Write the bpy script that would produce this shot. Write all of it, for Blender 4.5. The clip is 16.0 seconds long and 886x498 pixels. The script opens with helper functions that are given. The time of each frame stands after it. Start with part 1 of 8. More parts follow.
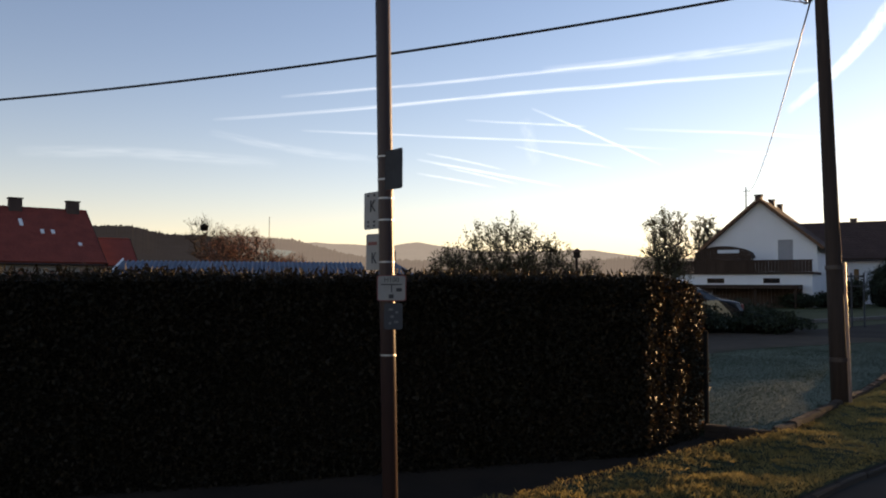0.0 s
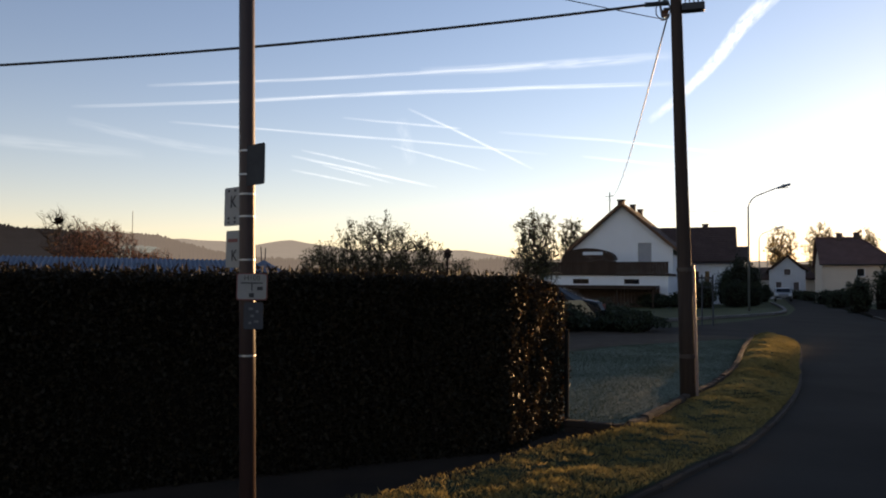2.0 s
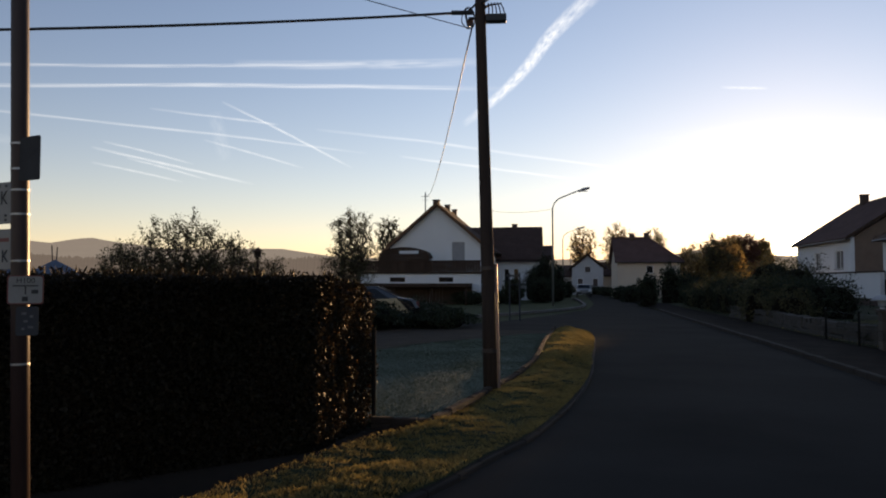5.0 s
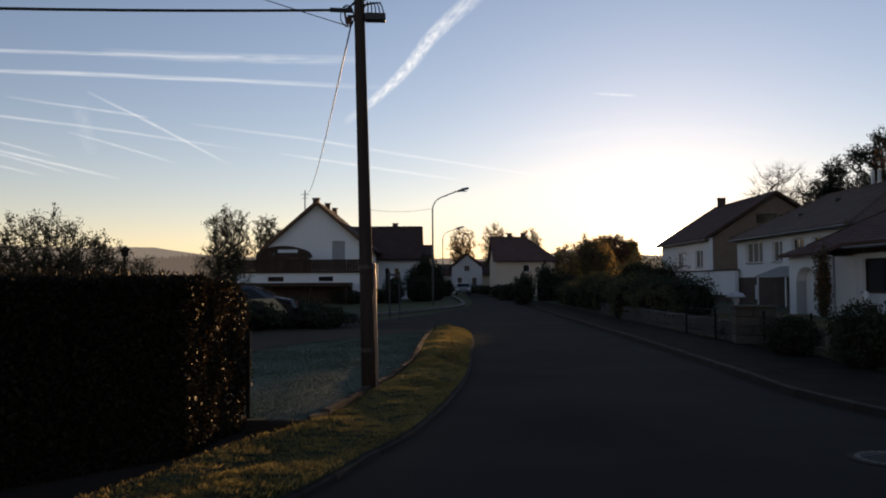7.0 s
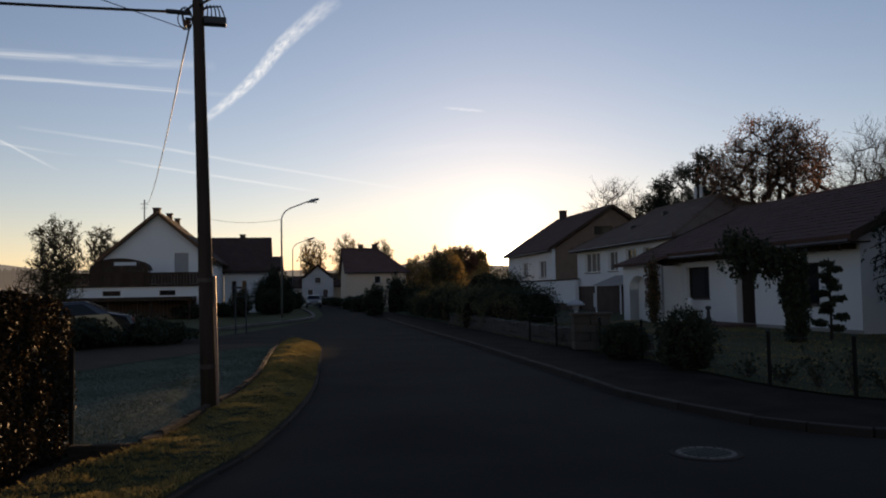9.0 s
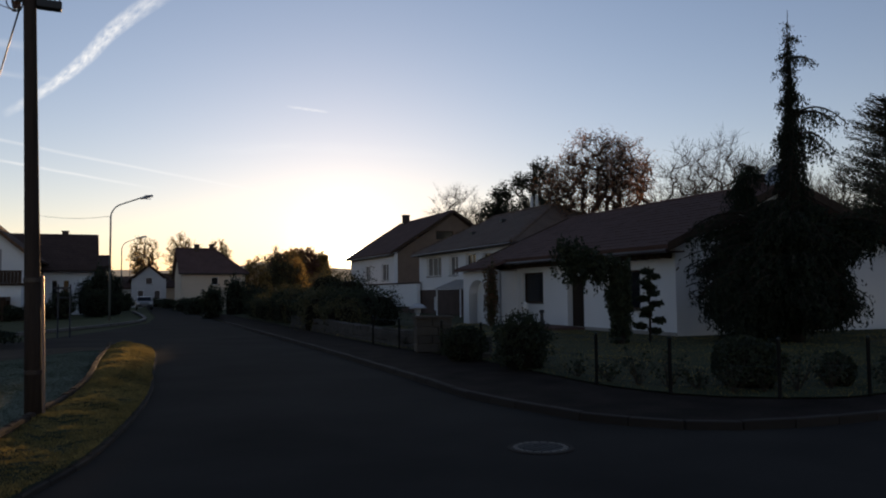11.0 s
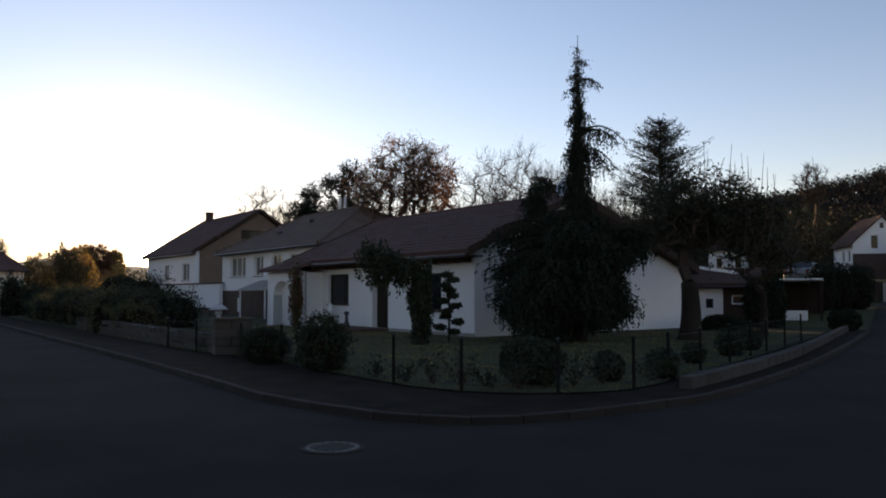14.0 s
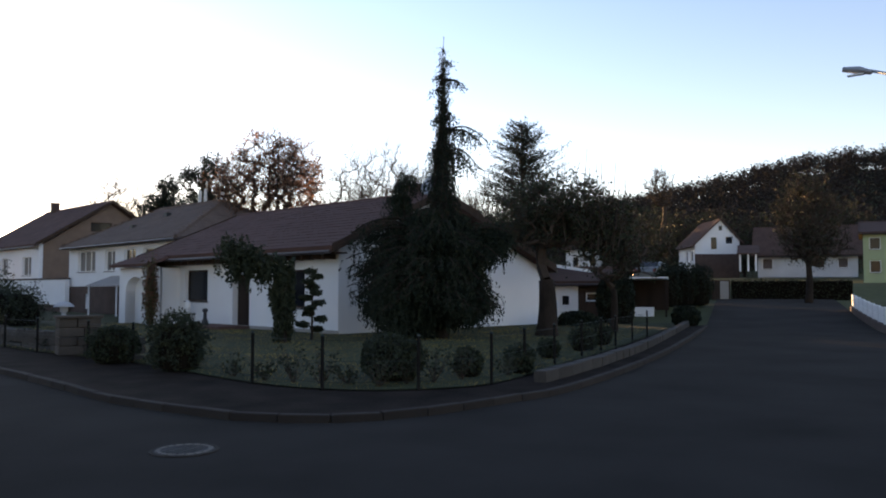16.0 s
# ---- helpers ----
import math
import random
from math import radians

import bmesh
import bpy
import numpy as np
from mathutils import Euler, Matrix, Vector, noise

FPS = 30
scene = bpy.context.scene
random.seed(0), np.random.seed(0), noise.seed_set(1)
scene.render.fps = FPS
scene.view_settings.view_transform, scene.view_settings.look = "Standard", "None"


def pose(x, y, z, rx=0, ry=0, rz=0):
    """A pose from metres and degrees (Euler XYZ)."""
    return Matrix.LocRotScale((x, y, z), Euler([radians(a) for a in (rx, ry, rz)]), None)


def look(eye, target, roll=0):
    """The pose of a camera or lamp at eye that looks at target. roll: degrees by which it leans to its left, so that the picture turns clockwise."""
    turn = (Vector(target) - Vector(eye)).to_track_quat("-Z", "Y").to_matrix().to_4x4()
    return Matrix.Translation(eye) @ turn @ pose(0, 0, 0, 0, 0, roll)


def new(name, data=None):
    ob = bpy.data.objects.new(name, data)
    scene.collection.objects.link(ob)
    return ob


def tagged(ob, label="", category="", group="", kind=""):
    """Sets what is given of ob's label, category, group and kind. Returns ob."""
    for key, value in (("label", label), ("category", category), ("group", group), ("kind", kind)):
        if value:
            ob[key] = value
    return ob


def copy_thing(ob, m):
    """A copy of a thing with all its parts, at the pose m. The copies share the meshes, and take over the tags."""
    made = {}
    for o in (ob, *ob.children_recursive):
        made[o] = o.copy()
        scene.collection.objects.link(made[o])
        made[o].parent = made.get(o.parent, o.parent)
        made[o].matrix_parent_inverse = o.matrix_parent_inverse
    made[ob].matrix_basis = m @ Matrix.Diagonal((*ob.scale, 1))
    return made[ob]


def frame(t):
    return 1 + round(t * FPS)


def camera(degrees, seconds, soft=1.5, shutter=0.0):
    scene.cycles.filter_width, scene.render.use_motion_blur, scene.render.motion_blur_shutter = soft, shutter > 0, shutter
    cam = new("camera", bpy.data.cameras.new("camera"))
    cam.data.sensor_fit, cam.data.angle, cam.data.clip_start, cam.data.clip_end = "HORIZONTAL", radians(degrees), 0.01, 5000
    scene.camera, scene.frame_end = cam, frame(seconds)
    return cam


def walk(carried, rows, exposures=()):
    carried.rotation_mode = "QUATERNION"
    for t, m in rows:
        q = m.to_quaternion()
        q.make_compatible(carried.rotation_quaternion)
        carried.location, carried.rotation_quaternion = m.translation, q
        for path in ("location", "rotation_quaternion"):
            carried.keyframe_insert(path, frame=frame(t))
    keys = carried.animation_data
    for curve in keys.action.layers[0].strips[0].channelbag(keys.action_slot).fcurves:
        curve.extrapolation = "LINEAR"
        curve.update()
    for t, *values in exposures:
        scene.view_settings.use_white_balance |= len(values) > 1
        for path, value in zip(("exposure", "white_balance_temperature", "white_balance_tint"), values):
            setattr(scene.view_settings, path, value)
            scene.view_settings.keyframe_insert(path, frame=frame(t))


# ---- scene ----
cam = camera(58.9, 16.0, soft=1.95)
# seconds, place of the eye, yaw (to the left from +y), pitch, lean
ROWS = [
    (0.0, 0.013, 0.004, 1.501, 7.23, 2.59, 0.10),
    (0.5, 0.026, 0.020, 1.509, 4.13, 2.54, 0.42),
    (1.0, 0.041, 0.023, 1.510, 1.49, 3.07, 0.37),
    (1.5, 0.051, 0.014, 1.509, -0.19, 3.00, 0.58),
    (2.0, 0.067, 0.025, 1.502, -1.90, 2.57, 0.46),
    (2.5, 0.079, 0.035, 1.505, -4.06, 2.71, 0.52),
    (3.0, 0.098, 0.022, 1.508, -6.01, 2.79, 0.21),
    (3.5, 0.115, 0.004, 1.507, -9.12, 2.78, 0.37),
    (3.7, 0.124, -0.025, 1.507, -10.02, 2.64, 0.39),
    (6.0, 0.183, -0.052, 1.510, -19.46, 2.41, -0.06),
    (6.5, 0.183, -0.052, 1.507, -21.82, 2.23, 0.14),
    (7.0, 0.196, -0.073, 1.510, -23.78, 2.42, -0.32),
    (7.5, 0.208, -0.071, 1.508, -26.61, 2.92, -0.24),
    (8.0, 0.218, -0.076, 1.507, -28.06, 2.91, -0.56),
    (8.5, 0.241, -0.083, 1.506, -31.03, 2.56, -1.19),
    (9.0, 0.281, -0.082, 1.511, -34.58, 3.12, -1.05),
    (9.2, 0.292, -0.087, 1.513, -36.20, 2.98, -0.87),
    (11.3, 0.101, -0.204, 1.517, -47.71, 3.14, -0.70),
    (11.5, 0.103, -0.241, 1.515, -48.91, 3.09, -0.79),
    (12.0, 0.086, -0.297, 1.515, -51.82, 3.41, -0.88),
    (12.5, 0.061, -0.303, 1.525, -53.87, 3.17, -1.02),
    (13.0, 0.080, -0.308, 1.512, -56.08, 3.50, -0.51),
    (13.5, 0.079, -0.335, 1.520, -57.80, 3.29, -0.36),
    (14.0, 0.074, -0.357, 1.527, -59.95, 3.19, -0.14),
    (14.5, 0.071, -0.369, 1.527, -62.54, 3.37, 0.01),
    (15.0, 0.066, -0.397, 1.535, -65.90, 3.14, 0.09),
    (15.5, 0.064, -0.410, 1.535, -67.13, 2.90, 0.01),
    (16, 0.059, -0.426, 1.537, -69.69, 2.94, 0.02),
]
EXPOSURES = [(0.0, 1.0), (1.5, 0.9), (3.5, 0.65), (6.0, 0.35), (7.0, 0.25), (9.0, 0.1), (12.0, 0.3), (13.5, 0.68), (14.5, 1.1), (16.0, 1.72)]
walk(cam, [(t, pose(x, y, z, 90 + pitch, 0, yaw) @ pose(0, 0, 0, 0, 0, lean)) for t, x, y, z, yaw, pitch, lean in ROWS], EXPOSURES)

# ---- sky and sun: just risen, low over the street ----
SUN_AZ, SUN_EL = -39.0, 3.0
sun_way = Vector((-math.sin(radians(SUN_AZ)) * math.cos(radians(SUN_EL)), math.cos(radians(SUN_AZ)) * math.cos(radians(SUN_EL)), math.sin(radians(SUN_EL))))

world = bpy.data.worlds.new("sky")
scene.world = world
world.use_nodes = True
wn, wl = world.node_tree.nodes, world.node_tree.links
wn.clear()
w_out, w_bg = wn.new("ShaderNodeOutputWorld"), wn.new("ShaderNodeBackground")
w_sky = wn.new("ShaderNodeTexSky")
w_sky.sky_type = "NISHITA"
w_sky.sun_disc = False
w_sky.sun_elevation = radians(SUN_EL + 3.0)
w_sky.sun_rotation = radians(-SUN_AZ)
w_sky.air_density, w_sky.dust_density, w_sky.ozone_density = 1.0, 0.09, 1.3
w_tex = wn.new("ShaderNodeTexCoord")
w_dot = wn.new("ShaderNodeVectorMath")
w_dot.operation = "DOT_PRODUCT"
w_dot.inputs[1].default_value = sun_way
wl.new(w_tex.outputs["Generated"], w_dot.inputs[0])


def sky_glow(power, colour, strength, before):
    """Adds the bright haze round the sun: the cosine of the angle to it, to a power."""
    clip = wn.new("ShaderNodeMath")
    clip.operation = "MAXIMUM"
    clip.inputs[1].default_value = 0.0
    wl.new(w_dot.outputs["Value"], clip.inputs[0])
    p = wn.new("ShaderNodeMath")
    p.operation = "POWER"
    p.inputs[1].default_value = power
    wl.new(clip.outputs[0], p.inputs[0])
    scale = wn.new("ShaderNodeVectorMath")
    scale.operation = "SCALE"
    scale.inputs[0].default_value = [c * strength for c in colour]
    wl.new(p.outputs[0], scale.inputs["Scale"])
    add = wn.new("ShaderNodeVectorMath")
    wl.new(before, add.inputs[0])
    wl.new(scale.outputs[0], add.inputs[1])
    return add.outputs[0]


w_scale = wn.new("ShaderNodeVectorMath")
w_scale.operation = "MULTIPLY"
w_scale.inputs[1].default_value = (0.1205, 0.1055, 0.1235)
wl.new(w_sky.outputs[0], w_scale.inputs[0])
# pale haze low over the horizon
w_sep, w_abs, w_inv, w_pow, w_haze, w_sum = (wn.new("ShaderNodeSeparateXYZ"), wn.new("ShaderNodeMath"), wn.new("ShaderNodeMath"), wn.new("ShaderNodeMath"), wn.new("ShaderNodeVectorMath"), wn.new("ShaderNodeVectorMath"))
wl.new(w_tex.outputs["Generated"], w_sep.inputs[0])
w_abs.operation, w_inv.operation, w_pow.operation, w_haze.operation = "ABSOLUTE", "SUBTRACT", "POWER", "SCALE"
wl.new(w_sep.outputs["Z"], w_abs.inputs[0])
w_inv.inputs[0].default_value = 1.0
wl.new(w_abs.outputs[0], w_inv.inputs[1])
wl.new(w_inv.outputs[0], w_pow.inputs[0])
w_pow.inputs[1].default_value = 9.0
w_haze.inputs[0].default_value = (0.118, 0.077, 0.086)
wl.new(w_pow.outputs[0], w_haze.inputs["Scale"])
wl.new(w_scale.outputs[0], w_sum.inputs[0])
wl.new(w_haze.outputs[0], w_sum.inputs[1])
sky = sky_glow(8, (0.6, 0.95, 1.15), 0.085, w_sum.outputs[0])
sky = sky_glow(80, (1.0, 0.95, 0.85), 0.05, sky)
sky = sky_glow(900, (1.0, 0.90, 0.66), 0.9, sky)
sky = sky_glow(9000, (1.0, 0.88, 0.6), 12.0, sky)
wl.new(sky, w_bg.inputs["Color"])
w_bg.inputs["Strength"].default_value = 1.0
wl.new(w_bg.outputs[0], w_out.inputs[0])

sun = new("sun", bpy.data.lights.new("sun", "SUN"))
sun.data.energy, sun.data.angle, sun.data.color = 4.5, radians(0.6), (1.0, 0.60, 0.28)
sun.matrix_world = look(tuple(sun_way * 100), (0, 0, 0))

# ---- materials ----
def material(name, colour, rough=0.8, vary=0.25, scale=3.0, fine=40.0, bump=0.2, metal=0.0, colour2=None, island=0.0, spec=0.5, through_light=0.0, stretch=(1, 1, 1), pieces_vary=0.0):
    """A surface with variation at two scales, fine relief and, with island, a tint of its own for each loose piece."""
    m = bpy.data.materials.new(name)
    m.use_nodes = True
    n, l = m.node_tree.nodes, m.node_tree.links
    b = n["Principled BSDF"]
    b.inputs["Roughness"].default_value, b.inputs["Metallic"].default_value = rough, metal
    b.inputs["Specular IOR Level"].default_value = spec
    if rough >= 0.95 and "Diffuse Roughness" in b.inputs:
        b.inputs["Diffuse Roughness"].default_value = 1.0
    tc, mp = n.new("ShaderNodeTexCoord"), n.new("ShaderNodeMapping")
    mp.inputs["Scale"].default_value = stretch
    l.new(tc.outputs["Object"], mp.inputs[0])
    big, small = n.new("ShaderNodeTexNoise"), n.new("ShaderNodeTexNoise")
    for node, s, d in ((big, scale, 4.0), (small, fine, 3.0)):
        node.inputs["Scale"].default_value, node.inputs["Detail"].default_value = s, d
        l.new(mp.outputs[0], node.inputs["Vector"])
    add = n.new("ShaderNodeMath")
    add.inputs[1].default_value = 0.0
    l.new(big.outputs["Fac"], add.inputs[0])
    half = n.new("ShaderNodeMath")
    half.operation = "MULTIPLY"
    half.inputs[1].default_value = 0.5
    l.new(small.outputs["Fac"], half.inputs[0])
    l.new(half.outputs[0], add.inputs[1])
    ramp = n.new("ShaderNodeMapRange")
    ramp.inputs["From Min"].default_value, ramp.inputs["From Max"].default_value = 0.45, 1.05
    l.new(add.outputs[0], ramp.inputs["Value"])
    fac = ramp.outputs[0]
    if pieces_vary:
        info, vary_mix = n.new("ShaderNodeObjectInfo"), n.new("ShaderNodeMix")
        vary_mix.inputs["Factor"].default_value = pieces_vary
        l.new(fac, vary_mix.inputs["A"])
        l.new(info.outputs["Random"], vary_mix.inputs["B"])
        fac = vary_mix.outputs[0]
    if island:
        geo, mix = n.new("ShaderNodeNewGeometry"), n.new("ShaderNodeMix")
        mix.inputs["Factor"].default_value = island
        l.new(fac, mix.inputs["A"])
        l.new(geo.outputs["Random Per Island"], mix.inputs["B"])
        fac = mix.outputs[0]
    col = n.new("ShaderNodeMix")
    col.data_type = "RGBA"
    c2 = colour2 or [min(1.0, c * (1 + vary)) for c in colour]
    c1 = colour if colour2 else [c * (1 - vary) for c in colour]
    col.inputs["A"].default_value, col.inputs["B"].default_value = (*c1, 1), (*c2, 1)
    l.new(fac, col.inputs["Factor"])
    l.new(col.outputs["Result"], b.inputs["Base Color"])
    if bump:
        bp = n.new("ShaderNodeBump")
        bp.inputs["Strength"].default_value, bp.inputs["Distance"].default_value = bump, 0.02
        l.new(add.outputs[0], bp.inputs["Height"])
        l.new(bp.outputs[0], b.inputs["Normal"])
    if through_light:
        tr, sh = n.new("ShaderNodeBsdfTranslucent"), n.new("ShaderNodeMixShader")
        l.new(col.outputs["Result"], tr.inputs["Color"])
        sh.inputs[0].default_value = through_light
        l.new(b.outputs[0], sh.inputs[1])
        l.new(tr.outputs[0], sh.inputs[2])
        l.new(sh.outputs[0], n["Material Output"].inputs[0])
    return m


def glass_dark(name, colour=(0.012, 0.014, 0.018)):
    m = material(name, colour, rough=0.08, vary=0.2, scale=0.6, bump=0.0, spec=0.22)
    return m


ASPHALT = material("asphalt", (0.033, 0.031, 0.029), rough=1.0, vary=0.3, scale=0.5, fine=90, bump=0.012, spec=0.03)
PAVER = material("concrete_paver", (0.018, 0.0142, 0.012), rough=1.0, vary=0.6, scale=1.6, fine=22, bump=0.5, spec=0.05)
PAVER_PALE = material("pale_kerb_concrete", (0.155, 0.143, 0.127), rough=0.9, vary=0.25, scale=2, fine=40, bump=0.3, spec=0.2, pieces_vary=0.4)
KERB = material("kerb_stone", (0.034, 0.029, 0.025), rough=0.95, vary=0.35, scale=2, fine=50, bump=0.3, spec=0.2, pieces_vary=0.4)
BRICK = material("edging_brick", (0.048, 0.034, 0.025), rough=1.0, vary=0.5, scale=3, fine=50, bump=0.4, spec=0.2, pieces_vary=0.4)
STONE = material("rough_stone", (0.06, 0.054, 0.047), rough=0.9, vary=0.35, scale=3, fine=30, bump=0.6, spec=0.2, pieces_vary=0.4)
STONE_TAN = material("tan_stone", (0.08, 0.07, 0.06), rough=0.95, vary=0.4, scale=4, fine=30, bump=0.6, spec=0.1, pieces_vary=0.4)
SOIL = material("soil", (0.045, 0.035, 0.026), rough=1.0, vary=0.4, scale=2, fine=30, bump=0.6, spec=0.1)
MEADOW = material("meadow", (0.055, 0.062, 0.03), rough=1.0, vary=0.4, scale=0.05, fine=1.5, bump=0.4, spec=0.1)
TURF = material("turf", (0.042, 0.048, 0.026), rough=1.0, vary=0.4, scale=1.2, fine=40, bump=0.6, spec=0.1)
FROST = material("frosted_turf", (0.05, 0.07, 0.042), rough=0.9, vary=0.25, scale=0.5, fine=30, bump=0.4, colour2=(0.09, 0.115, 0.078), spec=0.3)
# ground tone darkened to carry the hedge's shadow at its foot
BED_SHADE = material("shaded_bed_soil", (0.013, 0.010, 0.008), rough=1.0, vary=0.5, scale=2, fine=40, bump=0.6, colour2=(0.03, 0.021, 0.014), spec=0.15)
# straw tone raised to stand for sunlit blades, mixed in at random
BLADE = material("grass_blade", (0.062, 0.062, 0.026), rough=0.8, vary=0.4, scale=0.7, colour2=(0.46, 0.35, 0.13), island=0.45, bump=0, spec=0.1, through_light=0.5)
FROST_BLADE = material("frosted_blade", (0.056, 0.076, 0.048), rough=0.9, vary=0.3, scale=0.5, colour2=(0.095, 0.115, 0.082), island=0.25, bump=0, spec=0.1, through_light=0.08)
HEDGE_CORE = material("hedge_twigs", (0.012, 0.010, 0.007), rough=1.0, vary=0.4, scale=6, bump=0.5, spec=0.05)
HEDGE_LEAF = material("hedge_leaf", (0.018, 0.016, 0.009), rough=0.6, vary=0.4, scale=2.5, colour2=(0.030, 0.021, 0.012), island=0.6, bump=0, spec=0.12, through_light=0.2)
# end leaves brighter than hedge_leaf: sun glints are put into their brown
BEECH_LEAF = material("sunlit_dry_beech_leaf", (0.07, 0.042, 0.02), rough=0.5, vary=0.4, scale=2, colour2=(0.17, 0.095, 0.04), island=0.6, bump=0, spec=0.18, through_light=0.4)
LEAF_DARK = material("evergreen_leaf", (0.015, 0.022, 0.011), rough=0.7, vary=0.4, scale=2, colour2=(0.042, 0.05, 0.024), island=0.6, bump=0, spec=0.3, through_light=0.2)
LEAF_FIR = material("conifer_needle", (0.010, 0.016, 0.010), rough=0.8, vary=0.4, scale=2, colour2=(0.028, 0.036, 0.022), island=0.6, bump=0, spec=0.2, through_light=0.15)
LEAF_OLIVE = material("shrub_leaf", (0.05, 0.055, 0.025), rough=0.6, vary=0.4, scale=2, colour2=(0.13, 0.11, 0.05), island=0.6, bump=0, spec=0.3, through_light=0.35)
LEAF_COPPER = material("copper_leaf", (0.16, 0.075, 0.045), rough=0.6, vary=0.4, scale=1, colour2=(0.34, 0.18, 0.10), island=0.6, bump=0, spec=0.3, through_light=0.6)
LEAF_GOLD = material("autumn_leaf", (0.22, 0.15, 0.05), rough=0.6, vary=0.4, scale=1, colour2=(0.42, 0.29, 0.11), island=0.6, bump=0, spec=0.3, through_light=0.7)
LEAF_RUST = material("rusty_leaf", (0.13, 0.062, 0.042), rough=0.7, vary=0.4, scale=1, colour2=(0.25, 0.13, 0.085), island=0.6, bump=0, spec=0.2, through_light=0.4)
BARK = material("bark", (0.034, 0.027, 0.022), rough=0.95, vary=0.4, scale=4, fine=25, bump=0.8, spec=0.1, stretch=(1, 1, 0.3))
TWIG = material("twig", (0.06, 0.046, 0.036), rough=0.9, vary=0.3, scale=3, bump=0, spec=0.1)
RENDER_WHITE = material("white_render", (0.74, 0.745, 0.75), rough=0.9, vary=0.05, scale=0.6, fine=60, bump=0.15, spec=0.2)
# white render darkened for dim, shaded far walls; also grey lantern stone
RENDER_DULL = material("dimmed_white_render", (0.46, 0.465, 0.48), rough=0.9, vary=0.12, scale=0.6, fine=50, bump=0.2, spec=0.2)
RENDER_CREAM = material("cream_render", (0.62, 0.53, 0.42), rough=0.9, vary=0.06, scale=0.6, fine=60, bump=0.15, spec=0.2)
RENDER_GREY = material("grey_render", (0.30, 0.285, 0.265), rough=0.9, vary=0.1, scale=0.6, fine=50, bump=0.2, spec=0.2)
RENDER_LIME = material("yellow_green_render", (0.33, 0.38, 0.22), rough=0.9, vary=0.06, scale=0.6, fine=60, bump=0.15, spec=0.2)
TAN_CLADDING = material("tan_cladding", (0.20, 0.145, 0.11), rough=0.9, vary=0.15, scale=1.5, fine=30, bump=0.3, spec=0.1)
SHINGLE = material("brown_cladding", (0.085, 0.06, 0.05), rough=0.85, vary=0.2, scale=1.5, fine=30, bump=0.3, spec=0.2)
ROOF_BROWN = material("brown_roof_tile", (0.112, 0.068, 0.058), rough=0.85, vary=0.3, scale=1.2, fine=12, bump=0.3, spec=0.12, island=0.22)
ROOF_GREY = material("grey_roof_tile", (0.145, 0.108, 0.088), rough=0.85, vary=0.25, scale=1.2, fine=12, bump=0.3, spec=0.12, island=0.2)
ROOF_RED = material("red_roof_tile", (0.21, 0.05, 0.034), rough=0.8, vary=0.25, scale=1.2, fine=12, bump=0.3, spec=0.2, island=0.25)
ROOF_DARK = material("dark_roof_tile", (0.085, 0.055, 0.045), rough=0.85, vary=0.25, scale=1.2, fine=12, bump=0.3, spec=0.12, island=0.25)
BLUE_SHEET = material("blue_corrugated_sheet", (0.11, 0.138, 0.185), rough=0.7, vary=0.25, scale=1.5, fine=8, bump=0.05, spec=0.2)
WOOD_DARK = material("dark_stained_wood", (0.05, 0.032, 0.022), rough=0.8, vary=0.35, scale=3, fine=30, bump=0.4, spec=0.2, stretch=(1, 1, 0.15))
WOOD_POLE = material("weathered_pole_wood", (0.048, 0.034, 0.027), rough=0.85, vary=0.35, scale=5, fine=40, bump=0.6, spec=0.2, stretch=(1, 1, 0.08))
WOOD_BROWN = material("brown_wood", (0.13, 0.075, 0.045), rough=0.8, vary=0.3, scale=3, fine=30, bump=0.3, spec=0.2)
WHITE_PAINT = material("white_paint", (0.78, 0.78, 0.77), rough=0.5, vary=0.04, scale=1.5, fine=40, bump=0.05)
STEEL = material("galvanised_steel", (0.38, 0.38, 0.38), rough=0.45, vary=0.15, scale=4, fine=40, bump=0.05, metal=0.8)
POST_PAINT = material("brown_post_paint", (0.045, 0.026, 0.023), rough=0.42, vary=0.25, scale=6, fine=60, bump=0.05, spec=0.3, stretch=(1, 1, 0.2))
STEEL_BROWN = material("painted_steel", (0.036, 0.023, 0.020), rough=0.4, vary=0.2, scale=4, fine=50, bump=0.1)
IRON = material("cast_iron", (0.035, 0.034, 0.033), rough=0.8, vary=0.3, scale=6, fine=60, bump=0.2, metal=0.4)
# brown wood; shade of the door and carport is put into its tone
MATT_BROWN = material("dark_brown_wood", (0.028, 0.02, 0.016), rough=0.8, vary=0.3, scale=3, fine=30, bump=0.3, spec=0.1, stretch=(1, 1, 0.15))
MATT_BLACK = material("matt_black_paint", (0.018, 0.017, 0.016), rough=1.0, vary=0.3, scale=6, bump=0.1, spec=0.02)
STEEL_DULL = material("dull_steel", (0.22, 0.17, 0.16), rough=0.32, vary=0.3, scale=5, bump=0.1, metal=0.5, spec=0.5)
DARK_METAL = material("dark_metal", (0.025, 0.027, 0.03), rough=0.55, vary=0.2, scale=4, bump=0.05)
GREEN_METAL = material("green_coated_steel", (0.014, 0.024, 0.018), rough=0.55, vary=0.2, scale=4, bump=0.05)
CABLE = material("black_cable", (0.02, 0.02, 0.022), rough=0.6, vary=0.2, bump=0)
CERAMIC = material("brown_porcelain", (0.10, 0.05, 0.03), rough=0.25, vary=0.2, bump=0)
SIGN_WHITE = material("sign_white", (0.24, 0.23, 0.215), rough=0.5, vary=0.12, scale=8, bump=0)
SIGN_BACK = material("sign_grey_back", (0.04, 0.04, 0.042), rough=0.7, vary=0.2, scale=8, bump=0, spec=0.2)
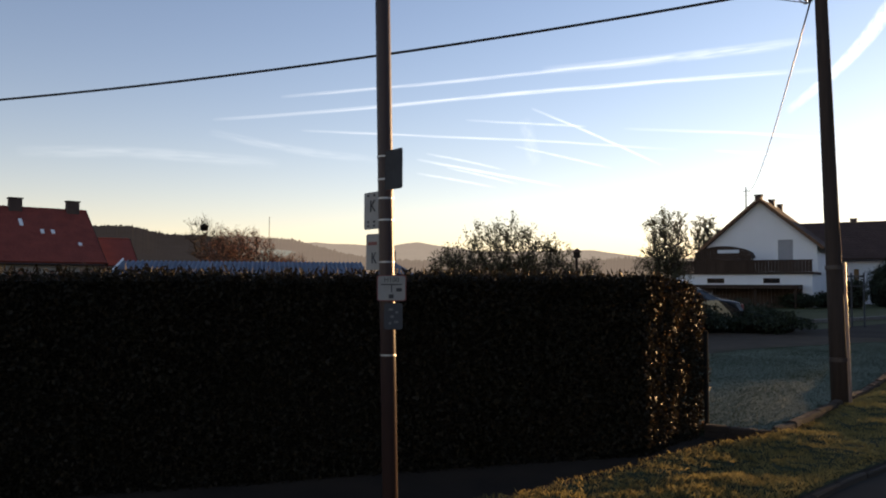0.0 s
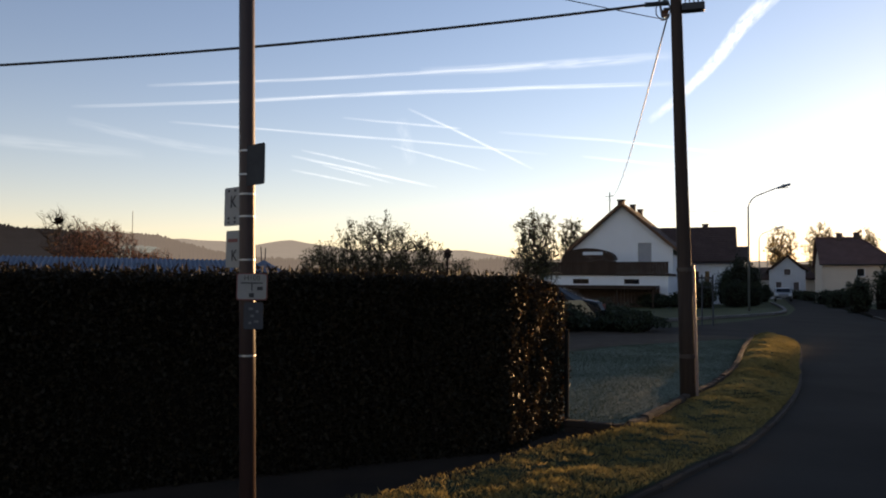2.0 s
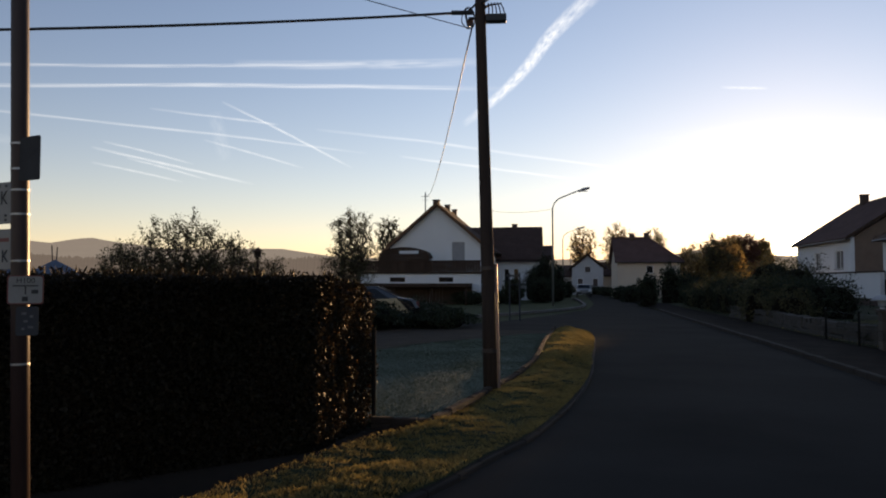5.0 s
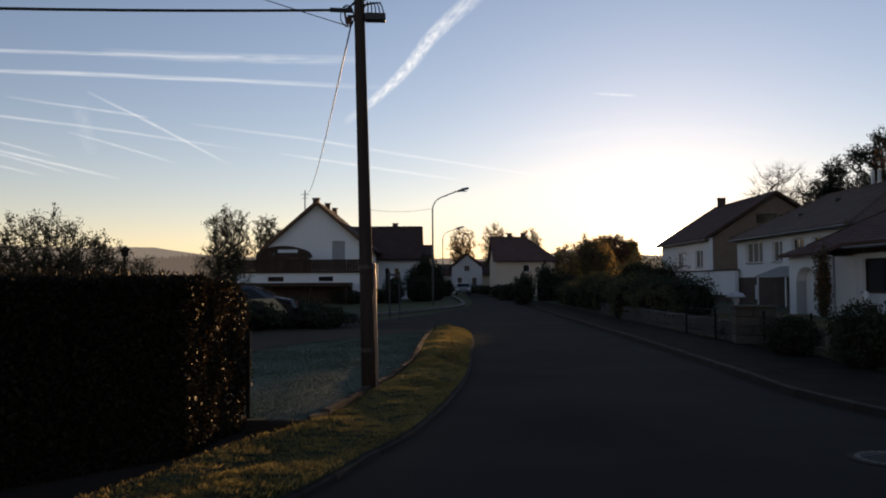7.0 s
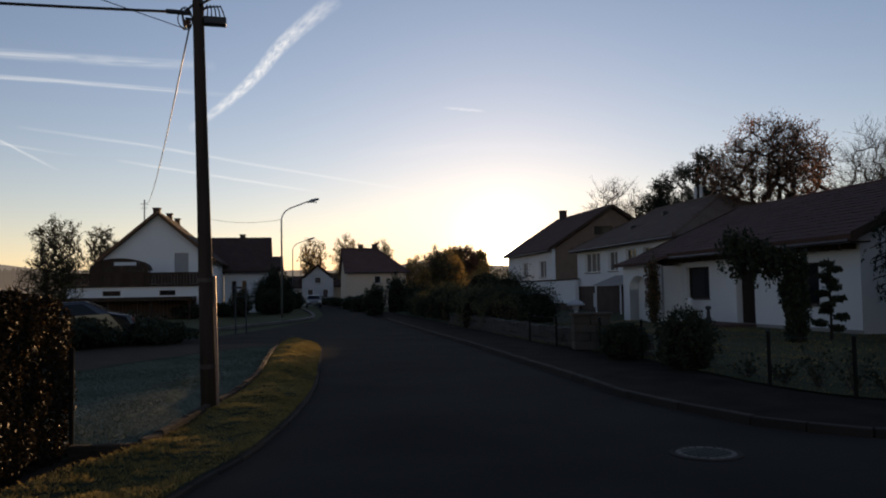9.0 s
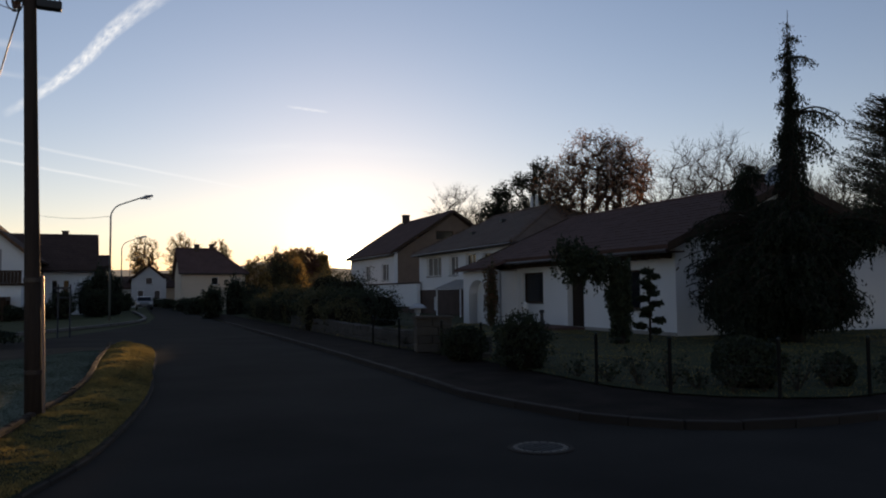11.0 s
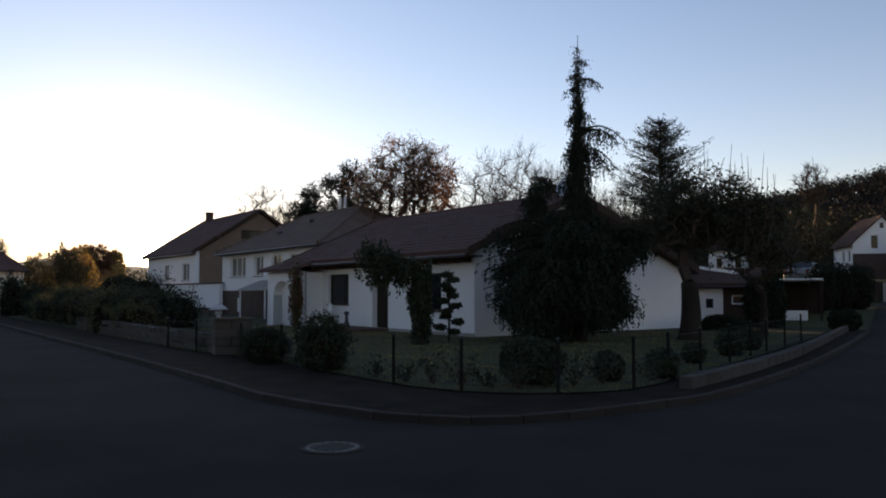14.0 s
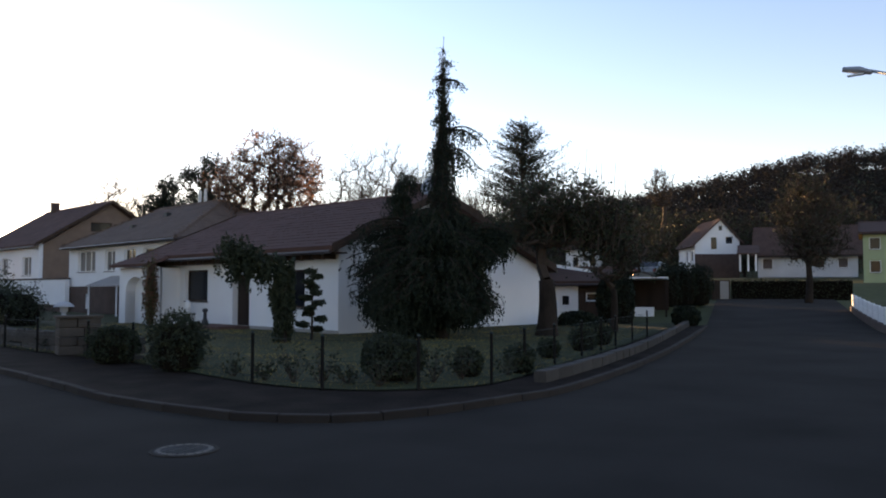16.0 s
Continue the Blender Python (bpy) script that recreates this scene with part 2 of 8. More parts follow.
SIGN_WORN = material("worn_sign_white", (0.11, 0.11, 0.115), rough=0.7, vary=0.4, scale=20, bump=0)
SIGN_BLUE = material("sign_blue", (0.018, 0.022, 0.032), rough=0.5, vary=0.15, scale=8, bump=0)
SIGN_RED = material("sign_red", (0.16, 0.035, 0.03), rough=0.5, vary=0.1, bump=0)
INK = material("sign_black", (0.025, 0.025, 0.027), rough=0.6, vary=0.1, bump=0)
PANE = glass_dark("window_glass")
PANE_CURTAIN = material("curtained_glass", (0.13, 0.125, 0.12), rough=0.4, spec=0.15, vary=0.3, scale=1.5, bump=0, stretch=(6, 6, 0.4))
SHUTTER = material("roller_shutter", (0.07, 0.05, 0.045), rough=0.6, vary=0.2, scale=2, bump=0.1)
SHUTTER_GREY = material("grey_shutter", (0.30, 0.30, 0.31), rough=0.6, vary=0.1, scale=2, bump=0.1)
CAR_DARK = material("dark_car_paint", (0.012, 0.013, 0.016), rough=0.12, vary=0.1, bump=0, metal=0.0, spec=0.9)
CAR_SILVER = material("silver_car_paint", (0.22, 0.225, 0.22), rough=0.35, vary=0.08, bump=0, metal=0.5)
RUBBER = material("tyre_rubber", (0.02, 0.02, 0.02), rough=0.9, vary=0.2, bump=0.1)
WOOD_HILL = material("far_wood_crowns", (0.026, 0.023, 0.022), rough=1.0, vary=0.4, scale=0.05, fine=0.6, colour2=(0.045, 0.036, 0.032), island=0.7, bump=0, spec=0.1)
WOOD_HILL_DARK = material("far_conifers", (0.022, 0.024, 0.02), rough=1.0, vary=0.4, scale=0.05, fine=0.6, colour2=(0.042, 0.036, 0.03), island=0.7, bump=0, spec=0.1)


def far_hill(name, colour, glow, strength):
    """A far hill; its own emission stands in for bright morning haze before it."""
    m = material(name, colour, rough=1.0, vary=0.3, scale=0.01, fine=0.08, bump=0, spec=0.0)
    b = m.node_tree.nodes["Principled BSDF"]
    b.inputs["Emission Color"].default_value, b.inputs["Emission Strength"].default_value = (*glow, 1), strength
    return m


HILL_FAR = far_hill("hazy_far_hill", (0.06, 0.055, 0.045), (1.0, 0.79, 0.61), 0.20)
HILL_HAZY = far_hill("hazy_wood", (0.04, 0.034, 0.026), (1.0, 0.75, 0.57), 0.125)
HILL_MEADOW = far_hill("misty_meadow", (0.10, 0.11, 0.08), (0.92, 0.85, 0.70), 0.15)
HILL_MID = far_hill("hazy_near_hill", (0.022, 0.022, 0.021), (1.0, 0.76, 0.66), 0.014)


def trail_material(name, strength, streak, soft, slant=0.0, ragged=0.25):
    """Ice cloud, emissive instead of sunlit: clear at its edges, uneven along its way."""
    m = bpy.data.materials.new(name)
    m.use_nodes = True
    n, l = m.node_tree.nodes, m.node_tree.links
    n.remove(n["Principled BSDF"])
    uv = n.new("ShaderNodeUVMap")
    uv.uv_map = "UVMap"
    sep = n.new("ShaderNodeSeparateXYZ")
    l.new(uv.outputs[0], sep.inputs[0])

    def op(kind, a, b=None):
        node = n.new("ShaderNodeMath")
        node.operation = kind
        for i, val in enumerate((a, b)):
            if val is None:
                continue
            if isinstance(val, (int, float)):
                node.inputs[i].default_value = val
            else:
                l.new(val, node.inputs[i])
        return node.outputs[0]

    def hump(v, power):
        return op("POWER", op("MULTIPLY", op("MULTIPLY", v, op("SUBTRACT", 1.0, v)), 4.0), power)

    mp, nz = n.new("ShaderNodeMapping"), n.new("ShaderNodeTexNoise")
    mp.inputs["Scale"].default_value = (streak, 2.0, 1)
    mp.inputs["Rotation"].default_value = (0, 0, radians(slant))
    l.new(uv.outputs[0], mp.inputs[0])
    l.new(mp.outputs[0], nz.inputs["Vector"])
    nz.inputs["Scale"].default_value, nz.inputs["Detail"].default_value = 2.0, 6.0
    cloud = n.new("ShaderNodeMapRange")
    cloud.inputs["From Min"].default_value, cloud.inputs["From Max"].default_value = ragged, 0.65
    l.new(nz.outputs["Fac"], cloud.inputs["Value"])
    alpha = op("MULTIPLY", op("MULTIPLY", hump(sep.outputs["Y"], soft), hump(sep.outputs["X"], 0.6)), cloud.outputs[0])
    alpha = op("MULTIPLY", alpha, strength)
    em, tr, mix = n.new("ShaderNodeEmission"), n.new("ShaderNodeBsdfTransparent"), n.new("ShaderNodeMixShader")
    em.inputs["Color"].default_value, em.inputs["Strength"].default_value = (1.0, 0.97, 0.93, 1), 1.0
    l.new(alpha, mix.inputs[0])
    l.new(tr.outputs[0], mix.inputs[1])
    l.new(em.outputs[0], mix.inputs[2])
    l.new(mix.outputs[0], n["Material Output"].inputs[0])
    return m


TRAIL = trail_material("contrail_ice", 0.36, 4.0, 1.3)
TRAIL_BRIGHT = trail_material("bright_contrail_ice", 0.48, 4.0, 1.2)
TRAIL_SOFT = trail_material("spread_contrail_ice", 0.3, 3.0, 1.3)
TRAIL_FAINT = trail_material("faint_contrail_ice", 0.10, 3.0, 1.3)
TRAIL_BROAD = trail_material("broad_contrail_ice", 0.75, 12.0, 1.1, slant=30, ragged=0.22)


# ---- building helpers ----
class Shape:
    """Gathers faces for one mesh."""

    def __init__(self):
        self.v, self.f = [], []

    def add(self, verts, faces):
        o = len(self.v)
        self.v += [tuple(p) for p in verts]
        self.f += [tuple(o + i for i in f) for f in faces]
        return self

    def box(self, x0, x1, y0, y1, z0, z1, m=None):
        p = [Vector((x, y, z)) for z in (z0, z1) for y in (y0, y1) for x in (x0, x1)]
        if m is not None:
            p = [m @ q for q in p]
        return self.add(p, [(0, 2, 3, 1), (4, 5, 7, 6), (0, 1, 5, 4), (2, 6, 7, 3), (0, 4, 6, 2), (1, 3, 7, 5)])

    def prism(self, poly, z0, z1, m=None):
        """A flat outline (anticlockwise from above) raised from z0 to z1; z may be a function of x and y."""
        n = len(poly)
        a = [Vector((x, y, z0(x, y) if callable(z0) else z0)) for x, y in poly]
        b = [Vector((x, y, z1(x, y) if callable(z1) else z1)) for x, y in poly]
        p = a + b
        if m is not None:
            p = [m @ q for q in p]
        return self.add(p, [tuple(range(n))[::-1], tuple(range(n, 2 * n))] + [(i, (i + 1) % n, n + (i + 1) % n, n + i) for i in range(n)])

    def tube(self, pts, radii, sides=8, caps=True):
        pts = [Vector(p) for p in pts]
        if not hasattr(radii, "__len__"):
            radii = [radii] * len(pts)
        rings = []
        side = None
        for i, p in enumerate(pts):
            t = (pts[min(i + 1, len(pts) - 1)] - pts[max(i - 1, 0)]).normalized()
            if side is None or abs(side.dot(t)) > 0.95:
                side = t.cross(Vector((0, 0, 1)) if abs(t.z) < 0.9 else Vector((1, 0, 0))).normalized()
            side = (side - t * side.dot(t)).normalized()
            up = t.cross(side)
            rings.append([p + radii[i] * (math.cos(2 * math.pi * k / sides) * side + math.sin(2 * math.pi * k / sides) * up) for k in range(sides)])
        faces = [(i * sides + k, i * sides + (k + 1) % sides, (i + 1) * sides + (k + 1) % sides, (i + 1) * sides + k) for i in range(len(pts) - 1) for k in range(sides)]
        if caps:
            faces += [tuple(range(sides))[::-1], tuple(range((len(pts) - 1) * sides, len(pts) * sides))]
        return self.add([q for r in rings for q in r], faces)

    def lathe(self, profile, sides=16, centre=(0, 0, 0)):
        """Rings of (radius, height), turned round an upright axis."""
        c = Vector(centre)
        vs = [c + Vector((r * math.cos(2 * math.pi * k / sides), r * math.sin(2 * math.pi * k / sides), z)) for r, z in profile for k in range(sides)]
        fs = [(i * sides + k, i * sides + (k + 1) % sides, (i + 1) * sides + (k + 1) % sides, (i + 1) * sides + k) for i in range(len(profile) - 1) for k in range(sides)]
        fs += [tuple(range(sides))[::-1], tuple(range((len(profile) - 1) * sides, len(profile) * sides))]
        return self.add(vs, fs)

    def mesh(self, name, mat, smooth=False):
        me = bpy.data.meshes.new(name)
        me.from_pydata(self.v, [], self.f)
        me.materials.append(mat)
        if smooth:
            me.polygons.foreach_set("use_smooth", [True] * len(me.polygons))
        me.update()
        return me


def thing(name, m, label, category, group="", kind=""):
    ob = new(name)
    ob.empty_display_size = 0.2
    ob.matrix_basis = m
    return tagged(ob, label, category, group, kind)


def part(name, shape, mat, parent=None, label="", smooth=False, bevel=0.0):
    ob = new(name, shape.mesh(name, mat, smooth))
    if parent:
        ob.parent = parent
    if bevel:
        b = ob.modifiers.new("bevel", "BEVEL")
        b.width, b.segments, b.limit_method = bevel, 2, "ANGLE"
    return tagged(ob, label)


def setting(name, shape, mat, label, category, kind="structure", smooth=False):
    return tagged(part(name, shape, mat, None, "", smooth), label, category, "", kind)


def quick_mesh(name, verts, corners, mat):
    """A mesh of many loose faces from arrays: corners is the number of corners of each face, whose verts follow one another."""
    me = bpy.data.meshes.new(name)
    n = len(verts) // corners
    me.vertices.add(len(verts))
    me.vertices.foreach_set("co", np.asarray(verts, np.float32).ravel())
    me.loops.add(n * corners)
    me.loops.foreach_set("vertex_index", np.arange(n * corners, dtype=np.int32))
    me.polygons.add(n)
    me.polygons.foreach_set("loop_start", np.arange(0, n * corners, corners, dtype=np.int32))
    me.polygons.foreach_set("loop_total", np.full(n, corners, np.int32))
    me.materials.append(mat)
    me.update(calc_edges=True)
    return me


def leaves(rng, centres, size, long=1.6, droop=0.0, up=0.0):
    """Pointed leaves, one four-sided face each, turned at random. droop hangs them, up stands them."""
    c = np.asarray(centres, float)
    n = len(c)
    a = rng.normal(size=(n, 3))
    a[:, 2] += up * 2 - droop * 2
    a /= np.linalg.norm(a, axis=1)[:, None]
    b = np.cross(a, rng.normal(size=(n, 3)))
    b /= np.linalg.norm(b, axis=1)[:, None] + 1e-9
    s = (size * rng.uniform(0.6, 1.3, n))[:, None]
    fold = np.cross(a, b) * s * 0.15
    return np.stack([c - a * s * long / 2, c + b * s / 2 + fold, c + a * s * long / 2, c - b * s / 2 + fold], 1).reshape(-1, 3)


def leaf_part(name, verts, mat, parent=None, label=""):
    ob = new(name, quick_mesh(name, verts, 4, mat))
    if parent:
        ob.parent = parent
    return tagged(ob, label)


def grow(rng, start, way, length, radius, depth, spread=0.6, rise=0.15, splits=3, wobble=0.15, shrink=0.68, steps=5, side=0.5):
    """Limbs of a tree: a list of (points, radii, level)."""
    out = []
    p, d = Vector(start), Vector(way).normalized()
    pts, rad = [p.copy()], [radius]
    for i in range(steps):
        d = (d + Vector(rng.normal(size=3)) * wobble + Vector((0, 0, rise * 0.3))).normalized()
        p = p + d * (length / steps)
        pts.append(p.copy())
        rad.append(radius * (1 - 0.55 * (i + 1) / steps))
    out.append((pts, rad, depth))
    if depth > 0:
        for k in range(splits):
            i = min(steps, max(1, int(round(steps * (1 - side * rng.random() * (k > 0))))))
            turn = Vector(rng.normal(size=3)).normalized()
            nd = (d + turn * spread * rng.uniform(0.7, 1.3) + Vector((0, 0, rise))).normalized()
            out += grow(rng, pts[i], nd, length * shrink * rng.uniform(0.75, 1.2), rad[i] * 0.72, depth - 1, spread, rise, splits, wobble, shrink, steps, side)
    return out


def blob_spots(rng, n, centre, radii, shell=0.55, rough=0.25):
    """Places in an uneven rounded crown, more of them near its outside."""
    d = rng.normal(size=(n, 3))
    d /= np.linalg.norm(d, axis=1)[:, None]
    k = np.array([noise.noise(Vector(q) * 2.3 + Vector(centre)) for q in d])
    r = (shell + (1 - shell) * rng.random(n) ** 0.5) * (1 + rough * 2 * k)
    return np.array(centre) + d * r[:, None] * np.array(radii)


def at_range(az, r, z=0.0):
    """A place r metres off at an azimuth (to the left of +y), in degrees."""
    return Vector((-math.sin(radians(az)) * r, math.cos(radians(az)) * r, z))


U, V = Vector((0.405, 0.914, 0)), Vector((0.914, -0.405, 0))  # along the street, and away from it to the right
STREET = -math.degrees(math.atan2(0.405, 0.914))  # the street's yaw


def smooth01(x):
    x = min(1.0, max(0.0, x))
    return x * x * (3 - 2 * x)


def ground_z(x, y):
    """The lie of the land: level, but rising up the side street, by a bank at its head and to the wooded hill behind it."""
    z = (0.9 * smooth01((x - 30) / 30) + 1.2 * smooth01((x - 61) / 10) + 1.0 * smooth01((x - 72) / 40)) * (1 - smooth01((y - 14) / 22))
    z += 66 * smooth01((x - 110) / 420) * (1 - smooth01((y - 20) / 240)) * (1 - 0.24 * smooth01((y + 60) / 100))
    return z


# ---- ground, roads, kerbs ----
def curve_through(points, per=8):
    """A smooth line through the given places."""
    p = [np.array(q, float) for q in points]
    p = [2 * p[0] - p[1]] + p + [2 * p[-1] - p[-2]]
    out = []
    for i in range(1, len(p) - 2):
        for k in range(per):
            t = k / per
            a, b, c, d = p[i - 1 : i + 3]
            out.append(0.5 * (2 * b + (c - a) * t + (2 * a - 5 * b + 4 * c - d) * t * t + (3 * b - a - 3 * c + d) * t**3))
    return [tuple(q) for q in out + [p[-2]]]


def walk_along(line, step):
    """Places and headings every step metres along a line."""
    pts = np.array(line, float)
    seg = np.linalg.norm(np.diff(pts, axis=0), axis=1)
    far = np.r_[0, np.cumsum(seg)]
    out = []
    for s in np.arange(step / 2, far[-1], step):
        x, y = np.interp(s, far, pts[:, 0]), np.interp(s, far, pts[:, 1])
        x2, y2 = np.interp(min(s + 0.1, far[-1]), far, pts[:, 0]), np.interp(min(s + 0.1, far[-1]), far, pts[:, 1])
        x1, y1 = np.interp(max(s - 0.1, 0), far, pts[:, 0]), np.interp(max(s - 0.1, 0), far, pts[:, 1])
        out.append((x, y, math.degrees(math.atan2(y2 - y1, x2 - x1))))
    return out


def fill(poly, z, holes=()):
    """A flat outline cut into triangles, laid at height z (a number, or a function of x and y)."""
    bm = bmesh.new()
    vs = [bm.verts.new((x, y, 0)) for x, y in poly]
    es = [bm.edges.new((vs[i], vs[(i + 1) % len(vs)])) for i in range(len(vs))]
    bmesh.ops.triangle_fill(bm, use_beauty=True, edges=es)
    bmesh.ops.recalc_face_normals(bm, faces=bm.faces)
    if bm.faces and sum(f.normal.z for f in bm.faces) < 0:
        bmesh.ops.reverse_faces(bm, faces=bm.faces)
    s = Shape()
    bm.verts.index_update()
    s.add([(v.co.x, v.co.y, z(v.co.x, v.co.y) if callable(z) else z) for v in bm.verts], [tuple(v.index for v in f.verts) for f in bm.faces])
    bm.free()
    return s


N_GRID = 170
spread = [math.sinh(6.2 * (i / N_GRID * 2 - 1)) / math.sinh(6.2) * 3600 for i in range(N_GRID + 1)]
ground = Shape()
ground.add([(x + 12, y + 10, ground_z(x + 12, y + 10) - 0.06) for y in spread for x in spread],
           [(j * (N_GRID + 1) + i, j * (N_GRID + 1) + i + 1, (j + 1) * (N_GRID + 1) + i + 1, (j + 1) * (N_GRID + 1) + i) for j in range(N_GRID) for i in range(N_GRID)])
setting("ground", ground, MEADOW, "brown-green meadow and garden ground reaching to the hills", "ground", smooth=True)

# kerb of the grass verge, from the hedge side to the tip at the road fork
VERGE_KERB = curve_through([(-16, -4.0), (-10, -0.9), (-6, 1.0), (-3, 2.5), (0, 4.3), (1.45, 5.4), (2.3, 6.37), (3.1, 7.3), (4.3, 9.1), (5.7, 11.5), (7.3, 14.7), (8.9, 17.9), (10.0, 20.3), (10.35, 21.5), (10.1, 22.2)])
# low wall round the raised lawn
LAWN_WALL = [(1.57, 7.95), (2.13, 7.67)] + curve_through([(2.13, 7.67), (3.46, 9.8), (5.2, 12.6), (6.7, 15.8), (8.0, 18.5), (9.2, 21.1)])[1:]
# kerb of the pavement round the corner garden
CORNER_KERB = curve_through([(52, 105), (33.0, 61), (22.6, 38.0), (16.6, 24.8), (12.9, 16.6), (10.87, 12.27), (9.62, 9.6), (8.61, 7.53), (8.1, 5.74), (7.99, 4.86), (8.26, 3.89), (9.06, 3.15), (10.49, 2.48), (11.75, 2.0), (14.87, 1.54), (19.83, 1.12), (26, 0.85), (33.5, 0.64)])

junction = VERGE_KERB[8:] + [(8.3, 24.0), (9.5, 28.5), (14.0, 33.5), (20.0, 41.5), (25.5, 52), (48, 101)] + CORNER_KERB[:-1] + [(33.5, 0.64), (34, -5.4), (20, -4.6), (10, -6.0), (5, -10), (-4, -16), (-16, -14)]
road_shape = fill(junction, ground_z)
rows_x = [33.2] + [34 + 3 * i for i in range(9)]
strip = Shape()
strip.add([q for x in rows_x for q in ((x, 0.66, ground_z(x, 0.66) + 0.004), (x, -2.5, ground_z(x, -2.5) + 0.004), (x, -5.4 - 0.05 * (x - 34), ground_z(x, -5.4) + 0.004))],
          [(3 * i + k, 3 * i + k + 1, 3 * i + k + 4, 3 * i + k + 3) for i in range(len(rows_x) - 1) for k in (0, 1)])
road_shape.add(strip.v, strip.f)
path_poly = [(8.3, 24.0), (3.6, 26.5), (-6, 27.5), (-6, 30.5), (4.5, 30.8), (9.5, 28.5)]
p_extra = fill(path_poly, 0.0)
road_shape.add(p_extra.v, p_extra.f)
setting("road", road_shape, ASPHALT, "dark worn asphalt road junction in morning shade", "road")

BED_EDGE = curve_through([(2.12, 7.6), (1.62, 7.13), (0.86, 6.38), (0.12, 5.52), (-0.9, 4.6), (-3.0, 3.2), (-14.5, -2.4)])
verge_poly = VERGE_KERB + [(9.5, 21.9)] + LAWN_WALL[:0:-1] + BED_EDGE
bed_poly = BED_EDGE + [(-14.5, 0.6), (1.5, 8.1), LAWN_WALL[0], LAWN_WALL[1]]


def edge_distance(poly, x, y):
    p = np.array(poly)
    q = np.roll(p, -1, 0)
    d, c = q - p, np.array((x, y))
    f = np.clip(((c - p) * d).sum(1) / ((d * d).sum(1) + 1e-9), 0, 1)
    return float(np.sqrt((((p + d * f[:, None]) - c) ** 2).sum(1).min()))


def far_rise(x, y):
    """The far end of the verge and its edging lie higher."""
    return 0.12 * smooth01((y - 10.5) / 3.5)


def verge_z(x, y):
    """The verge's lie: tufted and humped, a little banked towards the lawn's edge."""
    k = noise.noise(Vector((x * 1.5, y * 1.5, 2.0))) * 0.075 + noise.noise(Vector((x * 4.2, y * 4.2, 5.0))) * 0.045
    wall_side = edge_distance(LAWN_WALL, x, y)
    bank = 0.075 * max(0.0, 1 - abs(wall_side - 0.45) / 0.6) * smooth01((y - 8.0) / 2.0)
    bank += 0.08 * max(0.0, 1 - edge_distance(BED_EDGE, x, y) / 0.45) if y < 8 else 0.0  # crest along the bed
    return 0.065 + bank + far_rise(x, y) * min(1.0, edge_distance(VERGE_KERB, x, y) / 0.7) + max(-0.03, k + 0.02) * min(1.0, edge_distance(verge_poly, x, y) / 0.3)


def in_poly(poly, x, y):
    hit = False
    for (a, b), (c, d) in zip(poly, poly[1:] + poly[:1]):
        if (b > y) != (d > y) and x < (c - a) * (y - b) / (d - b) + a:
            hit = not hit
    return hit


def verge_top(x, y):
    """The verge's height at its nearest grid place."""
    q = verge_mark.get((round((x + 4.5) / 0.11), round((y - 2.0) / 0.11)))
    return q[2] if q else 0.06


verge_shape = fill(verge_poly, 0.055)
cell, mark = 0.11, {}
for i in range(int(15 / cell)):
    for j in range(int(20.6 / cell)):
        x, y = -4.5 + i * cell, 2.0 + j * cell
        if in_poly(verge_poly, x, y):
            mark[i, j] = (x, y, verge_z(x, y))
verge_mark = dict(mark)
keys = {k: n for n, k in enumerate(mark)}
verge_shape.add(list(mark.values()), [(keys[i, j], keys[i + 1, j], keys[i + 1, j + 1], keys[i, j + 1]) for i, j in mark if (i + 1, j) in keys and (i + 1, j + 1) in keys and (i, j + 1) in keys])
setting("verge", verge_shape, TURF, "strip of rough humped grass between the kerb and the hedge", "grass", smooth=True)
setting("hedge_bed", fill(bed_poly, 0.03), BED_SHADE, "dark ground at the hedge's foot, its shade put into the colour", "soil")
lawn_poly = LAWN_WALL[:-1] + [(9.0, 21.1), (8.3, 21.3), (3.4, 18.2), (-3.5, 15.6), (-8, 12), (-6, 5.2), (1.4, 8.5)]
def lawn_z(x, y):
    """The lawn lies a little below its edging and falls gently away from it."""
    return max(-0.02, 0.07 - 0.02 * edge_distance(LAWN_WALL, x, y))


lawn_shape, cell, mark = fill(lawn_poly, -0.03), 0.25, {}
for i in range(int(18.6 / cell)):
    for j in range(int(17 / cell)):
        x, y = -9 + i * cell, 5.0 + j * cell
        if in_poly(lawn_poly, x, y) or edge_distance(lawn_poly, x, y) < 0.04:
            mark[i, j] = (x, y, lawn_z(x, y))
keys = {k: n for n, k in enumerate(mark)}
lawn_shape.add(list(mark.values()), [(keys[i, j], keys[i + 1, j], keys[i + 1, j + 1], keys[i, j + 1]) for i, j in mark if (i + 1, j) in keys and (i + 1, j + 1) in keys and (i, j + 1) in keys])
setting("lawn", lawn_shape, FROST, "frosty grey-green lawn behind a low brick edging", "lawn")

FENCE_LINE = curve_through([(30, 50), (21.6, 31.5), (17.6, 22.8), (14.7, 16.6), (13.9, 14.69), (13.19, 12.5), (12.3, 10.2), (10.6, 6.9), (10.15, 5.2), (10.5, 4.0), (11.68, 3.05), (14.9, 2.75), (20.3, 2.3), (33.5, 1.75)])
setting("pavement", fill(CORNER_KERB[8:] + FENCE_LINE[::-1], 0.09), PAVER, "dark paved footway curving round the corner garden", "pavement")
garden_poly = FENCE_LINE + [(34.5, 1.8), (36, 12), (33, 18), (42, 40), (40, 48)]
setting("garden_lawn", fill(garden_poly, 0.11), TURF, "shaded garden lawn in front of the bungalow", "lawn")
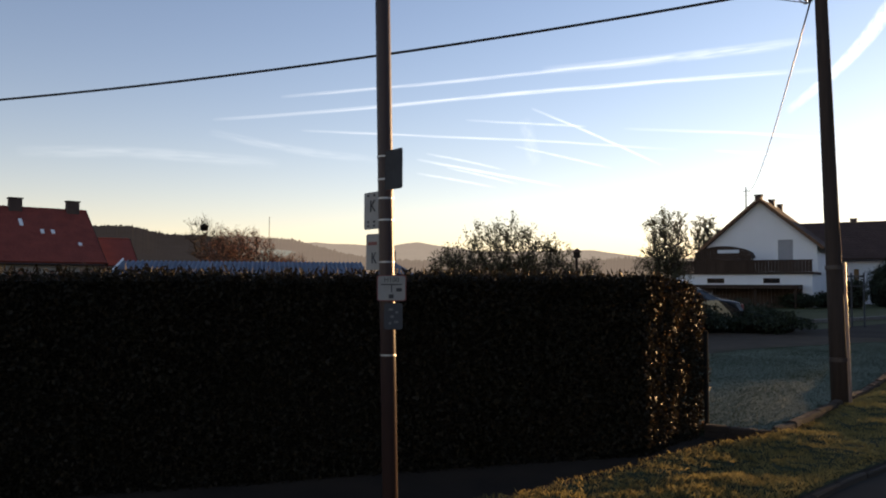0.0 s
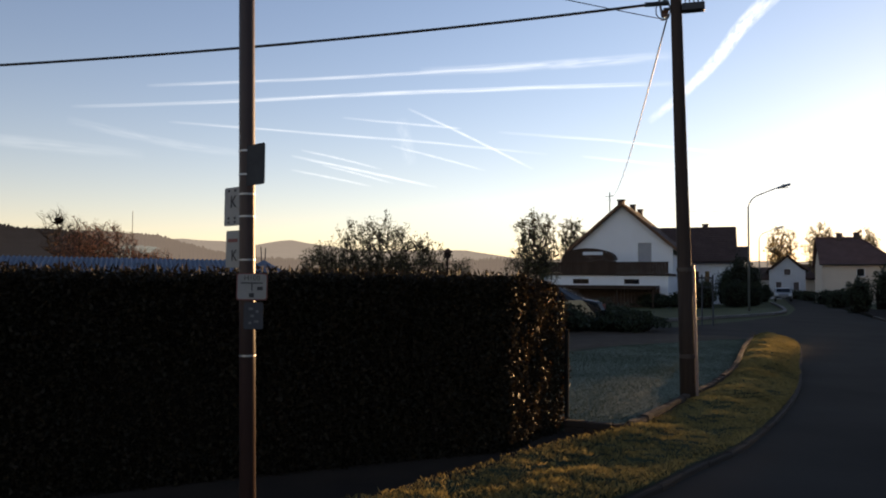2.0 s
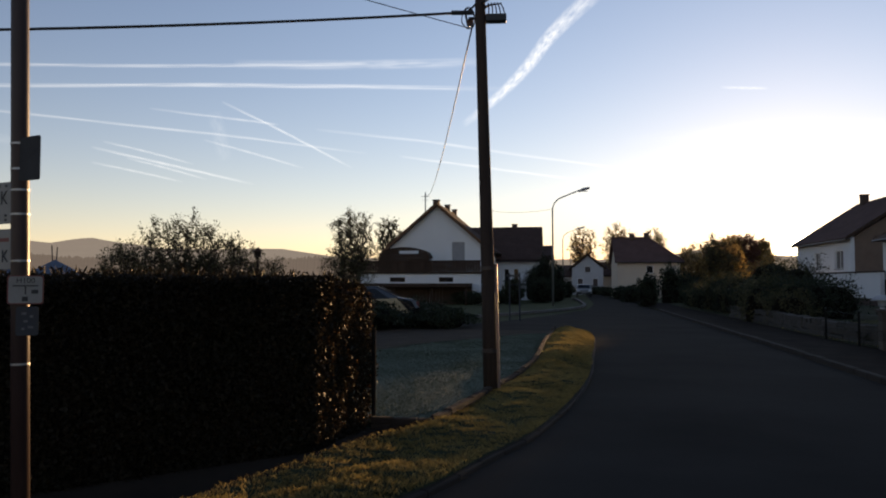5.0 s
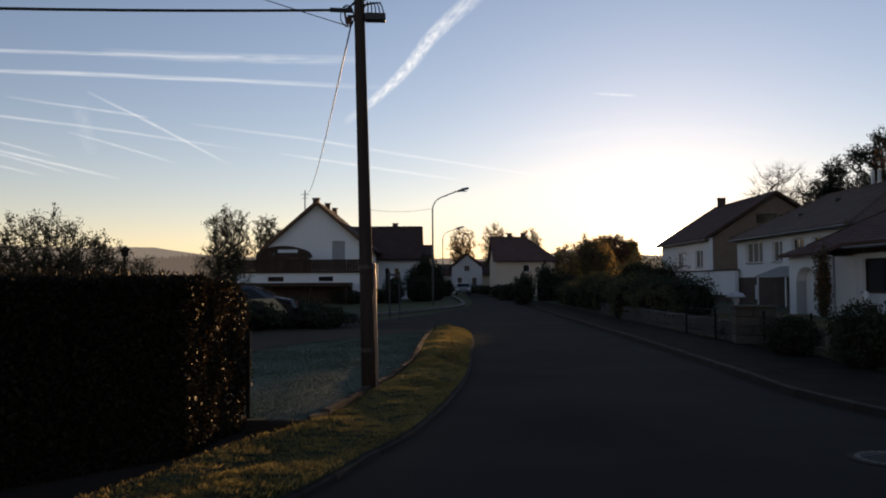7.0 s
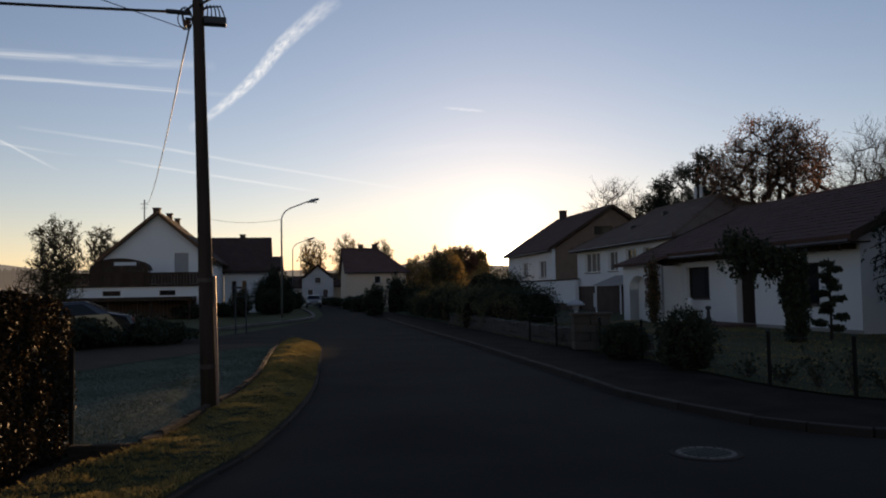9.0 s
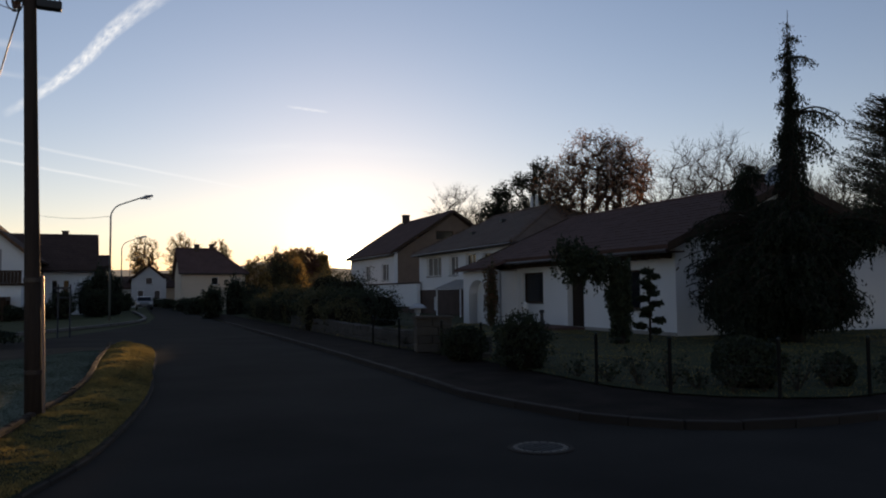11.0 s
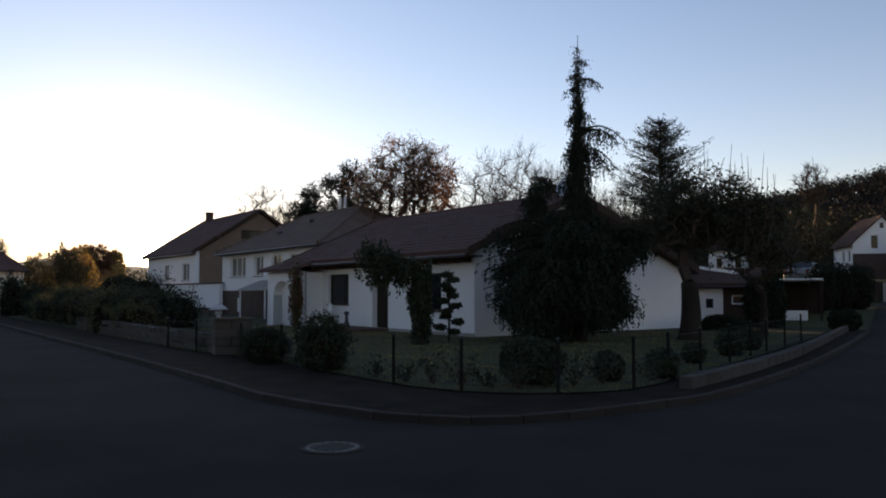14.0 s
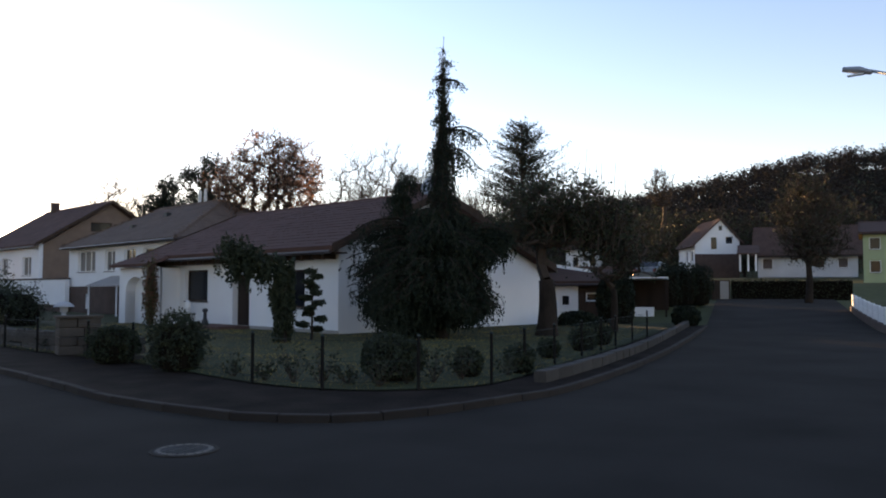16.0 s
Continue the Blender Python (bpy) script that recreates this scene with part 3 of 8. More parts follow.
drive_poly = [(3.6, 26.5), (8.3, 24.1), (9.4, 23.6), (10.05, 22.6), (9.6, 21.6), (8.4, 20.95), (3.6, 17.75), (-4, 17.5), (-6, 24)]
setting("yard", fill(drive_poly, 0.012), SOIL, "bare dark yard beside the frosty lawn", "yard")


def pieces(owner, name, line, length, width, z0, z1, mat, rng, rough=1.0, snug=0.965, lift=ground_z):
    """Stones laid end to end along a line, each an object on one of three shared meshes."""
    kinds = []
    for k in range(3):
        s = Shape()
        w, l, g = width * (1 + 0.04 * k), length * (snug - 0.004 * k), 0.012
        lo = [(-l / 2, -w / 2), (l / 2, -w / 2), (l / 2, w / 2), (-l / 2, w / 2)]
        hi = [(-l / 2 + g, -w / 2 + g), (l / 2 - g, -w / 2 + g), (l / 2 - g, w / 2 - g), (-l / 2 + g, w / 2 - g)]
        s.add([(x, y, 0) for x, y in lo] + [(x, y, z1 - z0 - g) for x, y in lo] + [(x, y, z1 - z0) for x, y in hi],
              [(0, 1, 5, 4), (1, 2, 6, 5), (2, 3, 7, 6), (3, 0, 4, 7), (4, 5, 9, 8), (5, 6, 10, 9), (6, 7, 11, 10), (7, 4, 8, 11), (8, 9, 10, 11)])
        kinds.append(s.mesh(name, mat))
    for x, y, a in walk_along(line, length):
        ob = new(name, kinds[rng.integers(3)])
        ob.parent = owner
        ob.matrix_basis = pose(x, y, z0 + lift(x, y) + rng.normal() * 0.003 * rough, rng.normal() * 0.5 * rough, rng.normal() * 0.3 * rough, a + rng.normal() * 0.6 * rough)


# ---- hills and the sky's trails ----
def hill_range(name, profile, r, material_, label, rough, trees=0.0, seed=1):
    """A range of hills round part of the horizon: (azimuth, elevation of its top) along it."""
    azs = np.arange(profile[0][0], profile[-1][0], -0.05 if trees else -0.15)
    els = np.interp(-azs, [-a for a, e in profile], [e for a, e in profile])
    rng = np.random.default_rng(seed)
    s, n = Shape(), len(azs)
    rows = []
    for f, h in ((0.62, -0.02), (0.80, 0.35), (0.93, 0.8), (1.0, 1.0), (1.1, 0.8), (1.4, -0.02)):
        for az, el in zip(azs, els):
            top = 1.5 + r * math.tan(radians(el)) * (1 + rough * noise.noise(Vector((az * 0.35, seed, h)))) + (trees * (0.35 * rng.random() + 0.65 * abs(noise.noise(Vector((az * 4.0, 9.0, 0))))) if h == 1.0 else 0)
            q = at_range(az, r * f)
            rows.append((q.x, q.y, top * h))
    s.add(rows, [(j * n + i, (j + 1) * n + i, (j + 1) * n + i + 1, j * n + i + 1) for j in range(5) for i in range(n - 1)])
    setting(name, s, material_, label, "hill", "structure", smooth=True)


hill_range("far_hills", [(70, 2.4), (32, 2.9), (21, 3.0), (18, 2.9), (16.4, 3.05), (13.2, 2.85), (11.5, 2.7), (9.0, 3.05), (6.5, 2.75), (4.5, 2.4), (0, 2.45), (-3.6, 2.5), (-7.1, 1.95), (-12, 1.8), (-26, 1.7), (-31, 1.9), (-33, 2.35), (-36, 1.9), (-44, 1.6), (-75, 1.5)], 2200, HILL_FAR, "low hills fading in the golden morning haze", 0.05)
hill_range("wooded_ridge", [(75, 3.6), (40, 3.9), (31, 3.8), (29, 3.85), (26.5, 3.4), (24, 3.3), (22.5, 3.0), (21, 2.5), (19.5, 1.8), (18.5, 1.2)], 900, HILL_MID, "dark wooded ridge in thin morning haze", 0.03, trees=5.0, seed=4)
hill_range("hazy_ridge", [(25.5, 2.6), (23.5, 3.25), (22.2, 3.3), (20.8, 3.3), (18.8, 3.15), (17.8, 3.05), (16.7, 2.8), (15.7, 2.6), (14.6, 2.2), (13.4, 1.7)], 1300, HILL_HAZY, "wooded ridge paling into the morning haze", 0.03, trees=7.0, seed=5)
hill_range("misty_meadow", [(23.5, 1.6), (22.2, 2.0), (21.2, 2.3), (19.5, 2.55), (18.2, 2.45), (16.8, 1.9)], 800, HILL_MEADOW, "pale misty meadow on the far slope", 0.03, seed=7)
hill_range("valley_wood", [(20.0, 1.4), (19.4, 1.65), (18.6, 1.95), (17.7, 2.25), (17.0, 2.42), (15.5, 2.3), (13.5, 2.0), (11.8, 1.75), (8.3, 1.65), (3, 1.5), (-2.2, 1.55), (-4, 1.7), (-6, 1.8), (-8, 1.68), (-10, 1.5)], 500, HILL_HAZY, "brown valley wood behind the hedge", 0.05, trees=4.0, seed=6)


def contrail(name, places, width, mat, label, taper=1.0):
    """A ribbon of ice cloud far up, through places given as azimuth and elevation; width in degrees."""
    line = curve_through(places, 6)
    r = 4200.0
    me = bpy.data.meshes.new(name)
    vs, fs, uv = [], [], []
    for i, (az, el) in enumerate(line):
        a, b = line[max(0, i - 1)], line[min(len(line) - 1, i + 1)]
        d = Vector((b[0] - a[0], b[1] - a[1])).normalized()
        w = 0.8 * width * (1 + (taper - 1) * i / (len(line) - 1)) / 2
        for k in (-1, 1):
            q = (az - d.y * w * k, el + d.x * w * k)
            p = at_range(q[0], r * math.cos(radians(q[1])), 1.5 + r * math.sin(radians(q[1])))
            vs.append(p)
            uv.append((i / (len(line) - 1), (k + 1) / 2))
    for i in range(len(line) - 1):
        fs.append((2 * i, 2 * i + 1, 2 * i + 3, 2 * i + 2))
    me.from_pydata(vs, [], fs)
    lay = me.uv_layers.new(name="UVMap")
    for loop in me.loops:
        lay.data[loop.index].uv = uv[loop.vertex_index]
    me.materials.append(mat)
    ob = new(name, me)
    ob.visible_shadow = False
    return tagged(ob, label, "contrail", "contrails", "structure")


contrail("contrail", [(19.1, 13.26), (13.0, 14.0), (3, 14.95), (-3.9, 15.45), (-10, 15.7)], 0.34, TRAIL, "long thin white contrail", 1.2)
contrail("contrail", [(0, 15.3), (-7.9, 15.62), (-12.5, 15.78), (-18.5, 15.9)], 0.95, TRAIL_SOFT, "spread end of a long white contrail", 1.1)
contrail("contrail", [(23.8, 11.44), (12.8, 12.73), (5, 13.5), (-0.46, 13.88), (-8, 14.12), (-12.9, 14.14), (-20, 14.0)], 0.36, TRAIL_BRIGHT, "long thin white contrail", 1.5)
contrail("contrail", [(17.6, 10.98), (11.6, 10.88), (1.9, 10.48), (-3.5, 10.05), (-9.6, 9.42)], 0.27, TRAIL, "long thin white contrail")
contrail("contrail", [(5.6, 11.92), (-1.3, 11.46), (-3.2, 11.28)], 0.26, TRAIL, "thin white contrail")
contrail("contrail", [(-5.8, 11.05), (-12.9, 10.42), (-17.65, 9.78), (-27.2, 8.28), (-34, 7.2)], 0.32, TRAIL, "long thin white contrail")
contrail("contrail", [(0.8, 12.7), (-2.56, 11.25), (-5.5, 9.85), (-8.5, 8.35)], 0.27, TRAIL_BRIGHT, "short contrail crossing the others")
contrail("contrail", [(2.0, 10.02), (-1.5, 9.2), (-5.0, 8.28)], 0.25, TRAIL, "short faint contrail")
contrail("contrail", [(8.5, 9.52), (5.6, 8.98), (2.6, 8.3)], 0.24, TRAIL, "short faint contrail")
contrail("contrail", [(9.2, 9.1), (3.9, 8.12), (-1.5, 7.05)], 0.28, TRAIL_BRIGHT, "short thin contrail")
contrail("contrail", [(7.0, 8.52), (4.4, 7.95), (1.7, 7.28)], 0.24, TRAIL, "short faint contrail")
contrail("contrail", [(9.2, 8.1), (6.2, 7.6), (3.3, 7.05)], 0.24, TRAIL, "short faint contrail")
contrail("contrail", [(-11.9, 9.25), (-18.5, 8.38), (-26.0, 7.3)], 0.28, TRAIL_BRIGHT, "thin contrail running down to the horizon")
contrail("contrail", [(-16.6, 11.5), (-18.4, 12.85), (-20.1, 14.3), (-21.5, 15.7), (-22.8, 17.3), (-24.5, 18.85), (-27.2, 20.9)], 0.75, TRAIL_BROAD, "broad ragged contrail rising steeply", 2.3)
contrail("contrail", [(-34.8, 13.34), (-36.4, 13.16), (-37.9, 13.0)], 0.3, TRAIL_BRIGHT, "very short bright contrail")
contrail("contrail", [(1.3, 12.0), (0.9, 10.4), (0.5, 8.6)], 1.5, TRAIL_FAINT, "faint upright wisp of cloud")
contrail("contrail", [(24, 10.6), (18, 9.6), (12, 9.0)], 0.9, TRAIL_FAINT, "faint veil of cloud")
contrail("contrail", [(36, 8.5), (28, 8.9), (19, 8.6)], 1.2, TRAIL_FAINT, "faint veil of cloud")
contrail("contrail", [(-28, 10.0), (-37, 10.5), (-47, 9.9)], 1.3, TRAIL_FAINT, "faint veil of cloud over the sun")

# ---- houses ----


def weld(s):
    """Joins the cells of a wall into one body: shared corners merged, faces between two cells dropped."""
    place, index, seen = {}, [], {}
    for v in s.v:
        index.append(place.setdefault(tuple(round(c, 4) for c in v), len(place)))
    faces = [tuple(index[i] for i in f) for f in s.f]
    for f in faces:
        seen[frozenset(f)] = seen.get(frozenset(f), 0) + 1
    out = Shape()
    out.add(list(place), [f for f in faces if seen[frozenset(f)] == 1])
    return out


def wall(parent, name, x0, x1, z0, z1, mat, m, openings=(), thick=0.3, label=""):
    """A wall with real openings; m lays its outer face (y = 0) into the house, thickness runs to +y."""
    xs = sorted({x0, x1, *[v for o in openings for v in o[:2]]})
    zs = sorted({z0, z1, *[v for o in openings for v in o[2:4]]})
    s = Shape()
    for i in range(len(xs) - 1):
        for j in range(len(zs) - 1):
            cx, cz = (xs[i] + xs[i + 1]) / 2, (zs[j] + zs[j + 1]) / 2
            if not any(o[0] < cx < o[1] and o[2] < cz < o[3] for o in openings):
                s.box(xs[i], xs[i + 1], 0, thick, zs[j], zs[j + 1], m)
    return part(name, weld(s), mat, parent, label)


def window(parent, m, x0, x1, z0, z1, mullions=1, pane=None, frame_mat=None, sill=True, shutter=0.0, depth=0.12):
    """A window in its opening: frame bars, a pane, a sill and a roller shutter that is down by a part."""
    pane, frame_mat = pane or PANE, frame_mat or WHITE_PAINT
    w, d0, d1 = 0.06, depth, depth + 0.06
    s = Shape()
    s.box(x0, x1, d0, d1, z1 - w, z1, m).box(x0, x1, d0, d1, z0, z0 + w, m)
    s.box(x0, x0 + w, d0, d1, z0 + w, z1 - w, m).box(x1 - w, x1, d0, d1, z0 + w, z1 - w, m)
    for k in range(1, mullions + 1):
        x = x0 + (x1 - x0) * k / (mullions + 1)
        s.box(x - w / 2, x + w / 2, d0 - 0.003, d1, z0 + w, z1 - w, m)
    win = part("window", s, frame_mat, parent)
    part("pane", Shape().box(x0 + w, x1 - w, d0 + 0.03, d0 + 0.045, z0 + w, z1 - w, m), pane, win)
    if sill:
        part("sill", Shape().box(x0 - 0.05, x1 + 0.05, -0.06, d0 - 0.003, z0 - 0.04, z0 - 0.002, m), KERB, win)
    if shutter:
        sh = Shape()
        n = max(2, int((z1 - z0) * shutter / 0.06))
        for k in range(n):
            zt = z1 - k * 0.06
            sh.box(x0 + 0.02, x1 - 0.02, d0 - 0.05, d0 - 0.035, zt - 0.054, zt, m)
        part("shutter", sh, SHUTTER, win)
    return win


def roof_slab(x0, x1, ya, za, yb, zb, thick=0.16):
    """One sloping side of a roof, from the eave (ya, za) to the ridge (yb, zb), along x."""
    s = Shape()
    n = Vector((0, -(zb - za), yb - ya)).normalized() * (1 if yb > ya else -1) * thick
    p = [(x, y + o * n.y, z + o * n.z) for o in (0, 1) for x, y, z in ((x0, ya, za), (x1, ya, za), (x1, yb, zb), (x0, yb, zb))]
    f = [(0, 3, 2, 1), (4, 5, 6, 7), (0, 1, 5, 4), (1, 2, 6, 5), (2, 3, 7, 6), (3, 0, 4, 7)]
    return s.add(p, f if yb > ya else [q[::-1] for q in f])


def tile_courses(x0, x1, ya, za, yb, zb, course=0.34, wide=0.3, lift=0.16, rng=None, hip0=0.0, hip1=0.0):
    """Courses of roof tiles as low ridges: every tile a loose piece, lapping the one below; hip0 and hip1 draw the ends in towards the ridge."""
    rng = rng or np.random.default_rng(3)
    run = Vector((0, yb - ya, zb - za))
    length = run.length
    t = run.normalized()
    n = Vector((0, -t.z, t.y)) * (1 if yb > ya else -1)
    vs = []
    for j in range(int(length / course) + 1):
        a = j * course
        b = min(length, a + course * 1.08)
        off = (j % 2) * wide / 2
        x = x0 - off
        near_end, far_end = x0 + hip0 * a / length, x1 - hip1 * a / length
        while x < x1 - 0.02:
            xa, xb = max(near_end, x), min(far_end, x + wide * 0.97)
            x += wide
            if xb - xa < 0.05:
                continue
            h = lift + rng.normal() * 0.004
            lo = Vector((0, ya, za)) + t * a + n * (h + 0.022)
            hi = Vector((0, ya, za)) + t * b + n * (h + 0.004)
            under = Vector((0, ya, za)) + t * a + n * h
            xm = (xa + xb) / 2
            arch = n * 0.012
            for q in (((xa, lo), (xm, lo + arch), (xm, hi + arch), (xa, hi)), ((xm, lo + arch), (xb, lo), (xb, hi), (xm, hi + arch)), ((xa, under), (xb, under), (xb, lo), (xa, lo))):
                vs += [(k, p.y, p.z) for k, p in q]
    return vs


def gable_roof(house, x0, x1, y0, y1, z_eave0, z_eave1, y_ridge, z_ridge, mat, over=0.35, tiles=True, ridge_mat=None, ridge_pieces=False):
    """Two slopes along x, with tiles on them, ridge tiles, verge boards and gutters."""
    roof = part("roof", roof_slab(x0 - over, x1 + over, y0, z_eave0, y_ridge, z_ridge), mat, house)
    part("roof", roof_slab(x0 - over, x1 + over, y1, z_eave1, y_ridge, z_ridge), mat, house)
    if tiles:
        x_near = x1 + over - 5.4 if ridge_pieces else x1 + over  # the nearest tiles are pieces of their own
        if ridge_pieces:
            run = Vector((0, y_ridge - y0, z_ridge - z_eave0))
            t, n_ = run.normalized(), Vector((0, -run.normalized().z, run.normalized().y))
            one = tile_courses(0, 0.3, 0, 0, t.y * 0.34, t.z * 0.34, lift=0.16, rng=np.random.default_rng(1))[:12]
            shared, r_ = quick_mesh("roof_tile", one, 4, mat), np.random.default_rng(8)
            for j in range(int(run.length / 0.34) + 1):
                for i in range(18):
                    tile = new("roof_tile", shared)
                    tile.parent = roof
                    p = Vector((x_near + 0.3 * i - (j % 2) * 0.15, y0, z_eave0)) + t * (0.34 * j) + n_ * float(r_.normal() * 0.004)
                    tile.matrix_basis = Matrix.Translation(p)
        v = tile_courses(x0 - over, x_near, y0, z_eave0, y_ridge, z_ridge) + tile_courses(x0 - over, x1 + over, y1, z_eave1, y_ridge, z_ridge)
        ob = leaf_part("tiles", v, mat, house)
        tagged(ob, kind="stuff")
    n = int((x1 - x0 + 2 * over) / 0.38)
    for k in range(n):
        xa = x0 - over + (x1 - x0 + 2 * over) * k / n
        xb = x0 - over + (x1 - x0 + 2 * over) * (k + 1) / n - 0.012
        one = Shape().tube([(xa, y_ridge, z_ridge + 0.13), (xb, y_ridge, z_ridge + 0.115)], [0.125, 0.11], 8)
        part("ridge_tile", one, mat, roof if ridge_pieces else house)
    for ya, za in ((y0, z_eave0), (y1, z_eave1)):
        sgn = -1 if ya < y_ridge else 1
        part("gutter", Shape().tube([(x0 - over, ya + sgn * 0.06, za - 0.02), (x1 + over, ya + sgn * 0.06, za - 0.02)], 0.06, 8), STEEL_BROWN, house)
    for xe in (x0 - over - 0.03, x1 + over):
        for ya, za in ((y0, z_eave0), (y1, z_eave1)):
            b = Shape()
            b.add([(x, y, z) for x in (xe, xe + 0.03) for y, z in ((ya, za - 0.04), (ya, za + 0.24), (y_ridge, z_ridge + 0.24), (y_ridge, z_ridge - 0.04))],
                  [(0, 1, 2, 3), (4, 7, 6, 5), (0, 4, 5, 1), (1, 5, 6, 2), (2, 6, 7, 3), (3, 7, 4, 0)])
            part("verge_board", b, WOOD_DARK, house)
    return roof


def hip_roof(house, x0, x1, y0, y1, z_eave, xa, xb, z_ridge, mat):
    """A roof that slopes on all four sides up to a ridge from xa to xb, tiled, with hip and ridge tiles and a gutter."""
    ym = (y0 + y1) / 2
    under = [(x0, y0, z_eave), (x1, y0, z_eave), (x1, y1, z_eave), (x0, y1, z_eave)]
    top_ = [(x, y, z + 0.14) for x, y, z in under]
    part("roof", Shape().add(under + top_ + [(xa, ym, z_ridge), (xb, ym, z_ridge)],
                             [(3, 2, 1, 0), (0, 1, 5, 4), (1, 2, 6, 5), (2, 3, 7, 6), (3, 0, 4, 7), (4, 5, 9, 8), (5, 6, 9), (6, 7, 8, 9), (7, 4, 8)]), mat, house)
    z0, half = z_eave + 0.14, (y1 - y0) / 2
    v = tile_courses(x0, x1, y0, z0, ym, z_ridge, lift=0.01, hip0=xa - x0, hip1=x1 - xb)
    v += tile_courses(x0, x1, y1, z0, ym, z_ridge, lift=0.01, hip0=xa - x0, hip1=x1 - xb)
    v += [(y, x, z) for x, y, z in tile_courses(y0, y1, x0, z0, xa, z_ridge, lift=0.01, hip0=half, hip1=half)]
    v += [(y, x, z) for x, y, z in tile_courses(y0, y1, x1, z0, xb, z_ridge, lift=0.01, hip0=half, hip1=half)]
    tagged(leaf_part("tiles", v, mat, house), kind="stuff")
    for a, b in (((xa, ym, z_ridge), (xb, ym, z_ridge)), ((x0, y0, z0), (xa, ym, z_ridge)), ((x1, y0, z0), (xb, ym, z_ridge)), ((x0, y1, z0), (xa, ym, z_ridge)), ((x1, y1, z0), (xb, ym, z_ridge))):
        a, b = Vector(a), Vector(b)
        n = max(1, int((b - a).length / 0.38))
        for k in range(n):
            part("ridge_tile", Shape().tube([a.lerp(b, k / n), a.lerp(b, (k + 0.97) / n)], [0.12, 0.105], 7), mat, house)
    part("gutter", Shape().tube([(x0, y0 - 0.06, z_eave + 0.04), (x1, y0 - 0.06, z_eave + 0.04)], 0.06, 8), STEEL_BROWN, house)
    part("gutter", Shape().tube([(x1 + 0.06, y0, z_eave + 0.04), (x1 + 0.06, y1, z_eave + 0.04)], 0.06, 8), STEEL_BROWN, house)


def gable_wall(parent, name, x, y0, y1, z0, z_a, z_b, y_r, z_r, mat, thick=0.3, openings=()):
    """An end wall that rises to the ridge: outer face at x, thickness to +x (or -x if thick is negative)."""
    s = Shape()
    cuts = sorted({y0, y1, y_r, *[v for o in openings for v in o[:2]]})

    def top(y):
        return z_a + (z_r - z_a) * (y - y0) / (y_r - y0) if y < y_r else z_r + (z_b - z_r) * (y - y_r) / (y1 - y_r)

    for a, b in zip(cuts, cuts[1:]):
        spans = sorted((o[2], o[3]) for o in openings if o[0] < (a + b) / 2 < o[1])
        lo = z0
        for za, zb in spans + [(None, None)]:
            hi_a, hi_b = (za, za) if za is not None else (top(a), top(b))
            p = [(xx, yy, zz) for xx in (x, x + thick) for yy, zz in ((a, lo), (b, lo), (b, hi_b), (a, hi_a))]
            f = [(0, 1, 2, 3), (4, 7, 6, 5), (0, 4, 5, 1), (1, 5, 6, 2), (2, 6, 7, 3), (3, 7, 4, 0)]
            s.add(p, f if thick < 0 else [q[::-1] for q in f])
            lo = zb
    return part(name, weld(s), mat, parent)


def chimney(parent, x, y, z0, z1, w=0.55, d=0.55, mat=None):
    c = part("chimney", Shape().box(x - w / 2, x + w / 2, y - d / 2, y + d / 2, z0, z1), mat or SHINGLE, parent)
    part("chimney_cap", Shape().box(x - w / 2 - 0.06, x + w / 2 + 0.06, y - d / 2 - 0.06, y + d / 2 + 0.06, z1 + 0.002, z1 + 0.08), KERB, c)
    return c


ID = Matrix.Identity(4)


def turn_y90(x, y):
    """Lays a wall's x along the house's +y, its thickness to -x: for the right-hand end."""
    return Matrix(((0, -1, 0, x), (1, 0, 0, y), (0, 0, 1, 0), (0, 0, 0, 1)))


def simple_house(name, m, width, depth, eave, ridge_z, wall_mat, roof_mat, label, category="house", front=(), side=(), side_left=(), chimneys=(), group="houses", tiles=True, over=0.35, end_mat=None):
    """A plain house: x along the front, y into the depth. The ridge runs along x."""
    h = thing(name, m, label, category, group)
    wall(h, "wall", 0, width, -0.3, eave, wall_mat, ID, [o[:4] for o in front])
    wall(h, "wall", 0, width, -0.3, eave, wall_mat, Matrix.Translation((0, depth - 0.3, 0)))
    gable_wall(h, "wall", 0, 0.3, depth - 0.3, -0.3, eave, eave, depth / 2, ridge_z - 0.05, wall_mat, 0.3, [o[:4] for o in side_left])
    gable_wall(h, "wall", width, 0.3, depth - 0.3, -0.3, eave, eave, depth / 2, ridge_z - 0.05, end_mat or wall_mat, -0.3, [o[:4] for o in side])
    slope = (ridge_z - eave) / (depth / 2)
    gable_roof(h, 0, width, -over, depth + over, eave - slope * over + 0.03, eave - slope * over + 0.03, depth / 2, ridge_z + 0.03, roof_mat, over, tiles)
    for o in front:
        window(h, ID, *o[:4], **(o[4] if len(o) > 4 else {}))
    for o in side:
        window(h, turn_y90(width, 0), *o[:4], **(o[4] if len(o) > 4 else {}))
    for o in side_left:
        window(h, Matrix(((0, 1, 0, 0), (-1, 0, 0, 0), (0, 0, 1, 0), (0, 0, 0, 1))), -o[1], -o[0], o[2], o[3], **(o[4] if len(o) > 4 else {}))
    for c in chimneys:
        chimney(h, *c)
    return h


to_right = Matrix(((-U.x, V.x, 0, 22.36), (-U.y, V.y, 0, 11.38), (0, 0, 1, 0), (0, 0, 0, 1)))  # its origin is the bungalow's near corner


def right_frame(u, v, z=0.0):
    return to_right @ Matrix.Translation((-u, v, z))


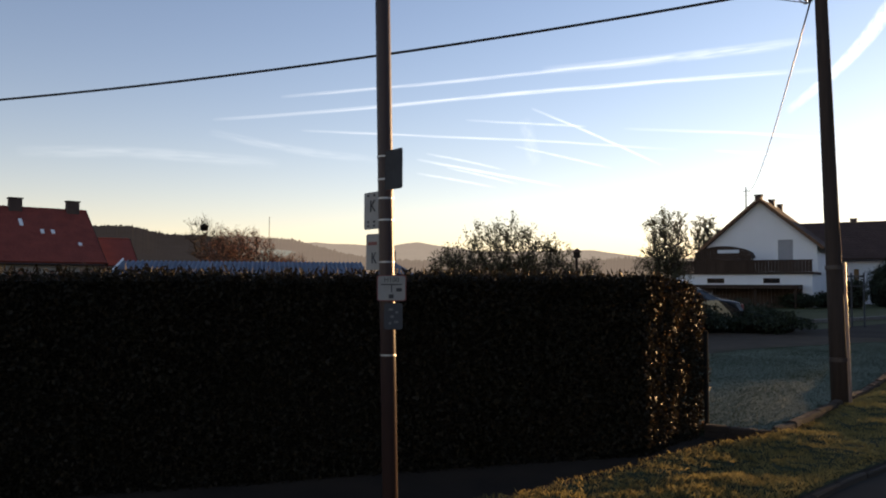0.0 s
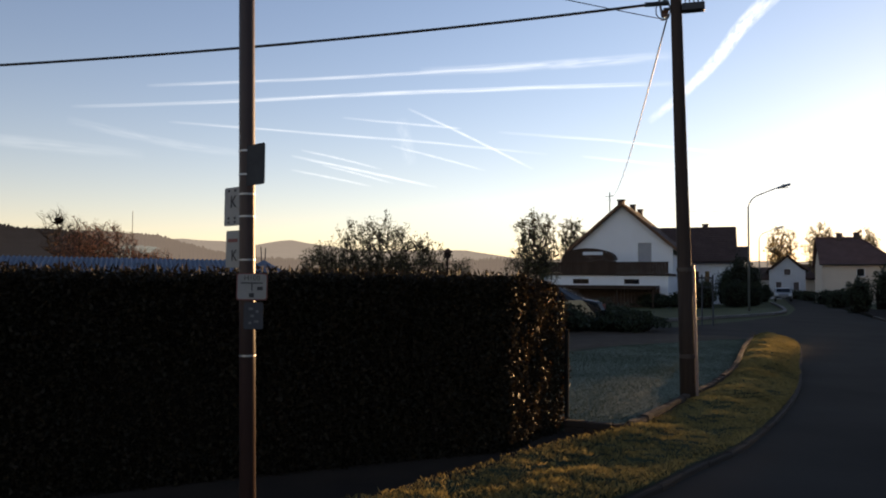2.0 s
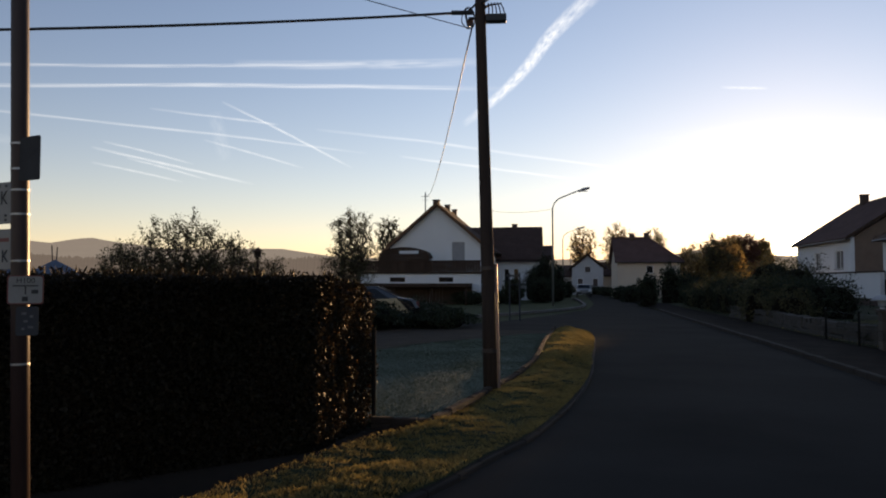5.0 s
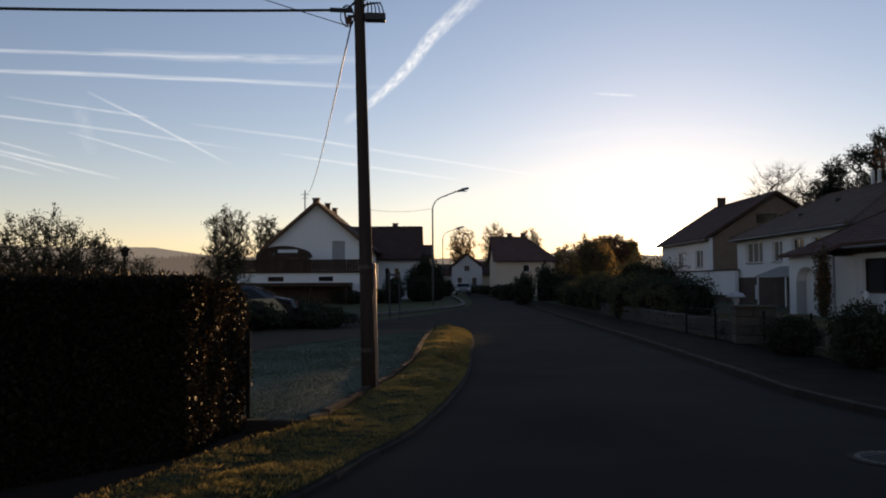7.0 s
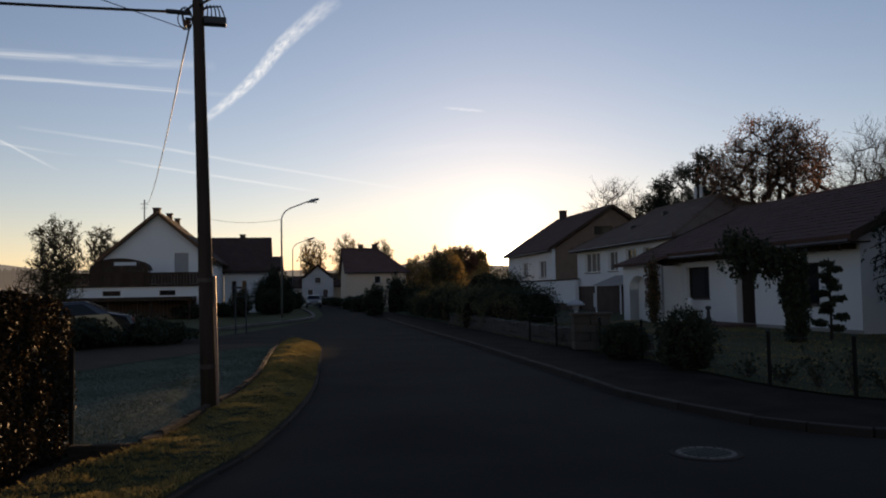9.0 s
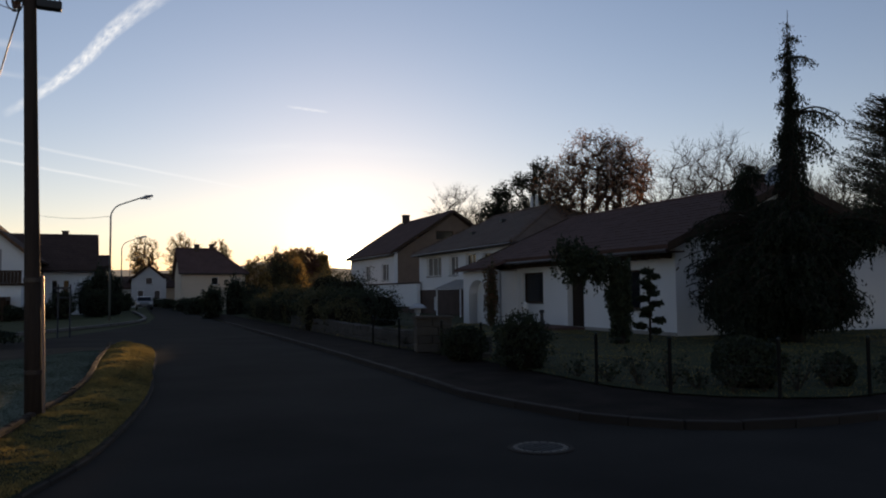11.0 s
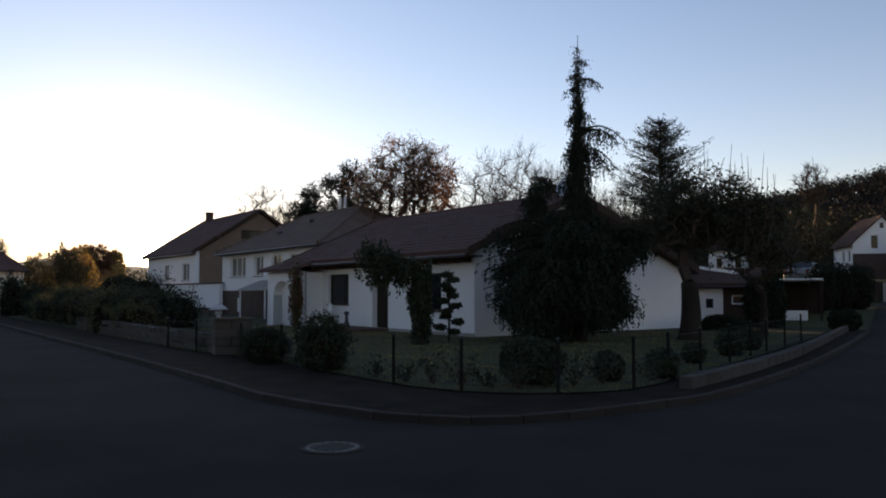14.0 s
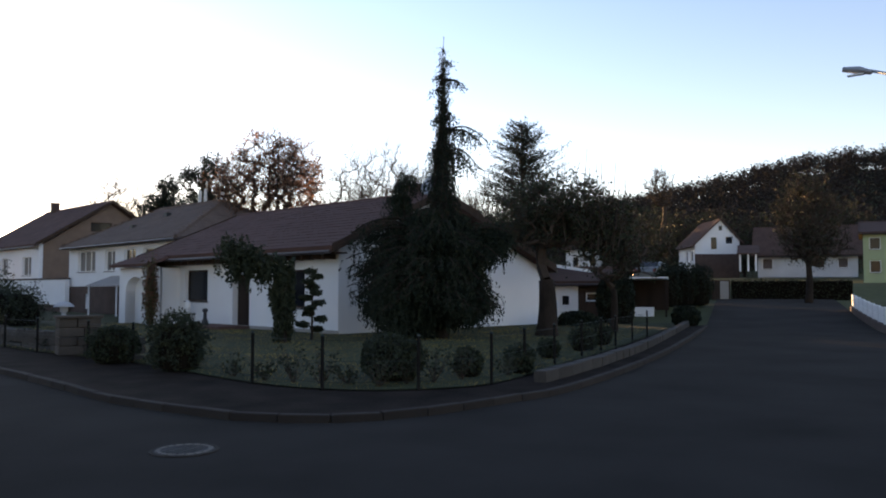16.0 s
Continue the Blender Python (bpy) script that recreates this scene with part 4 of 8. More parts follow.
# the white bungalow on the corner
bungalow = thing("bungalow", right_frame(0, 0), "low white rendered bungalow with a brown tiled roof", "house", "houses")
BW = [(-9.95, -8.2, 1.06, 2.3), (-6.35, -5.2, 0.12, 2.1), (-2.95, -1.8, 0.9, 2.2)]
wall(bungalow, "wall", -12.6, 0, -0.2, 2.95, RENDER_WHITE, ID, BW)
wall(bungalow, "wall", -12.6, 0, -0.2, 2.6, RENDER_WHITE, Matrix.Translation((0, 10.3, 0)))
gable_wall(bungalow, "wall", 0, 0.3, 10.3, -0.2, 2.95, 2.55, 4.3, 4.75, RENDER_WHITE, -0.3)
gable_wall(bungalow, "wall", -12.6, 0.3, 10.3, -0.2, 2.95, 2.55, 4.3, 4.75, RENDER_WHITE, 0.3)
gable_roof(bungalow, -12.6, 0, -0.65, 11.0, 2.72, 2.3, 4.3, 4.86, ROOF_BROWN, 0.5, ridge_pieces=True)
window(bungalow, ID, *BW[0], mullions=0, pane=PANE, frame_mat=WOOD_DARK)
part("reveal", Shape().box(-10.03, -9.953, -0.015, 0.1, 1.02, 2.32), WHITE_PAINT, bungalow)
door = part("door", Shape().box(-6.3, -5.25, 0.2, 0.26, 0.14, 2.06), MATT_BROWN, bungalow, "dark wooden house door")
part("door_handle", Shape().tube([(-5.4, 0.17, 1.05), (-5.4, 0.17, 1.2)], 0.014), STEEL, door)
window(bungalow, ID, *BW[2], mullions=0, pane=PANE, frame_mat=WOOD_DARK)
chimney(bungalow, -1.25, 4.4, 4.4, 5.35, 0.85, 0.6, SHINGLE)
part("plinth", Shape().box(-12.62, 0.02, -0.025, -0.002, -0.1, 0.22), RENDER_GREY, bungalow)
part("soffit", Shape().box(-13.0, 0.45, -0.55, -0.003, 2.66, 2.7), WOOD_DARK, bungalow)
for k in range(22):
    x = -12.4 + k * 0.58
    part("rafter_end", Shape().box(x, x + 0.09, -0.5, -0.004, 2.50, 2.655), WOOD_DARK, bungalow)
dish = thing("satellite_dish", right_frame(-0.25, 4.0, 4.9), "grey satellite dish on a short mast above the roof", "satellite dish")
part("mast", Shape().tube([(0, 0, -0.1), (0, 0, 0.35)], 0.025), STEEL, dish)
ds = Shape().lathe([(r, 0.5 * r * r) for r in (0.01, 0.15, 0.3, 0.42)] + [(0.425, 0.095), (0.30, 0.04), (0.01, -0.01)], 20)
ds.v = [tuple(Matrix.Translation((0, -0.05, 0.3)) @ Matrix.Rotation(radians(65), 4, "X") @ Vector(q)) for q in ds.v]
part("reflector", ds, STEEL, dish, smooth=True)

# arched entrance beside the bungalow
porch = thing("arched_porch", right_frame(13.35, -1.25), "white rendered garden porch with an arched doorway and small tiled cap", "porch")
ps = Shape()
arch_w, arch_h, pw, ph, pt = 1.75, 2.05, 2.9, 2.4, 0.4
cx, r = pw / 2 + 0.05, arch_w / 2
pts = [(cx - r, 0)] + [(cx - r * math.cos(radians(a)), arch_h - 0.6 + 0.6 * math.sin(radians(a))) for a in range(0, 181, 12)] + [(cx + r, 0)]
for (xa, za), (xb, zb) in zip(pts, pts[1:]):
    for y, flip in ((0, 0), (pt, 1)):
        q = [(xa, y, za), (xb, y, zb), (xb, y, ph), (xa, y, ph)]
        if xb - xa > 1e-4:
            ps.add(q, [(3, 2, 1, 0)] if flip else [(0, 1, 2, 3)])
    ps.add([(xa, 0, za), (xb, 0, zb), (xb, pt, zb), (xa, pt, za)], [(0, 3, 2, 1)])
ps.box(0, cx - r, 0, pt, -0.1, ph).box(cx + r, pw, 0, pt, -0.1, ph).box(0, pw, 0, pt, ph - 0.002, ph + 0.05)
part("arch", ps, RENDER_WHITE, porch)
part("gate", Shape().box(cx - r - 0.05, cx + r + 0.05, pt + 0.02, pt + 0.08, 0.02, arch_h + 0.02), WHITE_PAINT, porch, "white panelled gate")
gl = Shape()
for gx in (cx - r / 2, cx + r / 2):
    gl.box(gx - 0.36, gx + 0.36, pt - 0.002, pt + 0.018, 0.2, 1.0).box(gx - 0.36, gx + 0.36, pt - 0.002, pt + 0.018, 1.1, 1.85)
part("panel", gl, WHITE_PAINT, porch)
part("latch", Shape().box(cx - 0.1, cx - 0.04, pt - 0.04, pt - 0.004, 0.95, 1.15), DARK_METAL, porch)
for sgn in (-1, 1):
    part("side_wall", Shape().box(*((0, 0.3) if sgn < 0 else (pw - 0.3, pw)), pt + 0.085, 1.4, -0.1, ph), RENDER_WHITE, porch)
part("cap", roof_slab(-0.3, pw + 0.3, -0.3, ph + 0.04, 0.75, ph + 0.42, 0.1), ROOF_BROWN, porch)
part("cap", roof_slab(-0.3, pw + 0.3, 1.6, ph + 0.04, 0.75, ph + 0.42, 0.1), ROOF_BROWN, porch)
tagged(leaf_part("tiles", tile_courses(-0.3, pw + 0.3, -0.3, ph + 0.04, 0.75, ph + 0.42, lift=0.1), ROOF_BROWN, porch), kind="stuff")

# two-storey white house behind it
villa_w = [(1.3, 3.9, 2.58, 3.85, dict(mullions=2, pane=PANE_CURTAIN)), (5.25, 6.65, 2.57, 3.78, dict(mullions=1, pane=PANE_CURTAIN)), (7.85, 9.3, 1.9, 3.78, dict(mullions=1)), (10.2, 11.4, 2.6, 3.75, dict(mullions=0)), (2.6, 3.3, 0.35, 1.25, dict(mullions=0, pane=PANE_CURTAIN))]
villa = thing("villa", right_frame(31.4, 3.4), "two-storey white house with a hipped grey-brown tiled roof", "house", "houses")
wall(villa, "wall", -0.15, 14.2, -0.3, 4.1, RENDER_WHITE, ID, [o[:4] for o in villa_w])
wall(villa, "wall", -0.15, 14.2, -0.3, 4.1, RENDER_WHITE, Matrix.Translation((0, 8.1, 0)))
part("wall", Shape().box(-0.15, 0.15, 0.302, 8.098, -0.3, 4.1), RENDER_WHITE, villa)
part("wall", Shape().box(13.9, 14.2, 0.302, 8.098, -0.3, 4.1), RENDER_WHITE, villa)
hip_roof(villa, -0.5, 14.6, -0.4, 8.8, 4.02, 3.4, 11.2, 6.6, ROOF_GREY)
for o in villa_w:
    window(villa, ID, *o[:4], **o[4])
part("ground_floor_cladding", Shape().box(0.02, 2.6, -0.042, -0.004, -0.1, 1.7).box(3.3, 14.18, -0.042, -0.004, -0.1, 1.7).box(2.6, 3.3, -0.042, -0.004, -0.1, 0.35).box(2.6, 3.3, -0.042, -0.004, 1.25, 1.7), SHINGLE, villa, "dark brown cladding of the ground floor")
for px in (8.3, 8.95, 10.9):
    part("vent_pipe", Shape().tube([(px, 4.3, 6.5), (px, 4.3, 7.42 if px < 10 else 7.1)], 0.09), WHITE_PAINT, villa)
aw = Shape()
aw.add([(6.4, -0.05, 2.3), (14.0, -0.05, 2.3), (14.0, -1.5, 1.75), (6.4, -1.5, 1.75), (6.4, -0.05, 2.26), (14.0, -0.05, 2.26), (14.0, -1.5, 1.71), (6.4, -1.5, 1.71)], [(3, 2, 1, 0), (4, 5, 6, 7), (0, 1, 5, 4), (1, 2, 6, 5), (2, 3, 7, 6), (3, 0, 4, 7)])
part("canopy", aw, RENDER_GREY, villa, "pale grey sloping canopy over the entrance")
for px in (6.6, 10.2, 13.8):
    part("canopy_post", Shape().tube([(px, -1.4, -0.1), (px, -1.4, 1.74)], 0.05), WHITE_PAINT, villa)
for px, py, pz in ((5.3, 1.4, 5.0), (7.2, 2.6, 5.7)):
    part("roof_hatch", Shape().box(px, px + 0.35, py, py + 0.3, pz, pz + 0.35), DARK_METAL, villa)

# house with the brown gable, beyond the villa
gable_house = thing("gable_house", right_frame(50.0, 6.0), "pale house with a brown clad gable and a shallow brown roof", "house", "houses")
GO = [(1.7, 3.7, 2.6, 4.1), (-3.5, -1.9, 2.65, 4.1)]
wall(gable_house, "wall", -8.6, 5.3, -0.3, 5.05, RENDER_WHITE, ID, GO)
for o in GO:
    window(gable_house, ID, *o, mullions=1, pane=PANE_CURTAIN)
wall(gable_house, "wall", -8.6, 5.3, -0.3, 5.05, RENDER_WHITE, Matrix.Translation((0, 10.7, 0)))
gable_wall(gable_house, "wall", 5.3, 0.3, 10.7, -0.3, 5.05, 5.05, 5.5, 8.5, TAN_CLADDING, -0.3, [(3.9, 5.6, 6.2, 6.95)])
gable_wall(gable_house, "wall", -8.6, 0.3, 10.7, -0.3, 5.05, 5.05, 5.5, 8.5, RENDER_WHITE, 0.3)
window(gable_house, turn_y90(5.3, 0), 3.9, 5.6, 6.2, 6.95, mullions=0, sill=False, frame_mat=WOOD_DARK)
gable_roof(gable_house, -8.6, 5.3, -0.4, 11.4, 4.85, 4.85, 5.5, 8.62, ROOF_BROWN, 0.4)
chimney(gable_house, -6.6, 5.3, 8.4, 9.45, 0.6, 0.6)
garden_wall = thing("garden_wall", right_frame(52, 3.0), "white rendered garden wall with a dark coping", "wall")
part("masonry", Shape().box(0, 21.0, 0, 0.25, 0.55, 2.15), RENDER_WHITE, garden_wall)
part("plinth", Shape().box(-0.02, 21.02, -0.02, 0.27, -0.1, 0.548), SHINGLE, garden_wall)
part("coping", Shape().box(-0.05, 21.05, -0.05, 0.3, 2.152, 2.25), SHINGLE, garden_wall)

# white gabled house across the fork, with its terrace
SC = 1.4
hx, hy = 16.46, 62.26
to_left = Matrix(((V.x, U.x, 0, hx), (V.y, U.y, 0, hy), (0, 0, 1, 0), (0, 0, 0, 1)))  # x to the right, y along the street
white_house = thing("white_house", to_left, "white house with a steep dark gable roof beside the fork", "house", "houses")


def zz(z):
    return 1.5 + SC * (z - 1.5)


gw = 3.95
g = Shape()
door_o = (1.26, 2.3, 2.35, 4.9)
cuts = [-gw, 0, door_o[0], door_o[1], gw]
e_z, a_z = 4.45, 7.85
for a, b in zip(cuts, cuts[1:]):
    ta, tb = a_z - abs(a) * (a_z - e_z) / gw, a_z - abs(b) * (a_z - e_z) / gw
    for lo, hi_a, hi_b in ([(-0.3, door_o[2], door_o[2]), (door_o[3], ta, tb)] if a == door_o[0] else [(-0.3, ta, tb)]):
        g.add([(x, y, z) for y in (0, 0.3) for x, z in ((a, lo), (b, lo), (b, hi_b), (a, hi_a))], [(0, 1, 2, 3), (4, 7, 6, 5), (0, 4, 5, 1), (1, 5, 6, 2), (2, 6, 7, 3), (3, 7, 4, 0)])
part("wall", g, RENDER_WHITE, white_house)
for sx in (-1, 1):
    x0, x1 = (-gw, -gw + 0.3) if sx < 0 else (gw - 0.3, gw)
    part("wall", Shape().box(x0, x1, 0.302, 11, -0.3, e_z), RENDER_WHITE, white_house)
part("wall", Shape().box(-gw, gw, 11.002, 11.3, -0.3, e_z), RENDER_WHITE, white_house)
part("balcony_door", Shape().box(door_o[0], door_o[1], 0.1, 0.16, door_o[2], door_o[3]), SHUTTER_GREY, white_house, "closed grey roller shutter of the balcony door")
for sx in (-1, 1):
    s = roof_slab(-0.45, 11.6, -gw - 0.45, e_z - 0.32, 0, a_z + 0.05)
    s.v = [(sx * y, x, z) for x, y, z in s.v]
    part("roof", s, ROOF_DARK, white_house)
    t = tile_courses(-0.45, 11.6, -gw - 0.45, e_z - 0.32, 0, a_z + 0.05)
    tagged(leaf_part("tiles", [(sx * y, x, z) for x, y, z in t], ROOF_DARK, white_house), kind="stuff")
    b = Shape()
    b.add([(x, y, z) for y in (-0.5, -0.452) for x, z in ((sx * (gw + 0.45), e_z - 0.4), (sx * (gw + 0.45), e_z - 0.1), (0, a_z + 0.3), (0, a_z))], [(0, 1, 2, 3), (4, 7, 6, 5), (0, 4, 5, 1), (1, 5, 6, 2), (2, 6, 7, 3), (3, 7, 4, 0)])
    part("verge_board", b, WOOD_BROWN, white_house)
part("ridge", Shape().tube([(0, -0.45, a_z + 0.2), (0, 11.6, a_z + 0.2)], 0.12), ROOF_DARK, white_house)
chimney(white_house, -0.1, 0.35, a_z - 0.2, 8.35, 0.5, 0.5)
chimney(white_house, 0.0, 6.0, a_z - 0.2, 8.5, 0.42, 0.42)
chimney(white_house, 0.0, 10.5, a_z - 0.2, 8.5, 0.42, 0.42)
part("aerial_mast", Shape().tube([(-1.05, 0.5, 6.4), (-1.05, 0.5, 9.1)], 0.05), STEEL, white_house)
part("aerial", Shape().tube([(-1.4, 0.5, 8.75), (-0.7, 0.5, 8.75)], 0.02, 5).tube([(-1.3, 0.5, 8.45), (-0.8, 0.5, 8.45)], 0.02, 5), STEEL, white_house)
# wing with its ridge across
wing = thing("house_wing", to_left @ Matrix.Translation((3.6, 10.5, 0)), "white wing of the house with a broad dark roof", "house", "houses")
wall(wing, "wall", 0.5, 4.3, -0.3, 3.95, RENDER_WHITE, ID, [(1.1, 1.6, 0.9, 2.9), (2.0, 2.5, 0.9, 2.9)])
window(wing, ID, 1.1, 1.6, 0.9, 2.9, mullions=0)
window(wing, ID, 2.0, 2.5, 0.9, 2.9, mullions=0)
wall(wing, "wall", 0.5, 4.3, -0.3, 3.95, RENDER_WHITE, Matrix.Translation((0, 7.2, 0)))
gable_wall(wing, "wall", 4.3, 0.3, 7.2, -0.3, 3.95, 3.95, 3.75, 6.7, RENDER_WHITE, -0.3)
gable_roof(wing, -3.0, 4.3, -0.5, 8.0, 3.6, 3.6, 3.75, 6.85, ROOF_DARK, 0.3)
chimney(wing, 1.9, 3.75, 6.7, 7.3, 0.5, 0.5)
simple_house("annex", to_left @ Matrix.Translation((8.0, 12.6, 0)), 0.9, 5.0, 4.1, 5.0, SHINGLE, ROOF_DARK, "dark lean-to beside the wing", tiles=False)
# terrace in front: white base, dark railing, canopy
terrace = thing("terrace", to_left @ Matrix.Translation((0, -5.0, 0)), "flat terrace on a white basement with a dark wooden railing", "terrace")
TX0, TX1 = -5.3, 4.1
wall(terrace, "wall", TX0, TX1, -0.3, 2.25, RENDER_WHITE, ID, [(-2.85, -1.65, 1.62, 1.98), (0.95, 2.05, 1.62, 1.98)])
for x0, x1 in ((-2.85, -1.65), (0.95, 2.05)):
    window(terrace, ID, x0, x1, 1.62, 1.98, mullions=1, sill=False, frame_mat=WOOD_DARK)
part("side_wall", Shape().box(TX0, TX0 + 0.3, 0.302, 4.9, -0.3, 2.25), RENDER_WHITE, terrace)
part("side_wall", Shape().box(TX1 - 0.3, TX1, 0.302, 4.9, -0.3, 2.25), RENDER_WHITE, terrace)
part("deck", Shape().box(TX0 - 0.1, TX1 + 0.1, -0.15, 4.95, 2.252, 2.42), WOOD_DARK, terrace)
for k in range(44):
    x = TX0 + 0.02 + k * (TX1 - TX0 - 0.2) / 43
    part("baluster", Shape().box(x, x + 0.203, -0.1, -0.07, 2.43, 3.17), WOOD_DARK, terrace)
part("handrail", Shape().box(TX0 - 0.05, TX1 + 0.05, -0.16, -0.03, 3.172, 3.25), WOOD_DARK, terrace)
part("canopy", Shape().box(-5.1, 3.5, -2.4, -0.01, 1.26, 1.52), WOOD_DARK, terrace, "dark flat canopy below the terrace")
# dark boards added in place of the shade under the canopy
for k in range(34):
    part("store_board", Shape().box(-5.0 + k * 0.25, -4.76 + k * 0.25, -0.05, -0.02, -0.1, 1.255), SHINGLE, terrace)
for x in (-4.9, -2.0, 0.8, 3.3):
    part("canopy_post", Shape().box(x - 0.06, x + 0.06, -2.3, -2.18, -0.1, 1.258), WOOD_DARK, terrace)
pav = thing("garden_arbour", to_left @ Matrix.Translation((-1.95, -3.2, 2.43)), "dark wooden arbour with an arched roof on the terrace", "arbour")
def arch_top(x):
    return 1.15 + 0.75 * math.sqrt(max(0.0, 1 - (x / 2.0) ** 2))


a_s = Shape()
xs = [-2.0 + 4.0 * k / 24 for k in range(25)]
for xa, xb in zip(xs, xs[1:]):
    za, zb = arch_top(xa), arch_top(xb)
    a_s.add([(px, y, pz) for y in (-0.9, 0.9) for px, pz in ((xa, za), (xb, zb), (xb, zb - 0.12), (xa, za - 0.12))], [(0, 1, 2, 3), (4, 7, 6, 5), (0, 4, 5, 1), (3, 2, 6, 7)])
part("arched_roof", a_s, WOOD_DARK, pav)
for k, (xa, xb) in enumerate(zip(xs, xs[1:])):
    board = Shape()
    for lo, ha, hb in (((0, 1.38, 1.38), (1.62, arch_top(xa) - 0.125, arch_top(xb) - 0.125)) if -0.5 < xa < 1.15 else ((0, arch_top(xa) - 0.125, arch_top(xb) - 0.125),)):
        board.add([(px, y, pz) for y in (-0.87, -0.84) for px, pz in ((xa + 0.004, lo), (xb - 0.004, lo), (xb - 0.004, hb), (xa + 0.004, ha))], [(0, 1, 2, 3), (4, 7, 6, 5), (0, 4, 5, 1), (1, 5, 6, 2), (2, 6, 7, 3), (3, 7, 4, 0)])
    part("board", board, WOOD_DARK, pav)
for x in (-1.8, 1.8):
    for y in (-0.85, 0.8):
        part("post", Shape().box(x - 0.06, x + 0.06, y - 0.04, y + 0.04, 0, 1.16), WOOD_DARK, pav)

# red-roofed houses behind the hedge
red_house = simple_house("red_roofed_house", pose(-39.2, 38.84, 0, 0, 0, 46), 14.2, 10, 3.0, 6.55, RENDER_GREY, ROOF_RED, "house with a long red tiled roof and small skylights", chimneys=[(9.95, 4.8, 6.2, 7.3, 0.8, 0.6), (13.6, 4.8, 6.2, 7.3, 0.8, 0.6)])
# white paint stands in for bright light on the skylight glass
for x, z, high in ((9.95, 5.2, 0.9), (11.1, 4.7, 0.5), (11.75, 4.7, 0.5), (13.2, 3.9, 0.35)):
    ya, yb = -0.35 + (z - 2.78) * 1.42, -0.35 + (z + high * 0.55 - 2.78) * 1.42
    part("skylight", roof_slab(x, x + 0.22, ya, z, yb, z + high * 0.55, 0.24), WHITE_PAINT, red_house)
simple_house("red_roofed_annex", pose(-33.3, 50.4, 0, 0, 0, 40), 5.0, 6, 2.9, 4.7, RENDER_WHITE, ROOF_RED, "low annex with a red tiled roof", tiles=False)

# blue corrugated shed roof just over the hedge
shed = thing("blue_shed", pose(-3.0, 31.0, 0, 0, 0, 20), "long low shed with a blue corrugated roof", "shed")
part("wall", Shape().box(-12.8, -4.2, 0.4, 5.0, -0.2, 1.75), SHINGLE, shed)
cs = Shape()
n = 106
vs = []
for i in range(n + 1):
    x = -13.2 + 9.33 * i / n
    o = 0.035 * math.cos(i * math.pi)
    vs += [(x, 0.1, 1.82 + o), (x, 2.7, 2.42 + o), (x, 5.3, 1.82 + o)]
cs.add(vs, [(3 * i + k, 3 * i + k + 3, 3 * i + k + 4, 3 * i + k + 1) for i in range(n) for k in (0, 1)])
part("roof_sheet", cs, BLUE_SHEET, shed)
part("gable_board", Shape().add([(-13.25, 0.0, 1.72), (-13.2, 0.0, 1.72), (-13.2, 2.7, 2.36), (-13.25, 2.7, 2.36), (-13.25, 0.0, 1.9), (-13.2, 0.0, 1.9), (-13.2, 2.7, 2.52), (-13.25, 2.7, 2.52)], [(0, 3, 2, 1), (4, 5, 6, 7), (0, 1, 5, 4), (3, 7, 6, 2), (0, 4, 7, 3), (1, 2, 6, 5)]), WHITE_PAINT, shed)

# houses down the street
q = at_range(-27.75, 86)
cream = thing("cream_house", pose(q.x, q.y, 0, 0, 0, -22), "pinkish cream rendered house with a half-hipped dark roof", "house", "houses")
wall(cream, "wall", 0, 6.5, -0.3, 3.95, RENDER_CREAM, ID, [(3.0, 3.75, 2.55, 3.4)])
window(cream, ID, 3.0, 3.75, 2.55, 3.4, mullions=0, pane=PANE)
wall(cream, "wall", 0, 6.5, -0.3, 3.95, RENDER_CREAM, Matrix.Translation((0, 6.7, 0)))
gable_wall(cream, "wall", 0, 0.3, 6.7, -0.3, 3.95, 3.95, 3.5, 6.35, RENDER_CREAM, 0.3)
part("wall", Shape().box(6.2, 6.5, 0.302, 6.698, -0.3, 3.95), RENDER_CREAM, cream)
hip = Shape().add([(-0.3, -0.4, 3.78), (6.9, -0.4, 3.78), (6.9, 7.4, 3.78), (-0.3, 7.4, 3.78), (-0.3, 3.5, 6.55), (3.7, 3.5, 6.55), (-0.3, -0.4, 3.66), (6.9, -0.4, 3.66), (6.9, 7.4, 3.66), (-0.3, 7.4, 3.66), (-0.3, 3.5, 6.40)],
                  [(0, 1, 5, 4), (1, 2, 5), (2, 3, 4, 5), (0, 6, 7, 1), (1, 7, 8, 2), (2, 8, 9, 3), (0, 4, 10, 6), (3, 9, 10, 4), (6, 10, 9, 8, 7)])
part("roof", hip, ROOF_BROWN, cream)
part("ridge", Shape().tube([(-0.3, 3.5, 6.56), (3.7, 3.5, 6.56)], 0.1, 6), ROOF_BROWN, cream)
part("ridge", Shape().tube([(3.7, 3.5, 6.56), (6.9, -0.4, 3.8)], 0.09, 6), ROOF_BROWN, cream)
part("gutter", Shape().tube([(-0.3, -0.46, 3.74), (6.9, -0.46, 3.74)], 0.06, 8), STEEL_BROWN, cream)
chimney(cream, 1.9, 3.3, 6.2, 6.95, 0.5, 0.5)
chimney(cream, 3.5, 3.5, 6.2, 7.0, 0.5, 0.5)
q = at_range(-25.63, 112) + U * 9 - V * 2.15
